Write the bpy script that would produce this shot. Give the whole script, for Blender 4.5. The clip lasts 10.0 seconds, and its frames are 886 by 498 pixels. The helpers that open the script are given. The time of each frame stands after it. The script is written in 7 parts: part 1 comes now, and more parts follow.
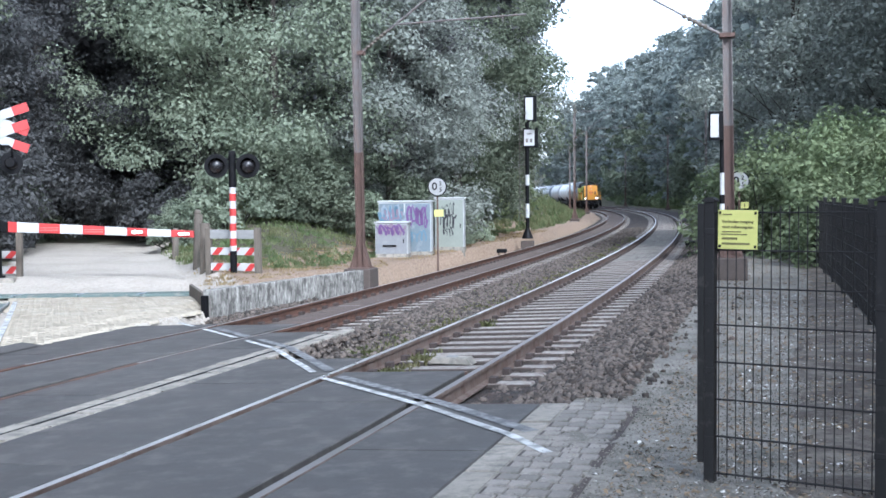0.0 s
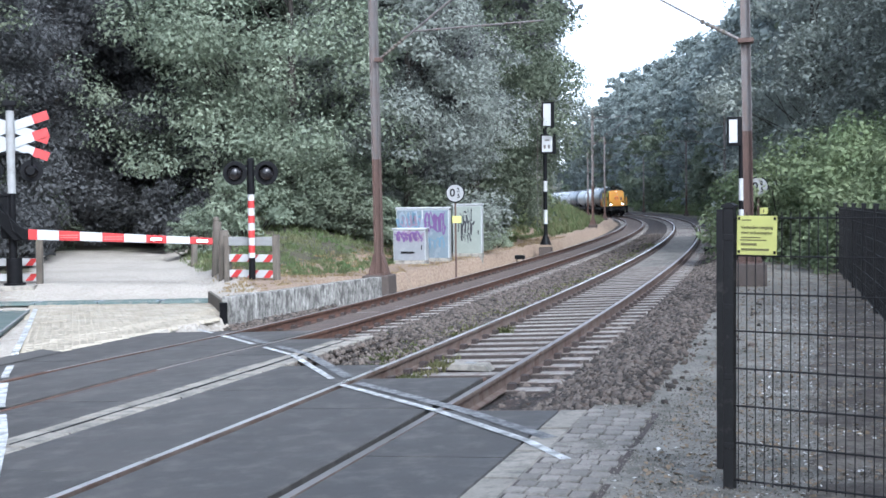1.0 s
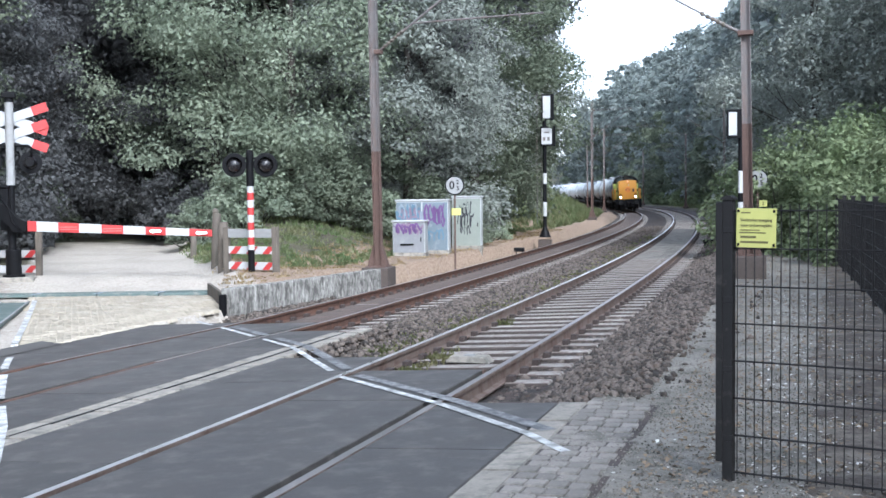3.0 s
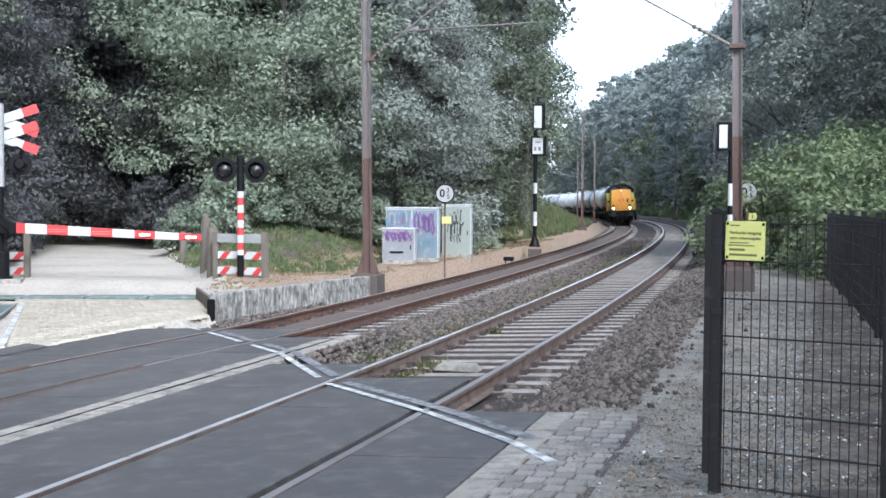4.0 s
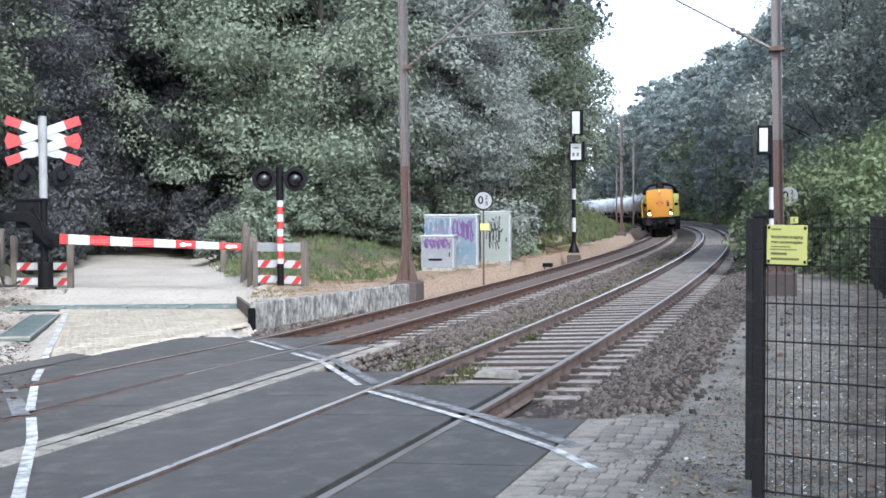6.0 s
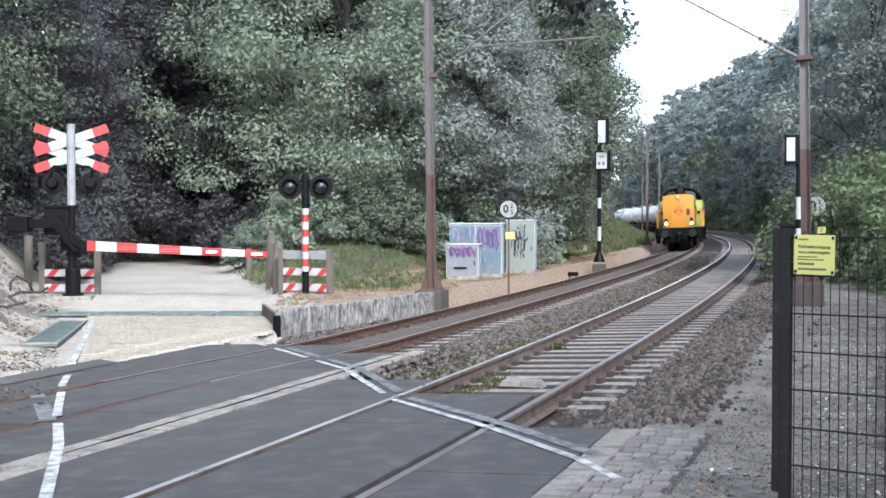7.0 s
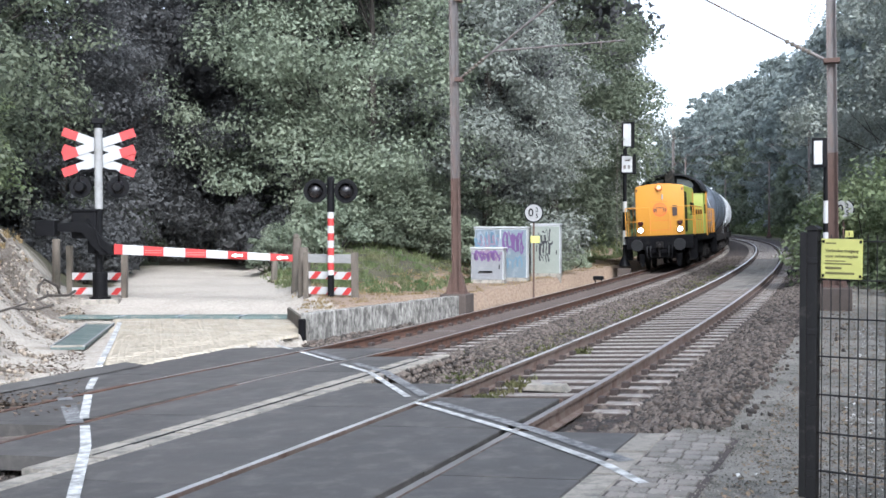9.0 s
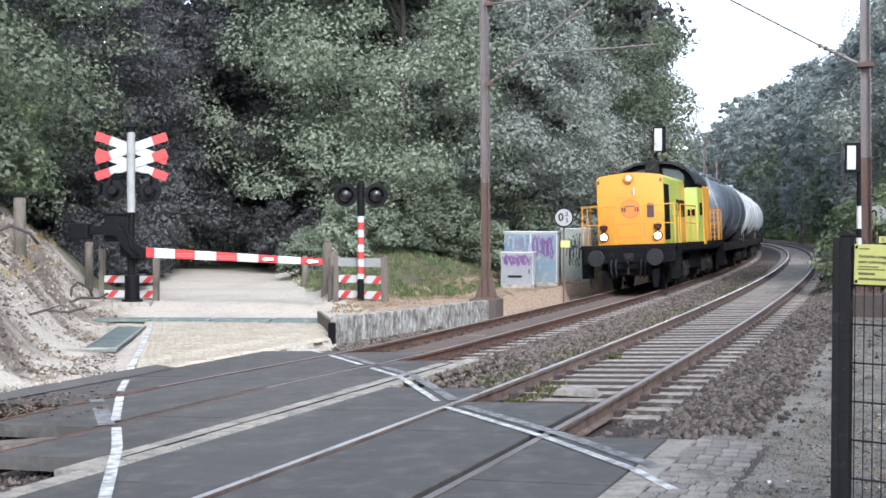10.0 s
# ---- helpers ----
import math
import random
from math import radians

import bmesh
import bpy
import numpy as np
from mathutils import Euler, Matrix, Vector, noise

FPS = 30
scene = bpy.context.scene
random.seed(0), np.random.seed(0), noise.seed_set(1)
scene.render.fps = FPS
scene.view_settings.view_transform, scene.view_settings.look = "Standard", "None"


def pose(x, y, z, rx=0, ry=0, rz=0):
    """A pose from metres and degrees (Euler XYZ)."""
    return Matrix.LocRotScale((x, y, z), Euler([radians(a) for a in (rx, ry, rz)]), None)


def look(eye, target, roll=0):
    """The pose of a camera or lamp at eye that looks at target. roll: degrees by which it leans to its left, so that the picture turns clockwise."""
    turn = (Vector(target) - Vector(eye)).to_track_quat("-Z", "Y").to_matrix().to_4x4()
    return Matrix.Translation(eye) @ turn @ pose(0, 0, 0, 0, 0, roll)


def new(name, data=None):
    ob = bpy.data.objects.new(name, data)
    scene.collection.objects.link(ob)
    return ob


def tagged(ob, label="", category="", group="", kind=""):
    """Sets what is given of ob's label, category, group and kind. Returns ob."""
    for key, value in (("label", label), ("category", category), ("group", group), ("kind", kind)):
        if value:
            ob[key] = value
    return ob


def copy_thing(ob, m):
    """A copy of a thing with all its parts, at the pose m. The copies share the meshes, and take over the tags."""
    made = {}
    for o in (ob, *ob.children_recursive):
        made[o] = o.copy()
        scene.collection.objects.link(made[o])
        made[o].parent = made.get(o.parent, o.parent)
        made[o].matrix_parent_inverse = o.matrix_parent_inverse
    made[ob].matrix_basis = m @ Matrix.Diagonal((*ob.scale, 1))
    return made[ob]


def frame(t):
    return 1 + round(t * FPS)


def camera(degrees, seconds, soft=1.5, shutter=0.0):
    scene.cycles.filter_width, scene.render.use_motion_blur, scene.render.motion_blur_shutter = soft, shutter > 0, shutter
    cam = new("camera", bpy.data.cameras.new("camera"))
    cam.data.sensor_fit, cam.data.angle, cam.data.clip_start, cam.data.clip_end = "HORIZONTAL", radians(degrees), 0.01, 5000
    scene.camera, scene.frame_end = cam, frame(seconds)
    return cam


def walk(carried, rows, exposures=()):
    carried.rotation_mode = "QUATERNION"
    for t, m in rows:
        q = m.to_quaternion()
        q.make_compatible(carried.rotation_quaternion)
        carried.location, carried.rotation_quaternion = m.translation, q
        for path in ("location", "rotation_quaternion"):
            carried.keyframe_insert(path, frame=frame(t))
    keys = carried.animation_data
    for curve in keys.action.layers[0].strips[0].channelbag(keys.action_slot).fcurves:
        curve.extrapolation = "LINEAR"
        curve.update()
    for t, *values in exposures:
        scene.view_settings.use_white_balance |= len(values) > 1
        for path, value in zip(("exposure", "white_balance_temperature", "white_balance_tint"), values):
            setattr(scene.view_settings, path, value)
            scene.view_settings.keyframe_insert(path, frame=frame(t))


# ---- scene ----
cam = camera(41.305, 10.0, soft=1.6)
EYE_Z = 1.74
# seconds, pitch axis, lean, heading in degrees: a hand-held phone that stands in one spot and pans
PATH = [
    (0.0, 87.504, 0.436, -1.357), (0.5, 87.642, 0.368, -0.645), (1.0, 87.827, 0.595, -0.485), (1.5, 87.662, 0.696, -0.628),
    (2.0, 87.541, 0.629, -0.620), (2.5, 87.312, 0.654, -0.570), (4.0, 87.844, -0.357, -0.988), (4.5, 87.568, -0.679, -1.700),
    (5.0, 87.677, -0.228, -1.057), (5.5, 87.896, 0.172, -0.006), (7.0, 88.601, 0.019, 2.110), (7.5, 88.616, -0.014, 2.527),
    (8.0, 88.637, -0.137, 2.854), (8.5, 88.784, -0.254, 3.034), (9.0, 88.785, 0.007, 3.326), (9.5, 88.808, -0.200, 4.098),
    (10.0, 88.991, -0.167, 4.782)]
# the phone's automatic white balance drifts from cool to neutral
walk(cam, [(t, pose(0, 0, EYE_Z, a, b, c)) for t, a, b, c in PATH],
     [(0.0, 1.53, 5300, 9), (2.5, 1.53, 5430, 9), (5.0, 1.53, 5480, 9), (10.0, 1.53, 5700, 10)])

# ---- light: bright hazy sky with a veiled sun high behind the camera's right shoulder ----
SUN_EL, SUN_AZ = 38.0, 160.0      # azimuth clockwise from +y
world = bpy.data.worlds.new("sky")
scene.world = world
world.use_nodes = True
wn, wl = world.node_tree.nodes, world.node_tree.links
sky = wn.new("ShaderNodeTexSky")
sky.sky_type = "NISHITA"
sky.sun_disc = False
sky.sun_elevation, sky.sun_rotation = radians(SUN_EL), radians(SUN_AZ)
sky.air_density, sky.dust_density, sky.ozone_density = 1.0, 2.0, 1.0
haze = wn.new("ShaderNodeHueSaturation")      # summer haze: the blue is washed out
haze.inputs["Saturation"].default_value = 0.35
wl.new(sky.outputs[0], haze.inputs["Color"])
wl.new(haze.outputs[0], wn["Background"].inputs[0])
wn["Background"].inputs[1].default_value = 0.15
sun_data = bpy.data.lights.new("sun", "SUN")
sun_data.energy, sun_data.angle, sun_data.color = 1.7, radians(16), (1.0, 0.95, 0.88)
sun = new("sun", sun_data)
_a, _e = radians(SUN_AZ), radians(SUN_EL)
sun.matrix_world = look((60 * math.sin(_a) * math.cos(_e), 60 * math.cos(_a) * math.cos(_e), 60 * math.sin(_e)), (0, 0, 0))

# ---- the plan: two parallel tracks on a left-hand curve, canted; s along the near track, u to its right ----
KNOTS = [0, 25, 50, 75, 100, 130, 160, 190]
BENDS = [0.0023, 0.00141, 0.00121, 0.00113, 0.00144, 0.00148, 0.00139, 0.00131]
STEP = 0.25
SS = np.arange(-60, 400, STEP)
_k = np.interp(SS, KNOTS, BENDS)
_k[SS < 0] = 0.0
AA = np.cumsum(_k) * STEP
AA += -0.3164 - np.interp(0, SS, AA)
XX = np.cumsum(-np.sin(AA)) * STEP
YY = np.cumsum(np.cos(AA)) * STEP
XX += -2.2764 - np.interp(0, SS, XX)
YY += 5.0 - np.interp(0, SS, YY)
CANT, GAP, HALF = 0.0431, 3.951, 0.7525


def on_track(s, u, z=0.0):
    """World place of a point at s along, u right of the near track's middle, z over the canted rail plane."""
    a = np.interp(s, SS, AA)
    return Vector((np.interp(s, SS, XX) + u * math.cos(a), np.interp(s, SS, YY) + u * math.sin(a), CANT * u + z))


def heading(s):
    return math.degrees(np.interp(s, SS, AA))


def su_of(x, y):
    """s and u for arrays of world places."""
    x, y = np.asarray(x, float).ravel(), np.asarray(y, float).ravel()
    cx, cy, ca, cs = XX[::4], YY[::4], AA[::4], SS[::4]
    i = np.empty(len(x), int)
    for k in range(0, len(x), 4000):
        d = (x[k:k + 4000, None] - cx) ** 2 + (y[k:k + 4000, None] - cy) ** 2
        i[k:k + 4000] = d.argmin(1)
    dx, dy, a = x - cx[i], y - cy[i], ca[i]
    return cs[i] - np.sin(a) * dx + np.cos(a) * dy, np.cos(a) * dx + np.sin(a) * dy


def smooth(a, b, v):
    t = np.clip((v - a) / (b - a), 0, 1)
    return t * t * (3 - 2 * t)


def far_u(s, u):
    """The far track swings a little away from the near one where it crosses the road."""
    return u - 0.35 * (1 - float(smooth(7.5, 13.0, s))) if -5.9 < u < -2.9 else u


def road_left(y):
    return -2.96 - 0.32 * (y - 7.8)


def road_mid(y):
    return -5.5 - 0.30 * (y - 22)


def land(x, y):
    """Ground height, and masks of bare sand and of dry grass."""
    x, y = np.asarray(x, float).ravel(), np.asarray(y, float).ravel()
    s, u = su_of(x, y)
    z = CANT * np.clip(u, -6.0, 2.0)
    z = z + 0.27 * smooth(24.0, 27.5, y) * smooth(-7.5, -10.5, u) + 0.010 * np.clip(y - 27, 0, 60) * smooth(-8, -12, u)
    road = np.abs(x - road_mid(y))
    # sandy bank on the far side of the lane
    d = road_left(y) - x - 0.9
    bank = np.clip(d, 0, None)
    bank_h = 0.76 * bank * smooth(0, 1.6, bank)
    bank_h = np.where(bank_h > 2.6, 2.6 + 0.25 * (bank_h - 2.6), bank_h)
    bank_h = np.minimum(bank_h, 7.0) * smooth(-9, 3, y) * (1 - 0.75 * smooth(27, 40, y))
    bank_h = bank_h * smooth(-6.2, -8.2, u)
    # raised verge behind the low wall, then a grass bank up to the wood
    side = smooth(15.2, 15.5, s) * smooth(1.75, 2.45, x - road_mid(y)) * (u < -5.0)
    edge = -6.35 + np.clip(s - 15.2, 0, 5.6) * 0.17
    verge = side * smooth(0, 0.25, edge - u - 0.16) * (0.36 * (1 - smooth(21, 25, s)) + 0.16 * smooth(21, 25, s))
    back = side * smooth(2.0, 6.5, x - road_mid(y)) * np.clip(-8.6 - u, 0, 5) * 0.30 * smooth(21, 30, s)
    # cutting further along the line
    cut = smooth(70, 120, s) * (np.clip(-12 - u, 0, 14) * 0.25)
    right = np.clip(u - 9, 0, 28) * (0.20 * smooth(-20, 20, s) + 0.25 * smooth(60, 110, s))
    z = z + bank_h + verge + back + cut + right
    z = np.where((u > 2.1) & (u < 8.3) & (s > -21) & (s < 60), z - 0.07, z)
    under = (u > np.where(s > 12.6, -6.15, np.where(s > 9.8, -6.27, np.where(s > 5.9, -6.44, -5.75)))) & (u < 2.15)
    z = np.where(under, CANT * u - 0.45, z)
    sand = smooth(3.0, 1.9, road) * smooth(-5.6, -6.4, u) * (1 - smooth(36, 50, y))
    sand = np.maximum(sand, smooth(-1.7, -0.7, d) * (1 - smooth(24, 34, y)) * (1 - 0.65 * smooth(1.2, 4.2, bank_h)))
    dry = smooth(-5.0, -6.0, u) * (1 - smooth(-8.2, -10.0, u)) * (s > 14)
    return z, sand, dry


def land_z(x, y):
    return float(land([x], [y])[0][0])


# ---- mesh helpers ----
def part(name, bm, material, parent=None, label="", smooth_angle=None):
    me = bpy.data.meshes.new(name)
    bm.to_mesh(me)
    bm.free()
    for m in (material if isinstance(material, (list, tuple)) else [material]):
        me.materials.append(m)
    ob = new(name, me)
    if smooth_angle is not None:
        me.shade_smooth()
        me.set_sharp_from_angle(angle=radians(smooth_angle))
    if parent is not None:
        ob.parent = parent
    if label:
        ob["label"] = label
    return ob


def thing(name, label, category, m=None, group="", kind=""):
    ob = new(name)
    ob.empty_display_size = 0.3
    if m is not None:
        ob.matrix_basis = m
    return tagged(ob, label, category, group, kind)


def box(bm, size, at=(0, 0, 0), turn=(0, 0, 0), bevel=0.0, mat=0):
    r = bmesh.ops.create_cube(bm, size=1.0, matrix=pose(*at, *turn) @ Matrix.Diagonal((*size, 1)))
    vs = r["verts"]
    fs = list({f for v in vs for f in v.link_faces})
    for f in fs:
        f.material_index = mat
    if bevel:
        es = list({e for v in vs for e in v.link_edges})
        r2 = bmesh.ops.bevel(bm, geom=es, offset=bevel, segments=2, affect="EDGES", profile=0.5)
        for f in r2["faces"]:
            f.material_index = mat
    return vs


def cyl(bm, r, length, at=(0, 0, 0), turn=(0, 0, 0), n=16, r2=None, bevel=0.0, mat=0):
    """A cylinder with its middle at `at`, along its own z."""
    q = bmesh.ops.create_cone(bm, cap_ends=True, segments=n, radius1=r, radius2=r if r2 is None else r2, depth=length, matrix=pose(*at, *turn))
    fs = list({f for v in q["verts"] for f in v.link_faces})
    for f in fs:
        f.material_index = mat
    if bevel:
        es = list({e for f in fs if len(f.verts) > 4 for e in f.edges})
        for f in bmesh.ops.bevel(bm, geom=es, offset=bevel, segments=2, affect="EDGES", profile=0.5)["faces"]:
            f.material_index = mat
    return q["verts"]


def bar(bm, a, b, r, n=8, mat=0):
    """A round bar from a to b."""
    a, b = Vector(a), Vector(b)
    d = b - a
    m = Matrix.Translation((a + b) / 2) @ d.to_track_quat("Z", "Y").to_matrix().to_4x4()
    q = bmesh.ops.create_cone(bm, cap_ends=True, segments=n, radius1=r, radius2=r, depth=d.length, matrix=m)
    for f in {f for v in q["verts"] for f in v.link_faces}:
        f.material_index = mat


def tube(bm, pts, r, n=8, mat=0):
    """A bent bar along pts."""
    pts = [Vector(p) for p in pts]
    rings = []
    for i, p in enumerate(pts):
        d = (pts[min(i + 1, len(pts) - 1)] - pts[max(i - 1, 0)]).normalized()
        q = d.to_track_quat("Z", "Y")
        rings.append([bm.verts.new(p + q @ Vector((r * math.cos(2 * math.pi * k / n), r * math.sin(2 * math.pi * k / n), 0))) for k in range(n)])
    for a, b in zip(rings, rings[1:]):
        for k in range(n):
            f = bm.faces.new((a[k], a[(k + 1) % n], b[(k + 1) % n], b[k]))
            f.material_index, f.smooth = mat, True
    for ring, flip in ((rings[0], True), (rings[-1], False)):
        f = bm.faces.new(ring[::-1] if flip else ring)
        f.material_index = mat


def prism(bm, outline, depth, m=None, bevel=0.0, mat=0):
    """A plate: the outline (x, z) thickened along y, centred."""
    m = m or Matrix.Identity(4)
    a = [bm.verts.new(m @ Vector((x, -depth / 2, z))) for x, z in outline]
    b = [bm.verts.new(m @ Vector((x, depth / 2, z))) for x, z in outline]
    fs = [bm.faces.new(a), bm.faces.new(b[::-1])]
    n = len(a)
    for i in range(n):
        fs.append(bm.faces.new((a[(i + 1) % n], a[i], b[i], b[(i + 1) % n])))
    for f in fs:
        f.material_index = mat
    if bevel:
        es = list({e for f in fs[:2] for e in f.edges})
        for f in bmesh.ops.bevel(bm, geom=es, offset=bevel, segments=2, affect="EDGES", profile=0.5)["faces"]:
            f.material_index = mat
    bmesh.ops.recalc_face_normals(bm, faces=bm.faces[:])


def sweep(bm, profile, s0, s1, step, u0=0.0, mat=0, closed=True, z0=0.0):
    """A profile (u, z) drawn along the line from s0 to s1 at offset u0."""
    n = max(1, int(math.ceil((s1 - s0) / step)))
    rings = []
    for i in range(n + 1):
        s = s0 + (s1 - s0) * i / n
        rings.append([bm.verts.new(on_track(s, far_u(s, u0) + pu, pz + z0)) for pu, pz in profile])
    m = len(profile)
    for a, b in zip(rings, rings[1:]):
        for k in range(m if closed else m - 1):
            bm.faces.new((a[k], a[(k + 1) % m], b[(k + 1) % m], b[k])).material_index = mat
    if closed:
        bm.faces.new(rings[0]).material_index = mat
        bm.faces.new(rings[-1][::-1]).material_index = mat
    bmesh.ops.recalc_face_normals(bm, faces=bm.faces[:])


def quick_mesh(name, verts, faces_flat, per, material, attrs=None, smooth_shade=False):
    """A large mesh straight from numpy arrays; `per` corners a face."""
    me = bpy.data.meshes.new(name)
    nf = len(faces_flat) // per
    me.vertices.add(len(verts))
    me.vertices.foreach_set("co", np.asarray(verts, np.float32).ravel())
    me.loops.add(len(faces_flat))
    me.loops.foreach_set("vertex_index", np.asarray(faces_flat, np.int32))
    me.polygons.add(nf)
    me.polygons.foreach_set("loop_start", np.arange(nf, dtype=np.int32) * per)
    me.polygons.foreach_set("loop_total", np.full(nf, per, np.int32))
    if smooth_shade:
        me.polygons.foreach_set("use_smooth", np.ones(nf, bool))
    for key, values in (attrs or {}).items():
        me.attributes.new(key, "FLOAT", "POINT").data.foreach_set("value", np.asarray(values, np.float32))
    me.materials.append(material)
    me.update(calc_edges=True)
    me.validate()
    return me


# ---- materials ----
def material(name, colour, rough=0.7, metal=0.0, vary=0.25, grain=40.0, patch=2.0, dirt=None, dirt_amount=0.3, bump=0.15, bump_dist=0.01,
             coords="Object", spec=0.5, per_piece=0.0, island=0.0, stretch=(1, 1, 1)):
    """Paint, stone, metal, soil: a base colour broken by fine grain, broad patches and an optional dirt tint."""
    m = bpy.data.materials.new(name)
    m.use_nodes = True
    n, l = m.node_tree.nodes, m.node_tree.links
    b = n["Principled BSDF"]
    b.inputs["Metallic"].default_value = metal
    b.inputs["Specular IOR Level"].default_value = spec
    tc = n.new("ShaderNodeTexCoord")
    mp = n.new("ShaderNodeMapping")
    mp.inputs["Scale"].default_value = stretch
    l.new(tc.outputs[coords], mp.inputs[0])
    fine, broad = n.new("ShaderNodeTexNoise"), n.new("ShaderNodeTexNoise")
    for t, sc, de in ((fine, grain, 6), (broad, patch, 5)):
        t.inputs["Scale"].default_value, t.inputs["Detail"].default_value, t.inputs["Roughness"].default_value = sc, de, 0.6
        l.new(mp.outputs[0], t.inputs["Vector"])
    add = n.new("ShaderNodeMath")
    add.operation = "ADD"
    l.new(fine.outputs[0], add.inputs[0])
    l.new(broad.outputs[0], add.inputs[1])
    last = add.outputs[0]
    if per_piece or island:
        if island:
            src = n.new("ShaderNodeNewGeometry").outputs["Random Per Island"]
        else:
            src = n.new("ShaderNodeObjectInfo").outputs["Random"]
        k = n.new("ShaderNodeMath")
        k.operation = "MULTIPLY_ADD"
        k.inputs[1].default_value = (per_piece or island) * 2
        l.new(src, k.inputs[0])
        l.new(last, k.inputs[2])
        sub = n.new("ShaderNodeMath")
        sub.operation = "SUBTRACT"
        sub.inputs[1].default_value = per_piece or island
        l.new(k.outputs[0], sub.inputs[0])
        last = sub.outputs[0]
    mr = n.new("ShaderNodeMapRange")
    mr.inputs[1].default_value, mr.inputs[2].default_value = 0.55, 1.45
    mr.inputs[3].default_value, mr.inputs[4].default_value = 1 - vary, 1 + vary
    l.new(last, mr.inputs[0])
    mul = n.new("ShaderNodeVectorMath")
    mul.operation = "SCALE"
    mul.inputs[0].default_value = colour
    l.new(mr.outputs[0], mul.inputs["Scale"])
    col = mul.outputs[0]
    if dirt:
        d = n.new("ShaderNodeTexNoise")
        d.inputs["Scale"].default_value, d.inputs["Detail"].default_value, d.inputs["Roughness"].default_value = patch * 2.3, 8, 0.7
        l.new(mp.outputs[0], d.inputs["Vector"])
        r = n.new("ShaderNodeMapRange")
        r.inputs[1].default_value, r.inputs[2].default_value = 0.62 - 0.35 * dirt_amount, 0.78 - 0.25 * dirt_amount
        l.new(d.outputs[0], r.inputs[0])
        mix = n.new("ShaderNodeMix")
        mix.data_type = "RGBA"
        l.new(r.outputs[0], mix.inputs["Factor"])
        l.new(col, mix.inputs["A"])
        mix.inputs["B"].default_value = (*dirt, 1)
        col = mix.outputs["Result"]
    l.new(col, b.inputs["Base Color"])
    rr = n.new("ShaderNodeMapRange")
    rr.inputs[1].default_value, rr.inputs[2].default_value = 0.3, 0.7
    rr.inputs[3].default_value, rr.inputs[4].default_value = max(0.03, rough - 0.12), min(1, rough + 0.12)
    l.new(broad.outputs[0], rr.inputs[0])
    l.new(rr.outputs[0], b.inputs["Roughness"])
    if bump:
        bp = n.new("ShaderNodeBump")
        bp.inputs["Strength"].default_value, bp.inputs["Distance"].default_value = bump, bump_dist
        l.new(fine.outputs[0], bp.inputs["Height"])
        l.new(bp.outputs[0], b.inputs["Normal"])
    return m


def glowing(name, colour, strength):
    m = bpy.data.materials.new(name)
    m.use_nodes = True
    b = m.node_tree.nodes["Principled BSDF"]
    b.inputs["Base Color"].default_value = (*colour, 1)
    b.inputs["Emission Color"].default_value = (*colour, 1)
    b.inputs["Emission Strength"].default_value = strength
    return m


def leaf_material(name, colour, tint):
    m = bpy.data.materials.new(name)
    m.use_nodes = True
    n, l = m.node_tree.nodes, m.node_tree.links
    b = n["Principled BSDF"]
    geo = n.new("ShaderNodeNewGeometry")
    info = n.new("ShaderNodeObjectInfo")
    tc = n.new("ShaderNodeTexCoord")
    nz = n.new("ShaderNodeTexNoise")
    nz.inputs["Scale"].default_value, nz.inputs["Detail"].default_value = 0.7, 4
    l.new(tc.outputs["Object"], nz.inputs["Vector"])
    mix = n.new("ShaderNodeMix")
    mix.data_type = "RGBA"
    mix.inputs["A"].default_value, mix.inputs["B"].default_value = (*colour, 1), (*tint, 1)
    r = n.new("ShaderNodeMapRange")
    r.inputs[1].default_value, r.inputs[2].default_value = 0.35, 0.68
    l.new(nz.outputs[0], r.inputs[0])
    l.new(r.outputs[0], mix.inputs["Factor"])
    v1 = n.new("ShaderNodeMapRange")
    v1.inputs[3].default_value, v1.inputs[4].default_value = 0.86, 1.14
    l.new(geo.outputs["Random Per Island"], v1.inputs[0])
    v2 = n.new("ShaderNodeMapRange")
    v2.inputs[3].default_value, v2.inputs[4].default_value = 0.8, 1.2
    l.new(info.outputs["Random"], v2.inputs[0])
    mm = n.new("ShaderNodeMath")
    mm.operation = "MULTIPLY"
    l.new(v1.outputs[0], mm.inputs[0])
    l.new(v2.outputs[0], mm.inputs[1])
    sc = n.new("ShaderNodeVectorMath")
    sc.operation = "SCALE"
    l.new(mix.outputs["Result"], sc.inputs[0])
    l.new(mm.outputs[0], sc.inputs["Scale"])
    l.new(sc.outputs[0], b.inputs["Base Color"])
    b.inputs["Roughness"].default_value = 0.60
    b.inputs["Specular IOR Level"].default_value = 0.22
    tr = n.new("ShaderNodeBsdfTranslucent")
    l.new(sc.outputs[0], tr.inputs["Color"])
    ms = n.new("ShaderNodeMixShader")
    ms.inputs[0].default_value = 0.42
    l.new(b.outputs[0], ms.inputs[1])
    l.new(tr.outputs[0], ms.inputs[2])
    l.new(ms.outputs[0], n["Material Output"].inputs["Surface"])
    return m


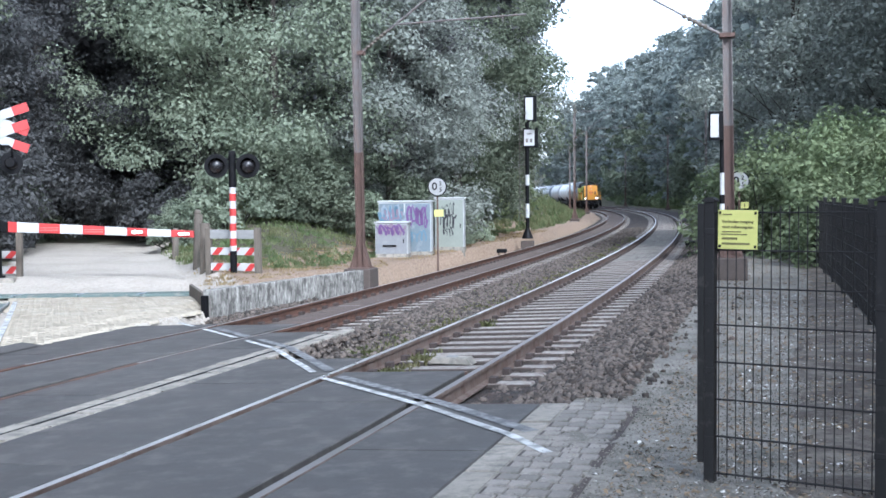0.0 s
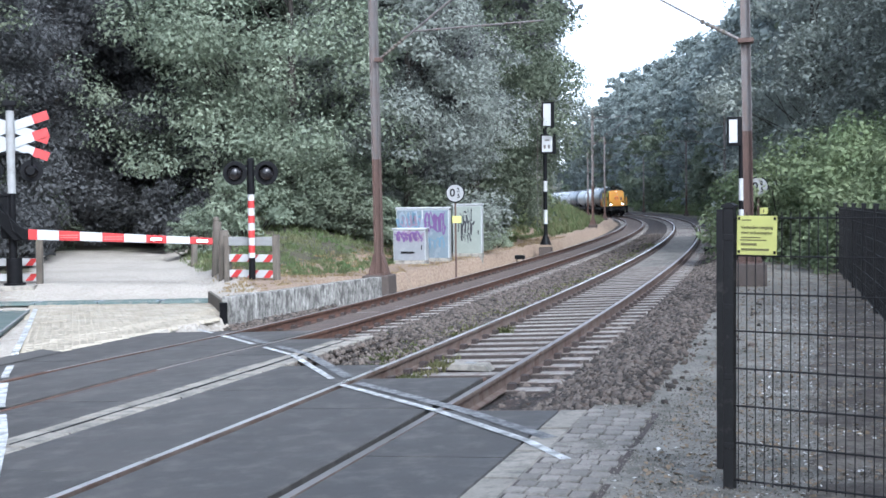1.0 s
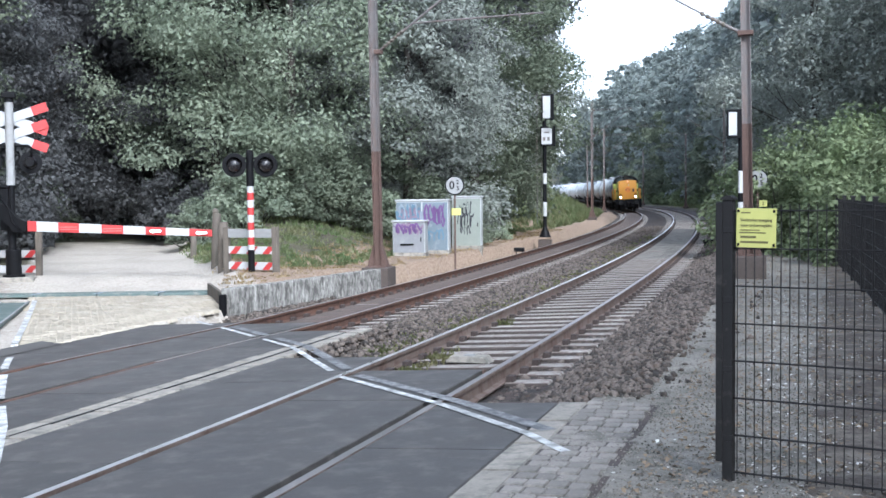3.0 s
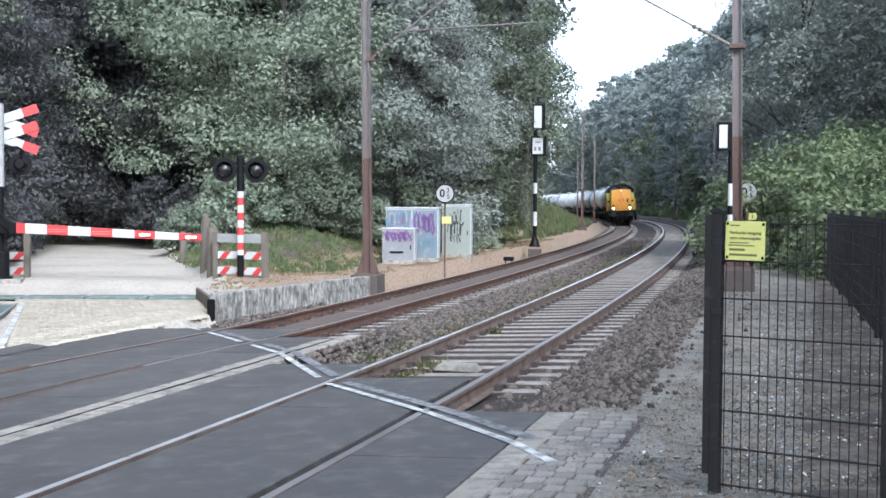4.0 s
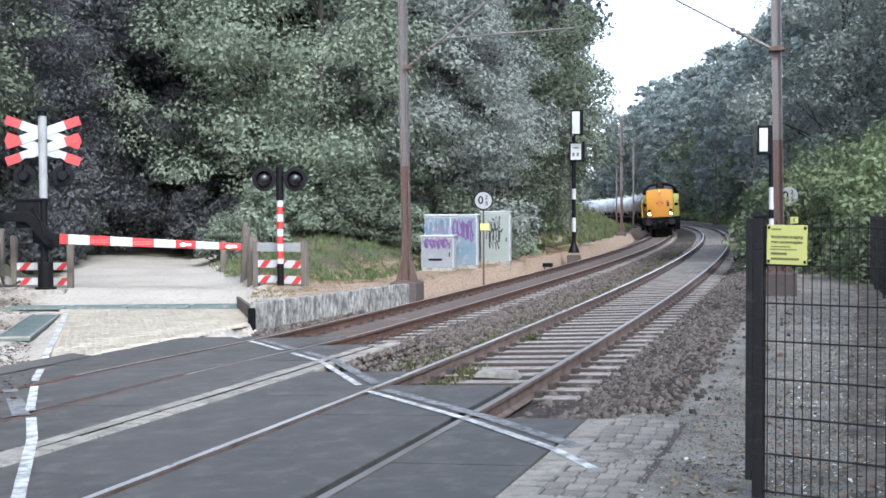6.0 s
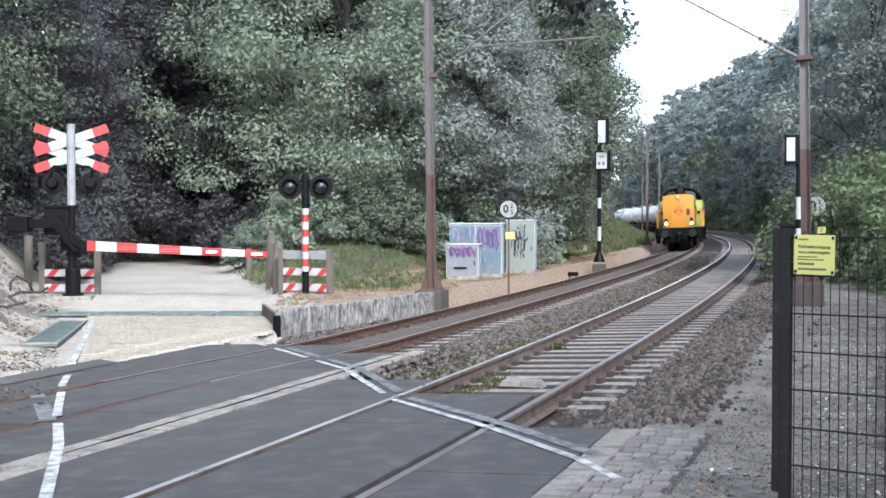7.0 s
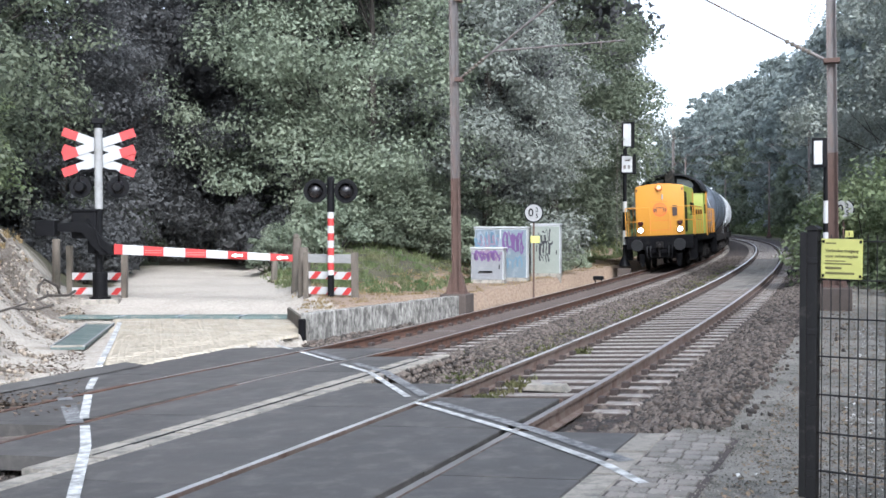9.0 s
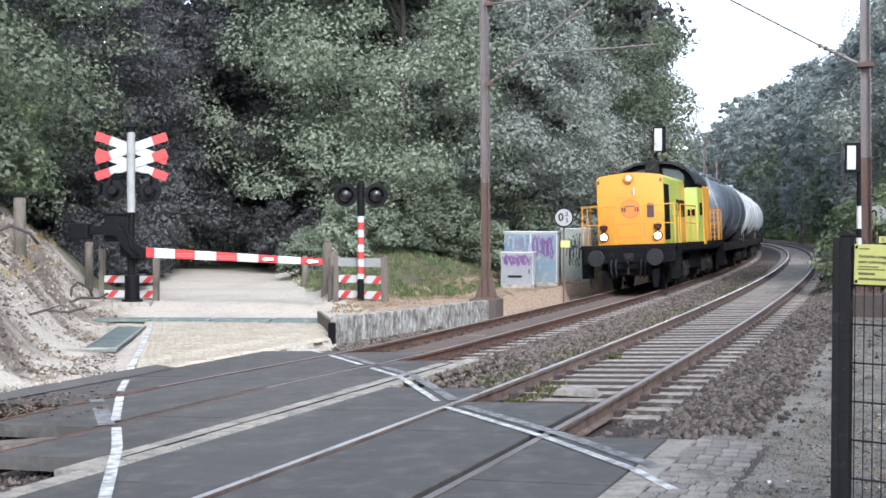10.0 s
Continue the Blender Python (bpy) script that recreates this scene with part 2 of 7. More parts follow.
ASPHALT = material("asphalt", (0.078, 0.073, 0.067), 0.72, vary=0.22, grain=90, patch=0.9, dirt=(0.13, 0.125, 0.12), dirt_amount=0.25, bump=0.35, bump_dist=0.004)
# grime and the shade of the sleeper gaps, put into one dark colour
SLEEPER_SIDE = material("grimy_shaded_sleeper_side", (0.060, 0.048, 0.042), 0.95, vary=0.4, grain=30, patch=3, bump=0.5)
PANEL = material("crossing_panel", (0.065, 0.0605, 0.056), 0.68, vary=0.26, grain=75, patch=1.6, dirt=(0.115, 0.106, 0.097), dirt_amount=0.36, bump=0.3, bump_dist=0.004, per_piece=0.15)
CONCRETE = material("concrete", (0.285, 0.258, 0.218), 0.85, vary=0.25, grain=60, patch=2.5, dirt=(0.12, 0.115, 0.10), dirt_amount=0.45, bump=0.4, bump_dist=0.004, per_piece=0.18)
WALL_CONCRETE = material("weathered_concrete", (0.40, 0.385, 0.35), 0.9, vary=0.45, grain=22, patch=4.5, dirt=(0.085, 0.08, 0.072), dirt_amount=0.8, bump=0.6, bump_dist=0.01, stretch=(1, 1, 0.4))
SLEEPER = material("sleeper_concrete", (0.27, 0.25, 0.225), 0.85, vary=0.28, grain=50, patch=3.0, dirt=(0.13, 0.09, 0.07), dirt_amount=0.5, bump=0.4, bump_dist=0.004, per_piece=0.2)
BALLAST = material("ballast_stone", (0.088, 0.072, 0.060), 0.9, vary=0.62, grain=60, patch=4.0, dirt=(0.085, 0.058, 0.043), dirt_amount=0.3, bump=0.4, bump_dist=0.006, island=0.85)
# near-black: the shade between loose stones is put into the colour
BALLAST_BED = material("gap_shaded_ballast_bed", (0.026, 0.022, 0.020), 0.95, vary=0.45, grain=26, patch=1.4, dirt=(0.07, 0.045, 0.035), dirt_amount=0.5, bump=1.0, bump_dist=0.04)
RUST = material("rusty_steel", (0.115, 0.060, 0.040), 0.8, metal=0.15, vary=0.35, grain=40, patch=2.0, dirt=(0.05, 0.030, 0.025), dirt_amount=0.5, bump=0.3, bump_dist=0.003)
RAIL_SIDE = material("rail_side", (0.17, 0.13, 0.11), 0.75, metal=0.2, vary=0.3, grain=40, patch=2.0, dirt=(0.09, 0.05, 0.035), dirt_amount=0.5, bump=0.25, bump_dist=0.002)
# the sky's reflection put into a paler, less metallic polished steel
RAIL_TOP = material("polished_rail_sky_sheen", (0.62, 0.61, 0.60), 0.34, metal=0.6, vary=0.1, grain=30, patch=1.0, bump=0.03, bump_dist=0.001)
RAIL_TOP_DULL = material("dull_rail", (0.30, 0.275, 0.26), 0.5, metal=0.7, vary=0.15, grain=30, patch=1.0, bump=0.05, bump_dist=0.001)
CLIP = material("fastening_steel", (0.065, 0.050, 0.045), 0.8, metal=0.3, vary=0.3, grain=60, patch=6)
GROOVE = material("flangeway_rubber", (0.018, 0.018, 0.019), 0.8, vary=0.25, grain=60, patch=3, bump=0.2)
ROAD_PAINT = material("road_paint", (0.62, 0.62, 0.60), 0.75, vary=0.2, grain=45, patch=3.0, dirt=(0.22, 0.22, 0.21), dirt_amount=0.7, bump=0.2, bump_dist=0.002)
OLD_PAINT = material("worn_road_paint", (0.27, 0.27, 0.265), 0.8, vary=0.3, grain=30, patch=4.0, dirt=(0.09, 0.09, 0.092), dirt_amount=0.8, bump=0.2, bump_dist=0.002)
PAVER = material("clinker_paver", (0.215, 0.195, 0.172), 0.88, vary=0.25, grain=40, patch=3, dirt=(0.10, 0.095, 0.08), dirt_amount=0.4, bump=0.5, bump_dist=0.004, per_piece=0.45)
YELLOW_PAVER = material("yellow_brick_paver", (0.315, 0.275, 0.210), 0.9, vary=0.22, grain=30, patch=1.2, dirt=(0.40, 0.36, 0.295), dirt_amount=0.5, bump=0.5, bump_dist=0.006, per_piece=0.2)
GRAVEL = material("gravel_path", (0.215, 0.200, 0.172), 0.95, vary=0.55, grain=40, patch=1.1, dirt=(0.105, 0.097, 0.080), dirt_amount=0.5, bump=0.9, bump_dist=0.02)
GREEN_STRIP = material("green_steel_channel", (0.11, 0.145, 0.135), 0.6, metal=0.3, vary=0.2, grain=30, patch=2.0, dirt=(0.27, 0.26, 0.23), dirt_amount=0.3, bump=0.2)
BARK = material("bark", (0.050, 0.042, 0.036), 0.95, vary=0.4, grain=14, patch=2, bump=0.9, bump_dist=0.03, stretch=(1, 1, 0.25))
LEAVES = [leaf_material("oak_leaves", (0.125, 0.148, 0.104), (0.186, 0.210, 0.146)),
          # the wood's shade, with a slight haze lift, put into this dark grey
          leaf_material("shaded_beech_leaves", (0.076, 0.078, 0.080), (0.118, 0.118, 0.118)),
          leaf_material("alder_leaves", (0.228, 0.270, 0.196), (0.325, 0.365, 0.268)),
          leaf_material("shrub_leaves", (0.160, 0.205, 0.108), (0.250, 0.288, 0.160)),
          # own grey-green, paled further in place of haze
          leaf_material("hornbeam_leaves", (0.215, 0.235, 0.212), (0.308, 0.330, 0.288)),
          # distance haze put into the colour: bluer and paler than real leaves
          leaf_material("hazed_slope_leaves", (0.175, 0.202, 0.190), (0.240, 0.268, 0.250))]
GRASS = leaf_material("grass_blades", (0.135, 0.190, 0.080), (0.235, 0.235, 0.130))
WEED = leaf_material("weed_leaves", (0.13, 0.150, 0.060), (0.21, 0.195, 0.095))


# ---- ground: one sheet to the horizon ----
def ground_material():
    m = bpy.data.materials.new("ground_soil")
    m.use_nodes = True
    n, l = m.node_tree.nodes, m.node_tree.links
    b = n["Principled BSDF"]
    b.inputs["Roughness"].default_value = 0.95
    tc = n.new("ShaderNodeTexCoord")

    def noise_node(scale, detail=6):
        t = n.new("ShaderNodeTexNoise")
        t.inputs["Scale"].default_value, t.inputs["Detail"].default_value, t.inputs["Roughness"].default_value = scale, detail, 0.65
        l.new(tc.outputs["Object"], t.inputs["Vector"])
        return t.outputs[0]

    def ramp(value, *stops):
        r = n.new("ShaderNodeValToRGB")
        r.color_ramp.elements[0].position, r.color_ramp.elements[0].color = stops[0][0], (*stops[0][1], 1)
        r.color_ramp.elements[1].position, r.color_ramp.elements[1].color = stops[-1][0], (*stops[-1][1], 1)
        for p, c in stops[1:-1]:
            r.color_ramp.elements.new(p).color = (*c, 1)
        l.new(value, r.inputs[0])
        return r.outputs[0]

    def blend(f, a, c):
        x = n.new("ShaderNodeMix")
        x.data_type = "RGBA"
        l.new(f, x.inputs["Factor"])
        l.new(a, x.inputs["A"])
        l.new(c, x.inputs["B"])
        return x.outputs["Result"]

    def mask(key, scale):
        a = n.new("ShaderNodeAttribute")
        a.attribute_name = key
        k = n.new("ShaderNodeMath")
        k.operation = "MULTIPLY_ADD"
        k.inputs[1].default_value, k.inputs[2].default_value = 0.9, -0.45
        l.new(noise_node(scale, 8), k.inputs[0])
        s = n.new("ShaderNodeMath")
        s.operation = "ADD"
        l.new(a.outputs["Fac"], s.inputs[0])
        l.new(k.outputs[0], s.inputs[1])
        r = n.new("ShaderNodeMapRange")
        r.inputs[1].default_value, r.inputs[2].default_value = 0.38, 0.62
        l.new(s.outputs[0], r.inputs[0])
        return r.outputs[0]

    mid, fine = noise_node(1.1), noise_node(17)
    floor_c = ramp(mid, (0.3, (0.045, 0.040, 0.028)), (0.5, (0.085, 0.075, 0.045)), (0.7, (0.10, 0.105, 0.05)))
    pale = ramp(fine, (0.25, (0.30, 0.26, 0.212)), (0.5, (0.44, 0.395, 0.335)), (0.75, (0.58, 0.535, 0.465)))
    soil = ramp(fine, (0.25, (0.085, 0.068, 0.052)), (0.5, (0.165, 0.138, 0.112)), (0.75, (0.28, 0.245, 0.205)))
    spots = n.new("ShaderNodeMapRange")
    spots.inputs[1].default_value, spots.inputs[2].default_value = 0.45, 0.57
    l.new(noise_node(0.55, 10), spots.inputs[0])
    bank_a = n.new("ShaderNodeAttribute")
    bank_a.attribute_name = "bank"
    worn = n.new("ShaderNodeMath")
    worn.operation = "MULTIPLY"
    l.new(spots.outputs[0], worn.inputs[0])
    l.new(bank_a.outputs["Fac"], worn.inputs[1])
    sand_c = blend(worn.outputs[0], pale, soil)
    dry_c = ramp(fine, (0.25, (0.15, 0.105, 0.072)), (0.5, (0.27, 0.195, 0.138)), (0.8, (0.39, 0.305, 0.225)))
    col = blend(mask("dry", 1.3), floor_c, dry_c)
    col = blend(mask("sand", 0.8), col, sand_c)
    l.new(col, b.inputs["Base Color"])
    bp = n.new("ShaderNodeBump")
    bp.inputs["Strength"].default_value, bp.inputs["Distance"].default_value = 0.9, 0.06
    l.new(fine, bp.inputs["Height"])
    l.new(bp.outputs[0], b.inputs["Normal"])
    return m


def build_ground():
    gx = np.concatenate([np.linspace(-1500, -60, 10), np.arange(-56, -20, 1.5), np.arange(-20, 14, 0.3), np.arange(14, 60, 1.5), np.linspace(65, 1500, 10)])
    gy = np.concatenate([np.linspace(-1500, -14, 8), np.arange(-12, 4, 1.0), np.arange(4, 60, 0.3), np.arange(60, 200, 2.5), np.linspace(210, 2500, 12)])
    X, Y = np.meshgrid(gx, gy)
    z, sand, dry = land(X, Y)
    rough = np.array([noise.noise(Vector((x * 0.9, y * 0.9, 3))) * 0.5 + noise.noise(Vector((x * 2.7, y * 2.7, 7))) * 0.3 for x, y in zip(X.ravel(), Y.ravel())])
    _, u = su_of(X, Y)
    lane = np.abs(X.ravel() - road_mid(Y.ravel())) < 2.2
    clods = np.array([noise.noise(Vector((x * 6.1, y * 6.1, 11))) for x, y in zip(X.ravel(), Y.ravel())])
    z = z + clods * np.where((u < -7.0) & (X.ravel() < road_left(Y.ravel()) - 0.9), 0.07, 0.0)
    z = z + rough * np.where(u < -6.0, np.where(lane, 0.015, np.where(X.ravel() < road_left(Y.ravel()) - 0.9, 0.20, 0.05)), np.where(u > 2.3, 0.03, 0.0))
    w, h = len(gx), len(gy)
    i = (np.arange(h - 1)[:, None] * w + np.arange(w - 1)).ravel()
    me = quick_mesh("ground", np.c_[X.ravel(), Y.ravel(), z], np.stack([i, i + 1, i + w + 1, i + w], 1).ravel(), 4, ground_material(),
                    {"sand": sand, "dry": dry, "bank": 0.18 + 0.82 * smooth(-0.5, 0.9, road_left(Y.ravel()) - X.ravel() - 0.6)}, True)
    tagged(new("ground", me), "sandy and grassy ground with woodland soil", "ground", kind="structure")


build_ground()


# ---- track bed and rails ----
def strip(name, u0, u1, s0, s1, z, mat, rough=0.0, ds=0.5, du=0.3, label="", category="", parent=None, kind="structure", thick=0.0):
    """A sheet on the canted plane from u0 to u1 and s0 to s1."""
    us = np.linspace(u0, u1, max(2, int((u1 - u0) / du) + 1))
    ss = np.linspace(s0, s1, max(2, int((s1 - s0) / ds) + 1))
    S, U = np.meshgrid(ss, us, indexing="ij")
    a = np.interp(S, SS, AA)
    x, y = np.interp(S, SS, XX) + U * np.cos(a), np.interp(S, SS, YY) + U * np.sin(a)
    zz = CANT * U + (z(S, U) if callable(z) else z)
    if rough:
        zz = zz + rough * np.array([noise.noise(Vector((p * 2.2, q * 2.2, 1))) for p, q in zip(x.ravel(), y.ravel())]).reshape(x.shape)
    w = len(us)
    i = (np.arange(len(ss) - 1)[:, None] * w + np.arange(w - 1)).ravel()
    me = quick_mesh(name, np.stack([x, y, zz], -1).reshape(-1, 3), np.stack([i, i + 1, i + w + 1, i + w], 1).ravel(), 4, mat, smooth_shade=True)
    ob = new(name, me)
    if parent is not None:
        ob.parent = parent
    if label:
        tagged(ob, label, category, kind=kind)
    return ob


def bed_z(S, U):
    """Ballast surface: flush with the sleepers, heaped between the tracks, falling away outside."""
    z = np.full_like(U, -0.20)
    heap_up = -0.20 + 0.205 * smooth(1.30, 2.10, U) - 0.09 * smooth(2.25, 2.60, U)
    low = np.where(U > 1.45, -0.20 - 0.10 * (U - 1.45), -0.20)
    z = np.where(U > 1.30, low + (heap_up - low) * smooth(5.20, 5.55, S), z)
    z = np.where(U < -5.35, -0.20 - 0.30 * (-5.35 - U), z)
    z = np.where((np.abs(U) < 0.66) | (np.abs(U + GAP) < 0.66), -0.275, z)
    z = np.where((U < -1.3) & (U > -2.7), -0.20 + 0.06 * np.sin(np.pi * (U + 2.7) / 1.4), z)
    return z


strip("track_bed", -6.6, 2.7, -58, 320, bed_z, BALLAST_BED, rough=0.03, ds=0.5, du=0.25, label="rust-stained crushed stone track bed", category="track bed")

FILL_FAR = material("rusty_grit_fill", (0.112, 0.083, 0.068), 0.95, vary=0.4, grain=34, patch=1.2, dirt=(0.075, 0.058, 0.05), dirt_amount=0.45, bump=0.8, bump_dist=0.02)
FILL_NEAR = material("sandy_grit_fill", (0.170, 0.158, 0.138), 0.95, vary=0.4, grain=34, patch=1.0, dirt=(0.09, 0.082, 0.066), dirt_amount=0.5, bump=0.8, bump_dist=0.02)
strip("grit_fill", -3.951 - 0.64, -3.951 + 0.64, 14.0, 170, -0.158, FILL_FAR, rough=0.016, ds=0.25, du=0.16, label="rust-brown grit filling the far track between its rails", category="track bed")
strip("grit_fill", -0.62, 0.62, 31.0, 62, -0.166, FILL_NEAR, rough=0.03, ds=0.25, du=0.16, label="pale sandy grit between the near rails", category="track bed")

RAIL_PROFILE = [(-0.07, -0.172), (0.07, -0.172), (0.07, -0.158), (0.012, -0.142), (0.012, -0.048), (0.036, -0.036), (0.037, -0.004), (0.033, 0.0),
                (-0.033, 0.0), (-0.037, -0.004), (-0.036, -0.036), (-0.012, -0.048), (-0.012, -0.142), (-0.07, -0.158)]
# where the road deck ends, strip by strip, along each track
DECK = {"near": (-14.0, 7.07), "far": (4.9, 12.35)}


def build_track(mid, key, top, side, label):
    t = thing("railway_track", label, "railway track", on_and(mid), kind="structure")
    for sgn in (-1, 1):
        bm = bmesh.new()
        sweep(bm, RAIL_PROFILE, -58, 320, 1.0, mid + sgn * HALF)
        for f in bm.faces:
            f.material_index = 0
        m = len(RAIL_PROFILE)
        for f in bm.faces:
            if len(f.verts) == 4 and f.normal.z > 0.9 and min(abs(v.co.z - CANT * (mid + sgn * HALF)) for v in f.verts) < 0.012:
                f.material_index = 1
        # painted sky sheen on the near track's left rail only, dull tops elsewhere
        rail = part("rail", bm, [side, top if sgn < 0 else RAIL_TOP_DULL], t, smooth_angle=35)
        rail.matrix_parent_inverse = t.matrix_basis.inverted()
    # sleepers
    s_start = DECK[key][1] + 0.30
    me = None
    s = s_start
    while s < 185:
        if me is None:
            bm = bmesh.new()
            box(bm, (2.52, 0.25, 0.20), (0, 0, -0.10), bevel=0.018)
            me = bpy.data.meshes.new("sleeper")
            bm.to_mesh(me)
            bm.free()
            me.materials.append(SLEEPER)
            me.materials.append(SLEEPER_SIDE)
            # faces towards the gaps take the darkened side colour
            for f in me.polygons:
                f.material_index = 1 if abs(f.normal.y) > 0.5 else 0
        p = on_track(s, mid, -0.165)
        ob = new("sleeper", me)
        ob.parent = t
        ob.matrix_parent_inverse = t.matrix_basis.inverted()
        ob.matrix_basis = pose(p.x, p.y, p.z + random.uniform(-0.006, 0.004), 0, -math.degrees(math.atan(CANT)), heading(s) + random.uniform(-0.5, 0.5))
        s += 0.60
    # fastenings: two clips and a plate a rail seat, joined
    bm = bmesh.new()
    s = s_start
    while s < 90:
        for sgn in (-1, 1):
            for o in (-1, 1):
                p = on_track(s, mid + sgn * HALF + o * 0.105, -0.135)
                box(bm, (0.075, 0.13, 0.065), p, (0, 0, heading(s)))
        s += 0.60
    f = part("rail_fastening", bm, CLIP, t)
    f.matrix_parent_inverse = t.matrix_basis.inverted()
    f["kind"] = "stuff"
    return t


def on_and(mid):
    p = on_track(20, mid, -0.2)
    return pose(p.x, p.y, p.z)


near_track = build_track(0.0, "near", RAIL_TOP, RAIL_SIDE, "single-line track of shiny-topped steel rails on grey concrete sleepers")
far_track = build_track(-GAP, "far", RAIL_TOP_DULL, RUST, "track of rust-brown steel rails on concrete sleepers in ballast")


# ---- loose ballast stones ----
def build_stones(name, bands, label, mat=None, size=(0.021, 0.050)):
    rng = np.random.default_rng(5)
    ico = np.array([(0, 0, 1), (0.9, 0, 0.2), (0.3, 0.85, 0.15), (-0.75, 0.5, 0.2), (-0.7, -0.55, 0.1), (0.25, -0.9, 0.2), (0, 0, -0.7)])
    tri = np.array([(0, 1, 2), (0, 2, 3), (0, 3, 4), (0, 4, 5), (0, 5, 1), (6, 2, 1), (6, 3, 2), (6, 4, 3), (6, 5, 4), (6, 1, 5)])
    V, T, base = [], [], 0
    for u0, u1, s0, s1, per_m2, lift in bands:
        n = int((u1 - u0) * (s1 - s0) * per_m2)
        u, s = rng.uniform(u0, u1, n), rng.uniform(s0, s1, n)
        a = np.interp(s, SS, AA)
        x, y = np.interp(s, SS, XX) + u * np.cos(a), np.interp(s, SS, YY) + u * np.sin(a)
        z = CANT * u + (lift(s, u) if callable(lift) else bed_z(s, u) + lift) + rng.uniform(-0.008, 0.014, n)
        r = rng.uniform(*size, n) * (1 + 0.6 * (rng.random(n) > 0.93))
        q = rng.normal(size=(n, 3, 3))
        q, _ = np.linalg.qr(q)
        sc = rng.uniform(0.6, 1.15, (n, 1, 3)) * r[:, None, None]
        v = np.einsum("nij,nkj->nki", q, ico[None] * sc) + np.stack([x, y, z], -1)[:, None, :]
        V.append(v.reshape(-1, 3))
        T.append((tri[None] + (np.arange(n) * 7)[:, None, None]).reshape(-1) + base)
        base += n * 7
    me = quick_mesh(name, np.concatenate(V), np.concatenate(T), 3, mat or BALLAST)
    return tagged(new(name, me), label, "gravel", kind="stuff")


# rubble heaped against the foot of the low wall, highest at its near end
WALL_A, WALL_B = (-3.74, 21.17), (-1.26, 26.32)


def heap(x, y):
    dx, dy = WALL_B[0] - WALL_A[0], WALL_B[1] - WALL_A[1]
    k = math.hypot(dx, dy)
    along = ((x - WALL_A[0]) * dx + (y - WALL_A[1]) * dy) / k / k
    out = ((x - WALL_A[0]) * dy - (y - WALL_A[1]) * dx) / k - 0.11
    return 0.27 * np.clip(1.05 - 0.95 * along, 0, 1) * np.clip((along + 0.12) / 0.1, 0, 1) * np.clip(1 - out / 0.75, 0, 1)


def heaped(s, u):
    a = np.interp(s, SS, AA)
    return bed_z(s, u) + heap(np.interp(s, SS, XX) + u * np.cos(a), np.interp(s, SS, YY) + u * np.sin(a))


def build_heap():
    bm = bmesh.new()
    dx, dy = WALL_B[0] - WALL_A[0], WALL_B[1] - WALL_A[1]
    k = math.hypot(dx, dy)
    rows = []
    for i in range(41):
        f = -0.12 + 1.12 * i / 40
        row = []
        for j in range(9):
            o = 0.10 + 0.78 * j / 8
            x, y = WALL_A[0] + dx * f + dy / k * o, WALL_A[1] + dy * f - dx / k * o
            n = int(np.argmin((XX - x) ** 2 + (YY - y) ** 2))
            u = (x - XX[n]) * math.cos(AA[n]) + (y - YY[n]) * math.sin(AA[n])
            z = CANT * u + float(bed_z(np.array([SS[n]]), np.array([u]))[0]) + float(heap(x, y)) + 0.02 * noise.noise(Vector((x * 4, y * 4, 1))) - 0.012
            row.append(bm.verts.new((x, y, z)))
        rows.append(row)
    for a, b in zip(rows, rows[1:]):
        for j in range(8):
            bm.faces.new((a[j], a[j + 1], b[j + 1], b[j])).smooth = True
    bmesh.ops.recalc_face_normals(bm, faces=bm.faces)
    me = bpy.data.meshes.new("rubble")
    bm.to_mesh(me)
    bm.free()
    me.materials.append(RUBBLE)
    tagged(new("rubble", me), "pale sandy rubble heaped along the low wall", "rubble", kind="stuff")


RUBBLE = material("sandy_rubble", (0.21, 0.185, 0.155), 0.95, vary=0.5, grain=26, patch=1.6, dirt=(0.09, 0.07, 0.058), dirt_amount=0.5, bump=1.0, bump_dist=0.03)
build_heap()
build_stones("ballast", [
    (0.85, 1.32, 5.25, 16, 260, -0.018), (1.30, 2.42, 5.25, 16, 620, 0.0), (0.85, 1.32, 16, 30, 130, -0.018), (1.30, 2.5, 16, 30, 300, 0.0), (0.85, 2.7, 30, 60, 70, 0.0),
    (-2.04, -1.75, 8.5, 11.7, 450, 0.05), (-2.04, -1.86, 8.5, 11.6, 450, 0.095), (-2.9, -0.85, 8.3, 18, 400, 0.0), (-2.9, -0.85, 18, 32, 220, 0.0), (-2.9, -0.85, 32, 70, 70, 0.0),
    (-0.66, 0.66, 7.2, 20, 190, -0.01), (-4.6, -3.3, 12.4, 30, 200, 0.0), (-5.7, -4.75, 12.4, 32, 190, 0.0),
    (-5.7, -3.2, 32, 70, 50, 0.0), (-4.9, -1.6, -2, 4.6, 200, 0.0), (-6.3, -4.75, 0.0, 6.3, 220, 0.05), (-6.35, -5.35, 12.7, 21, 330, 0.0), (-6.55, -5.35, 12.4, 18.5, 420, heaped)], "rust-brown crushed ballast stones along the rails")


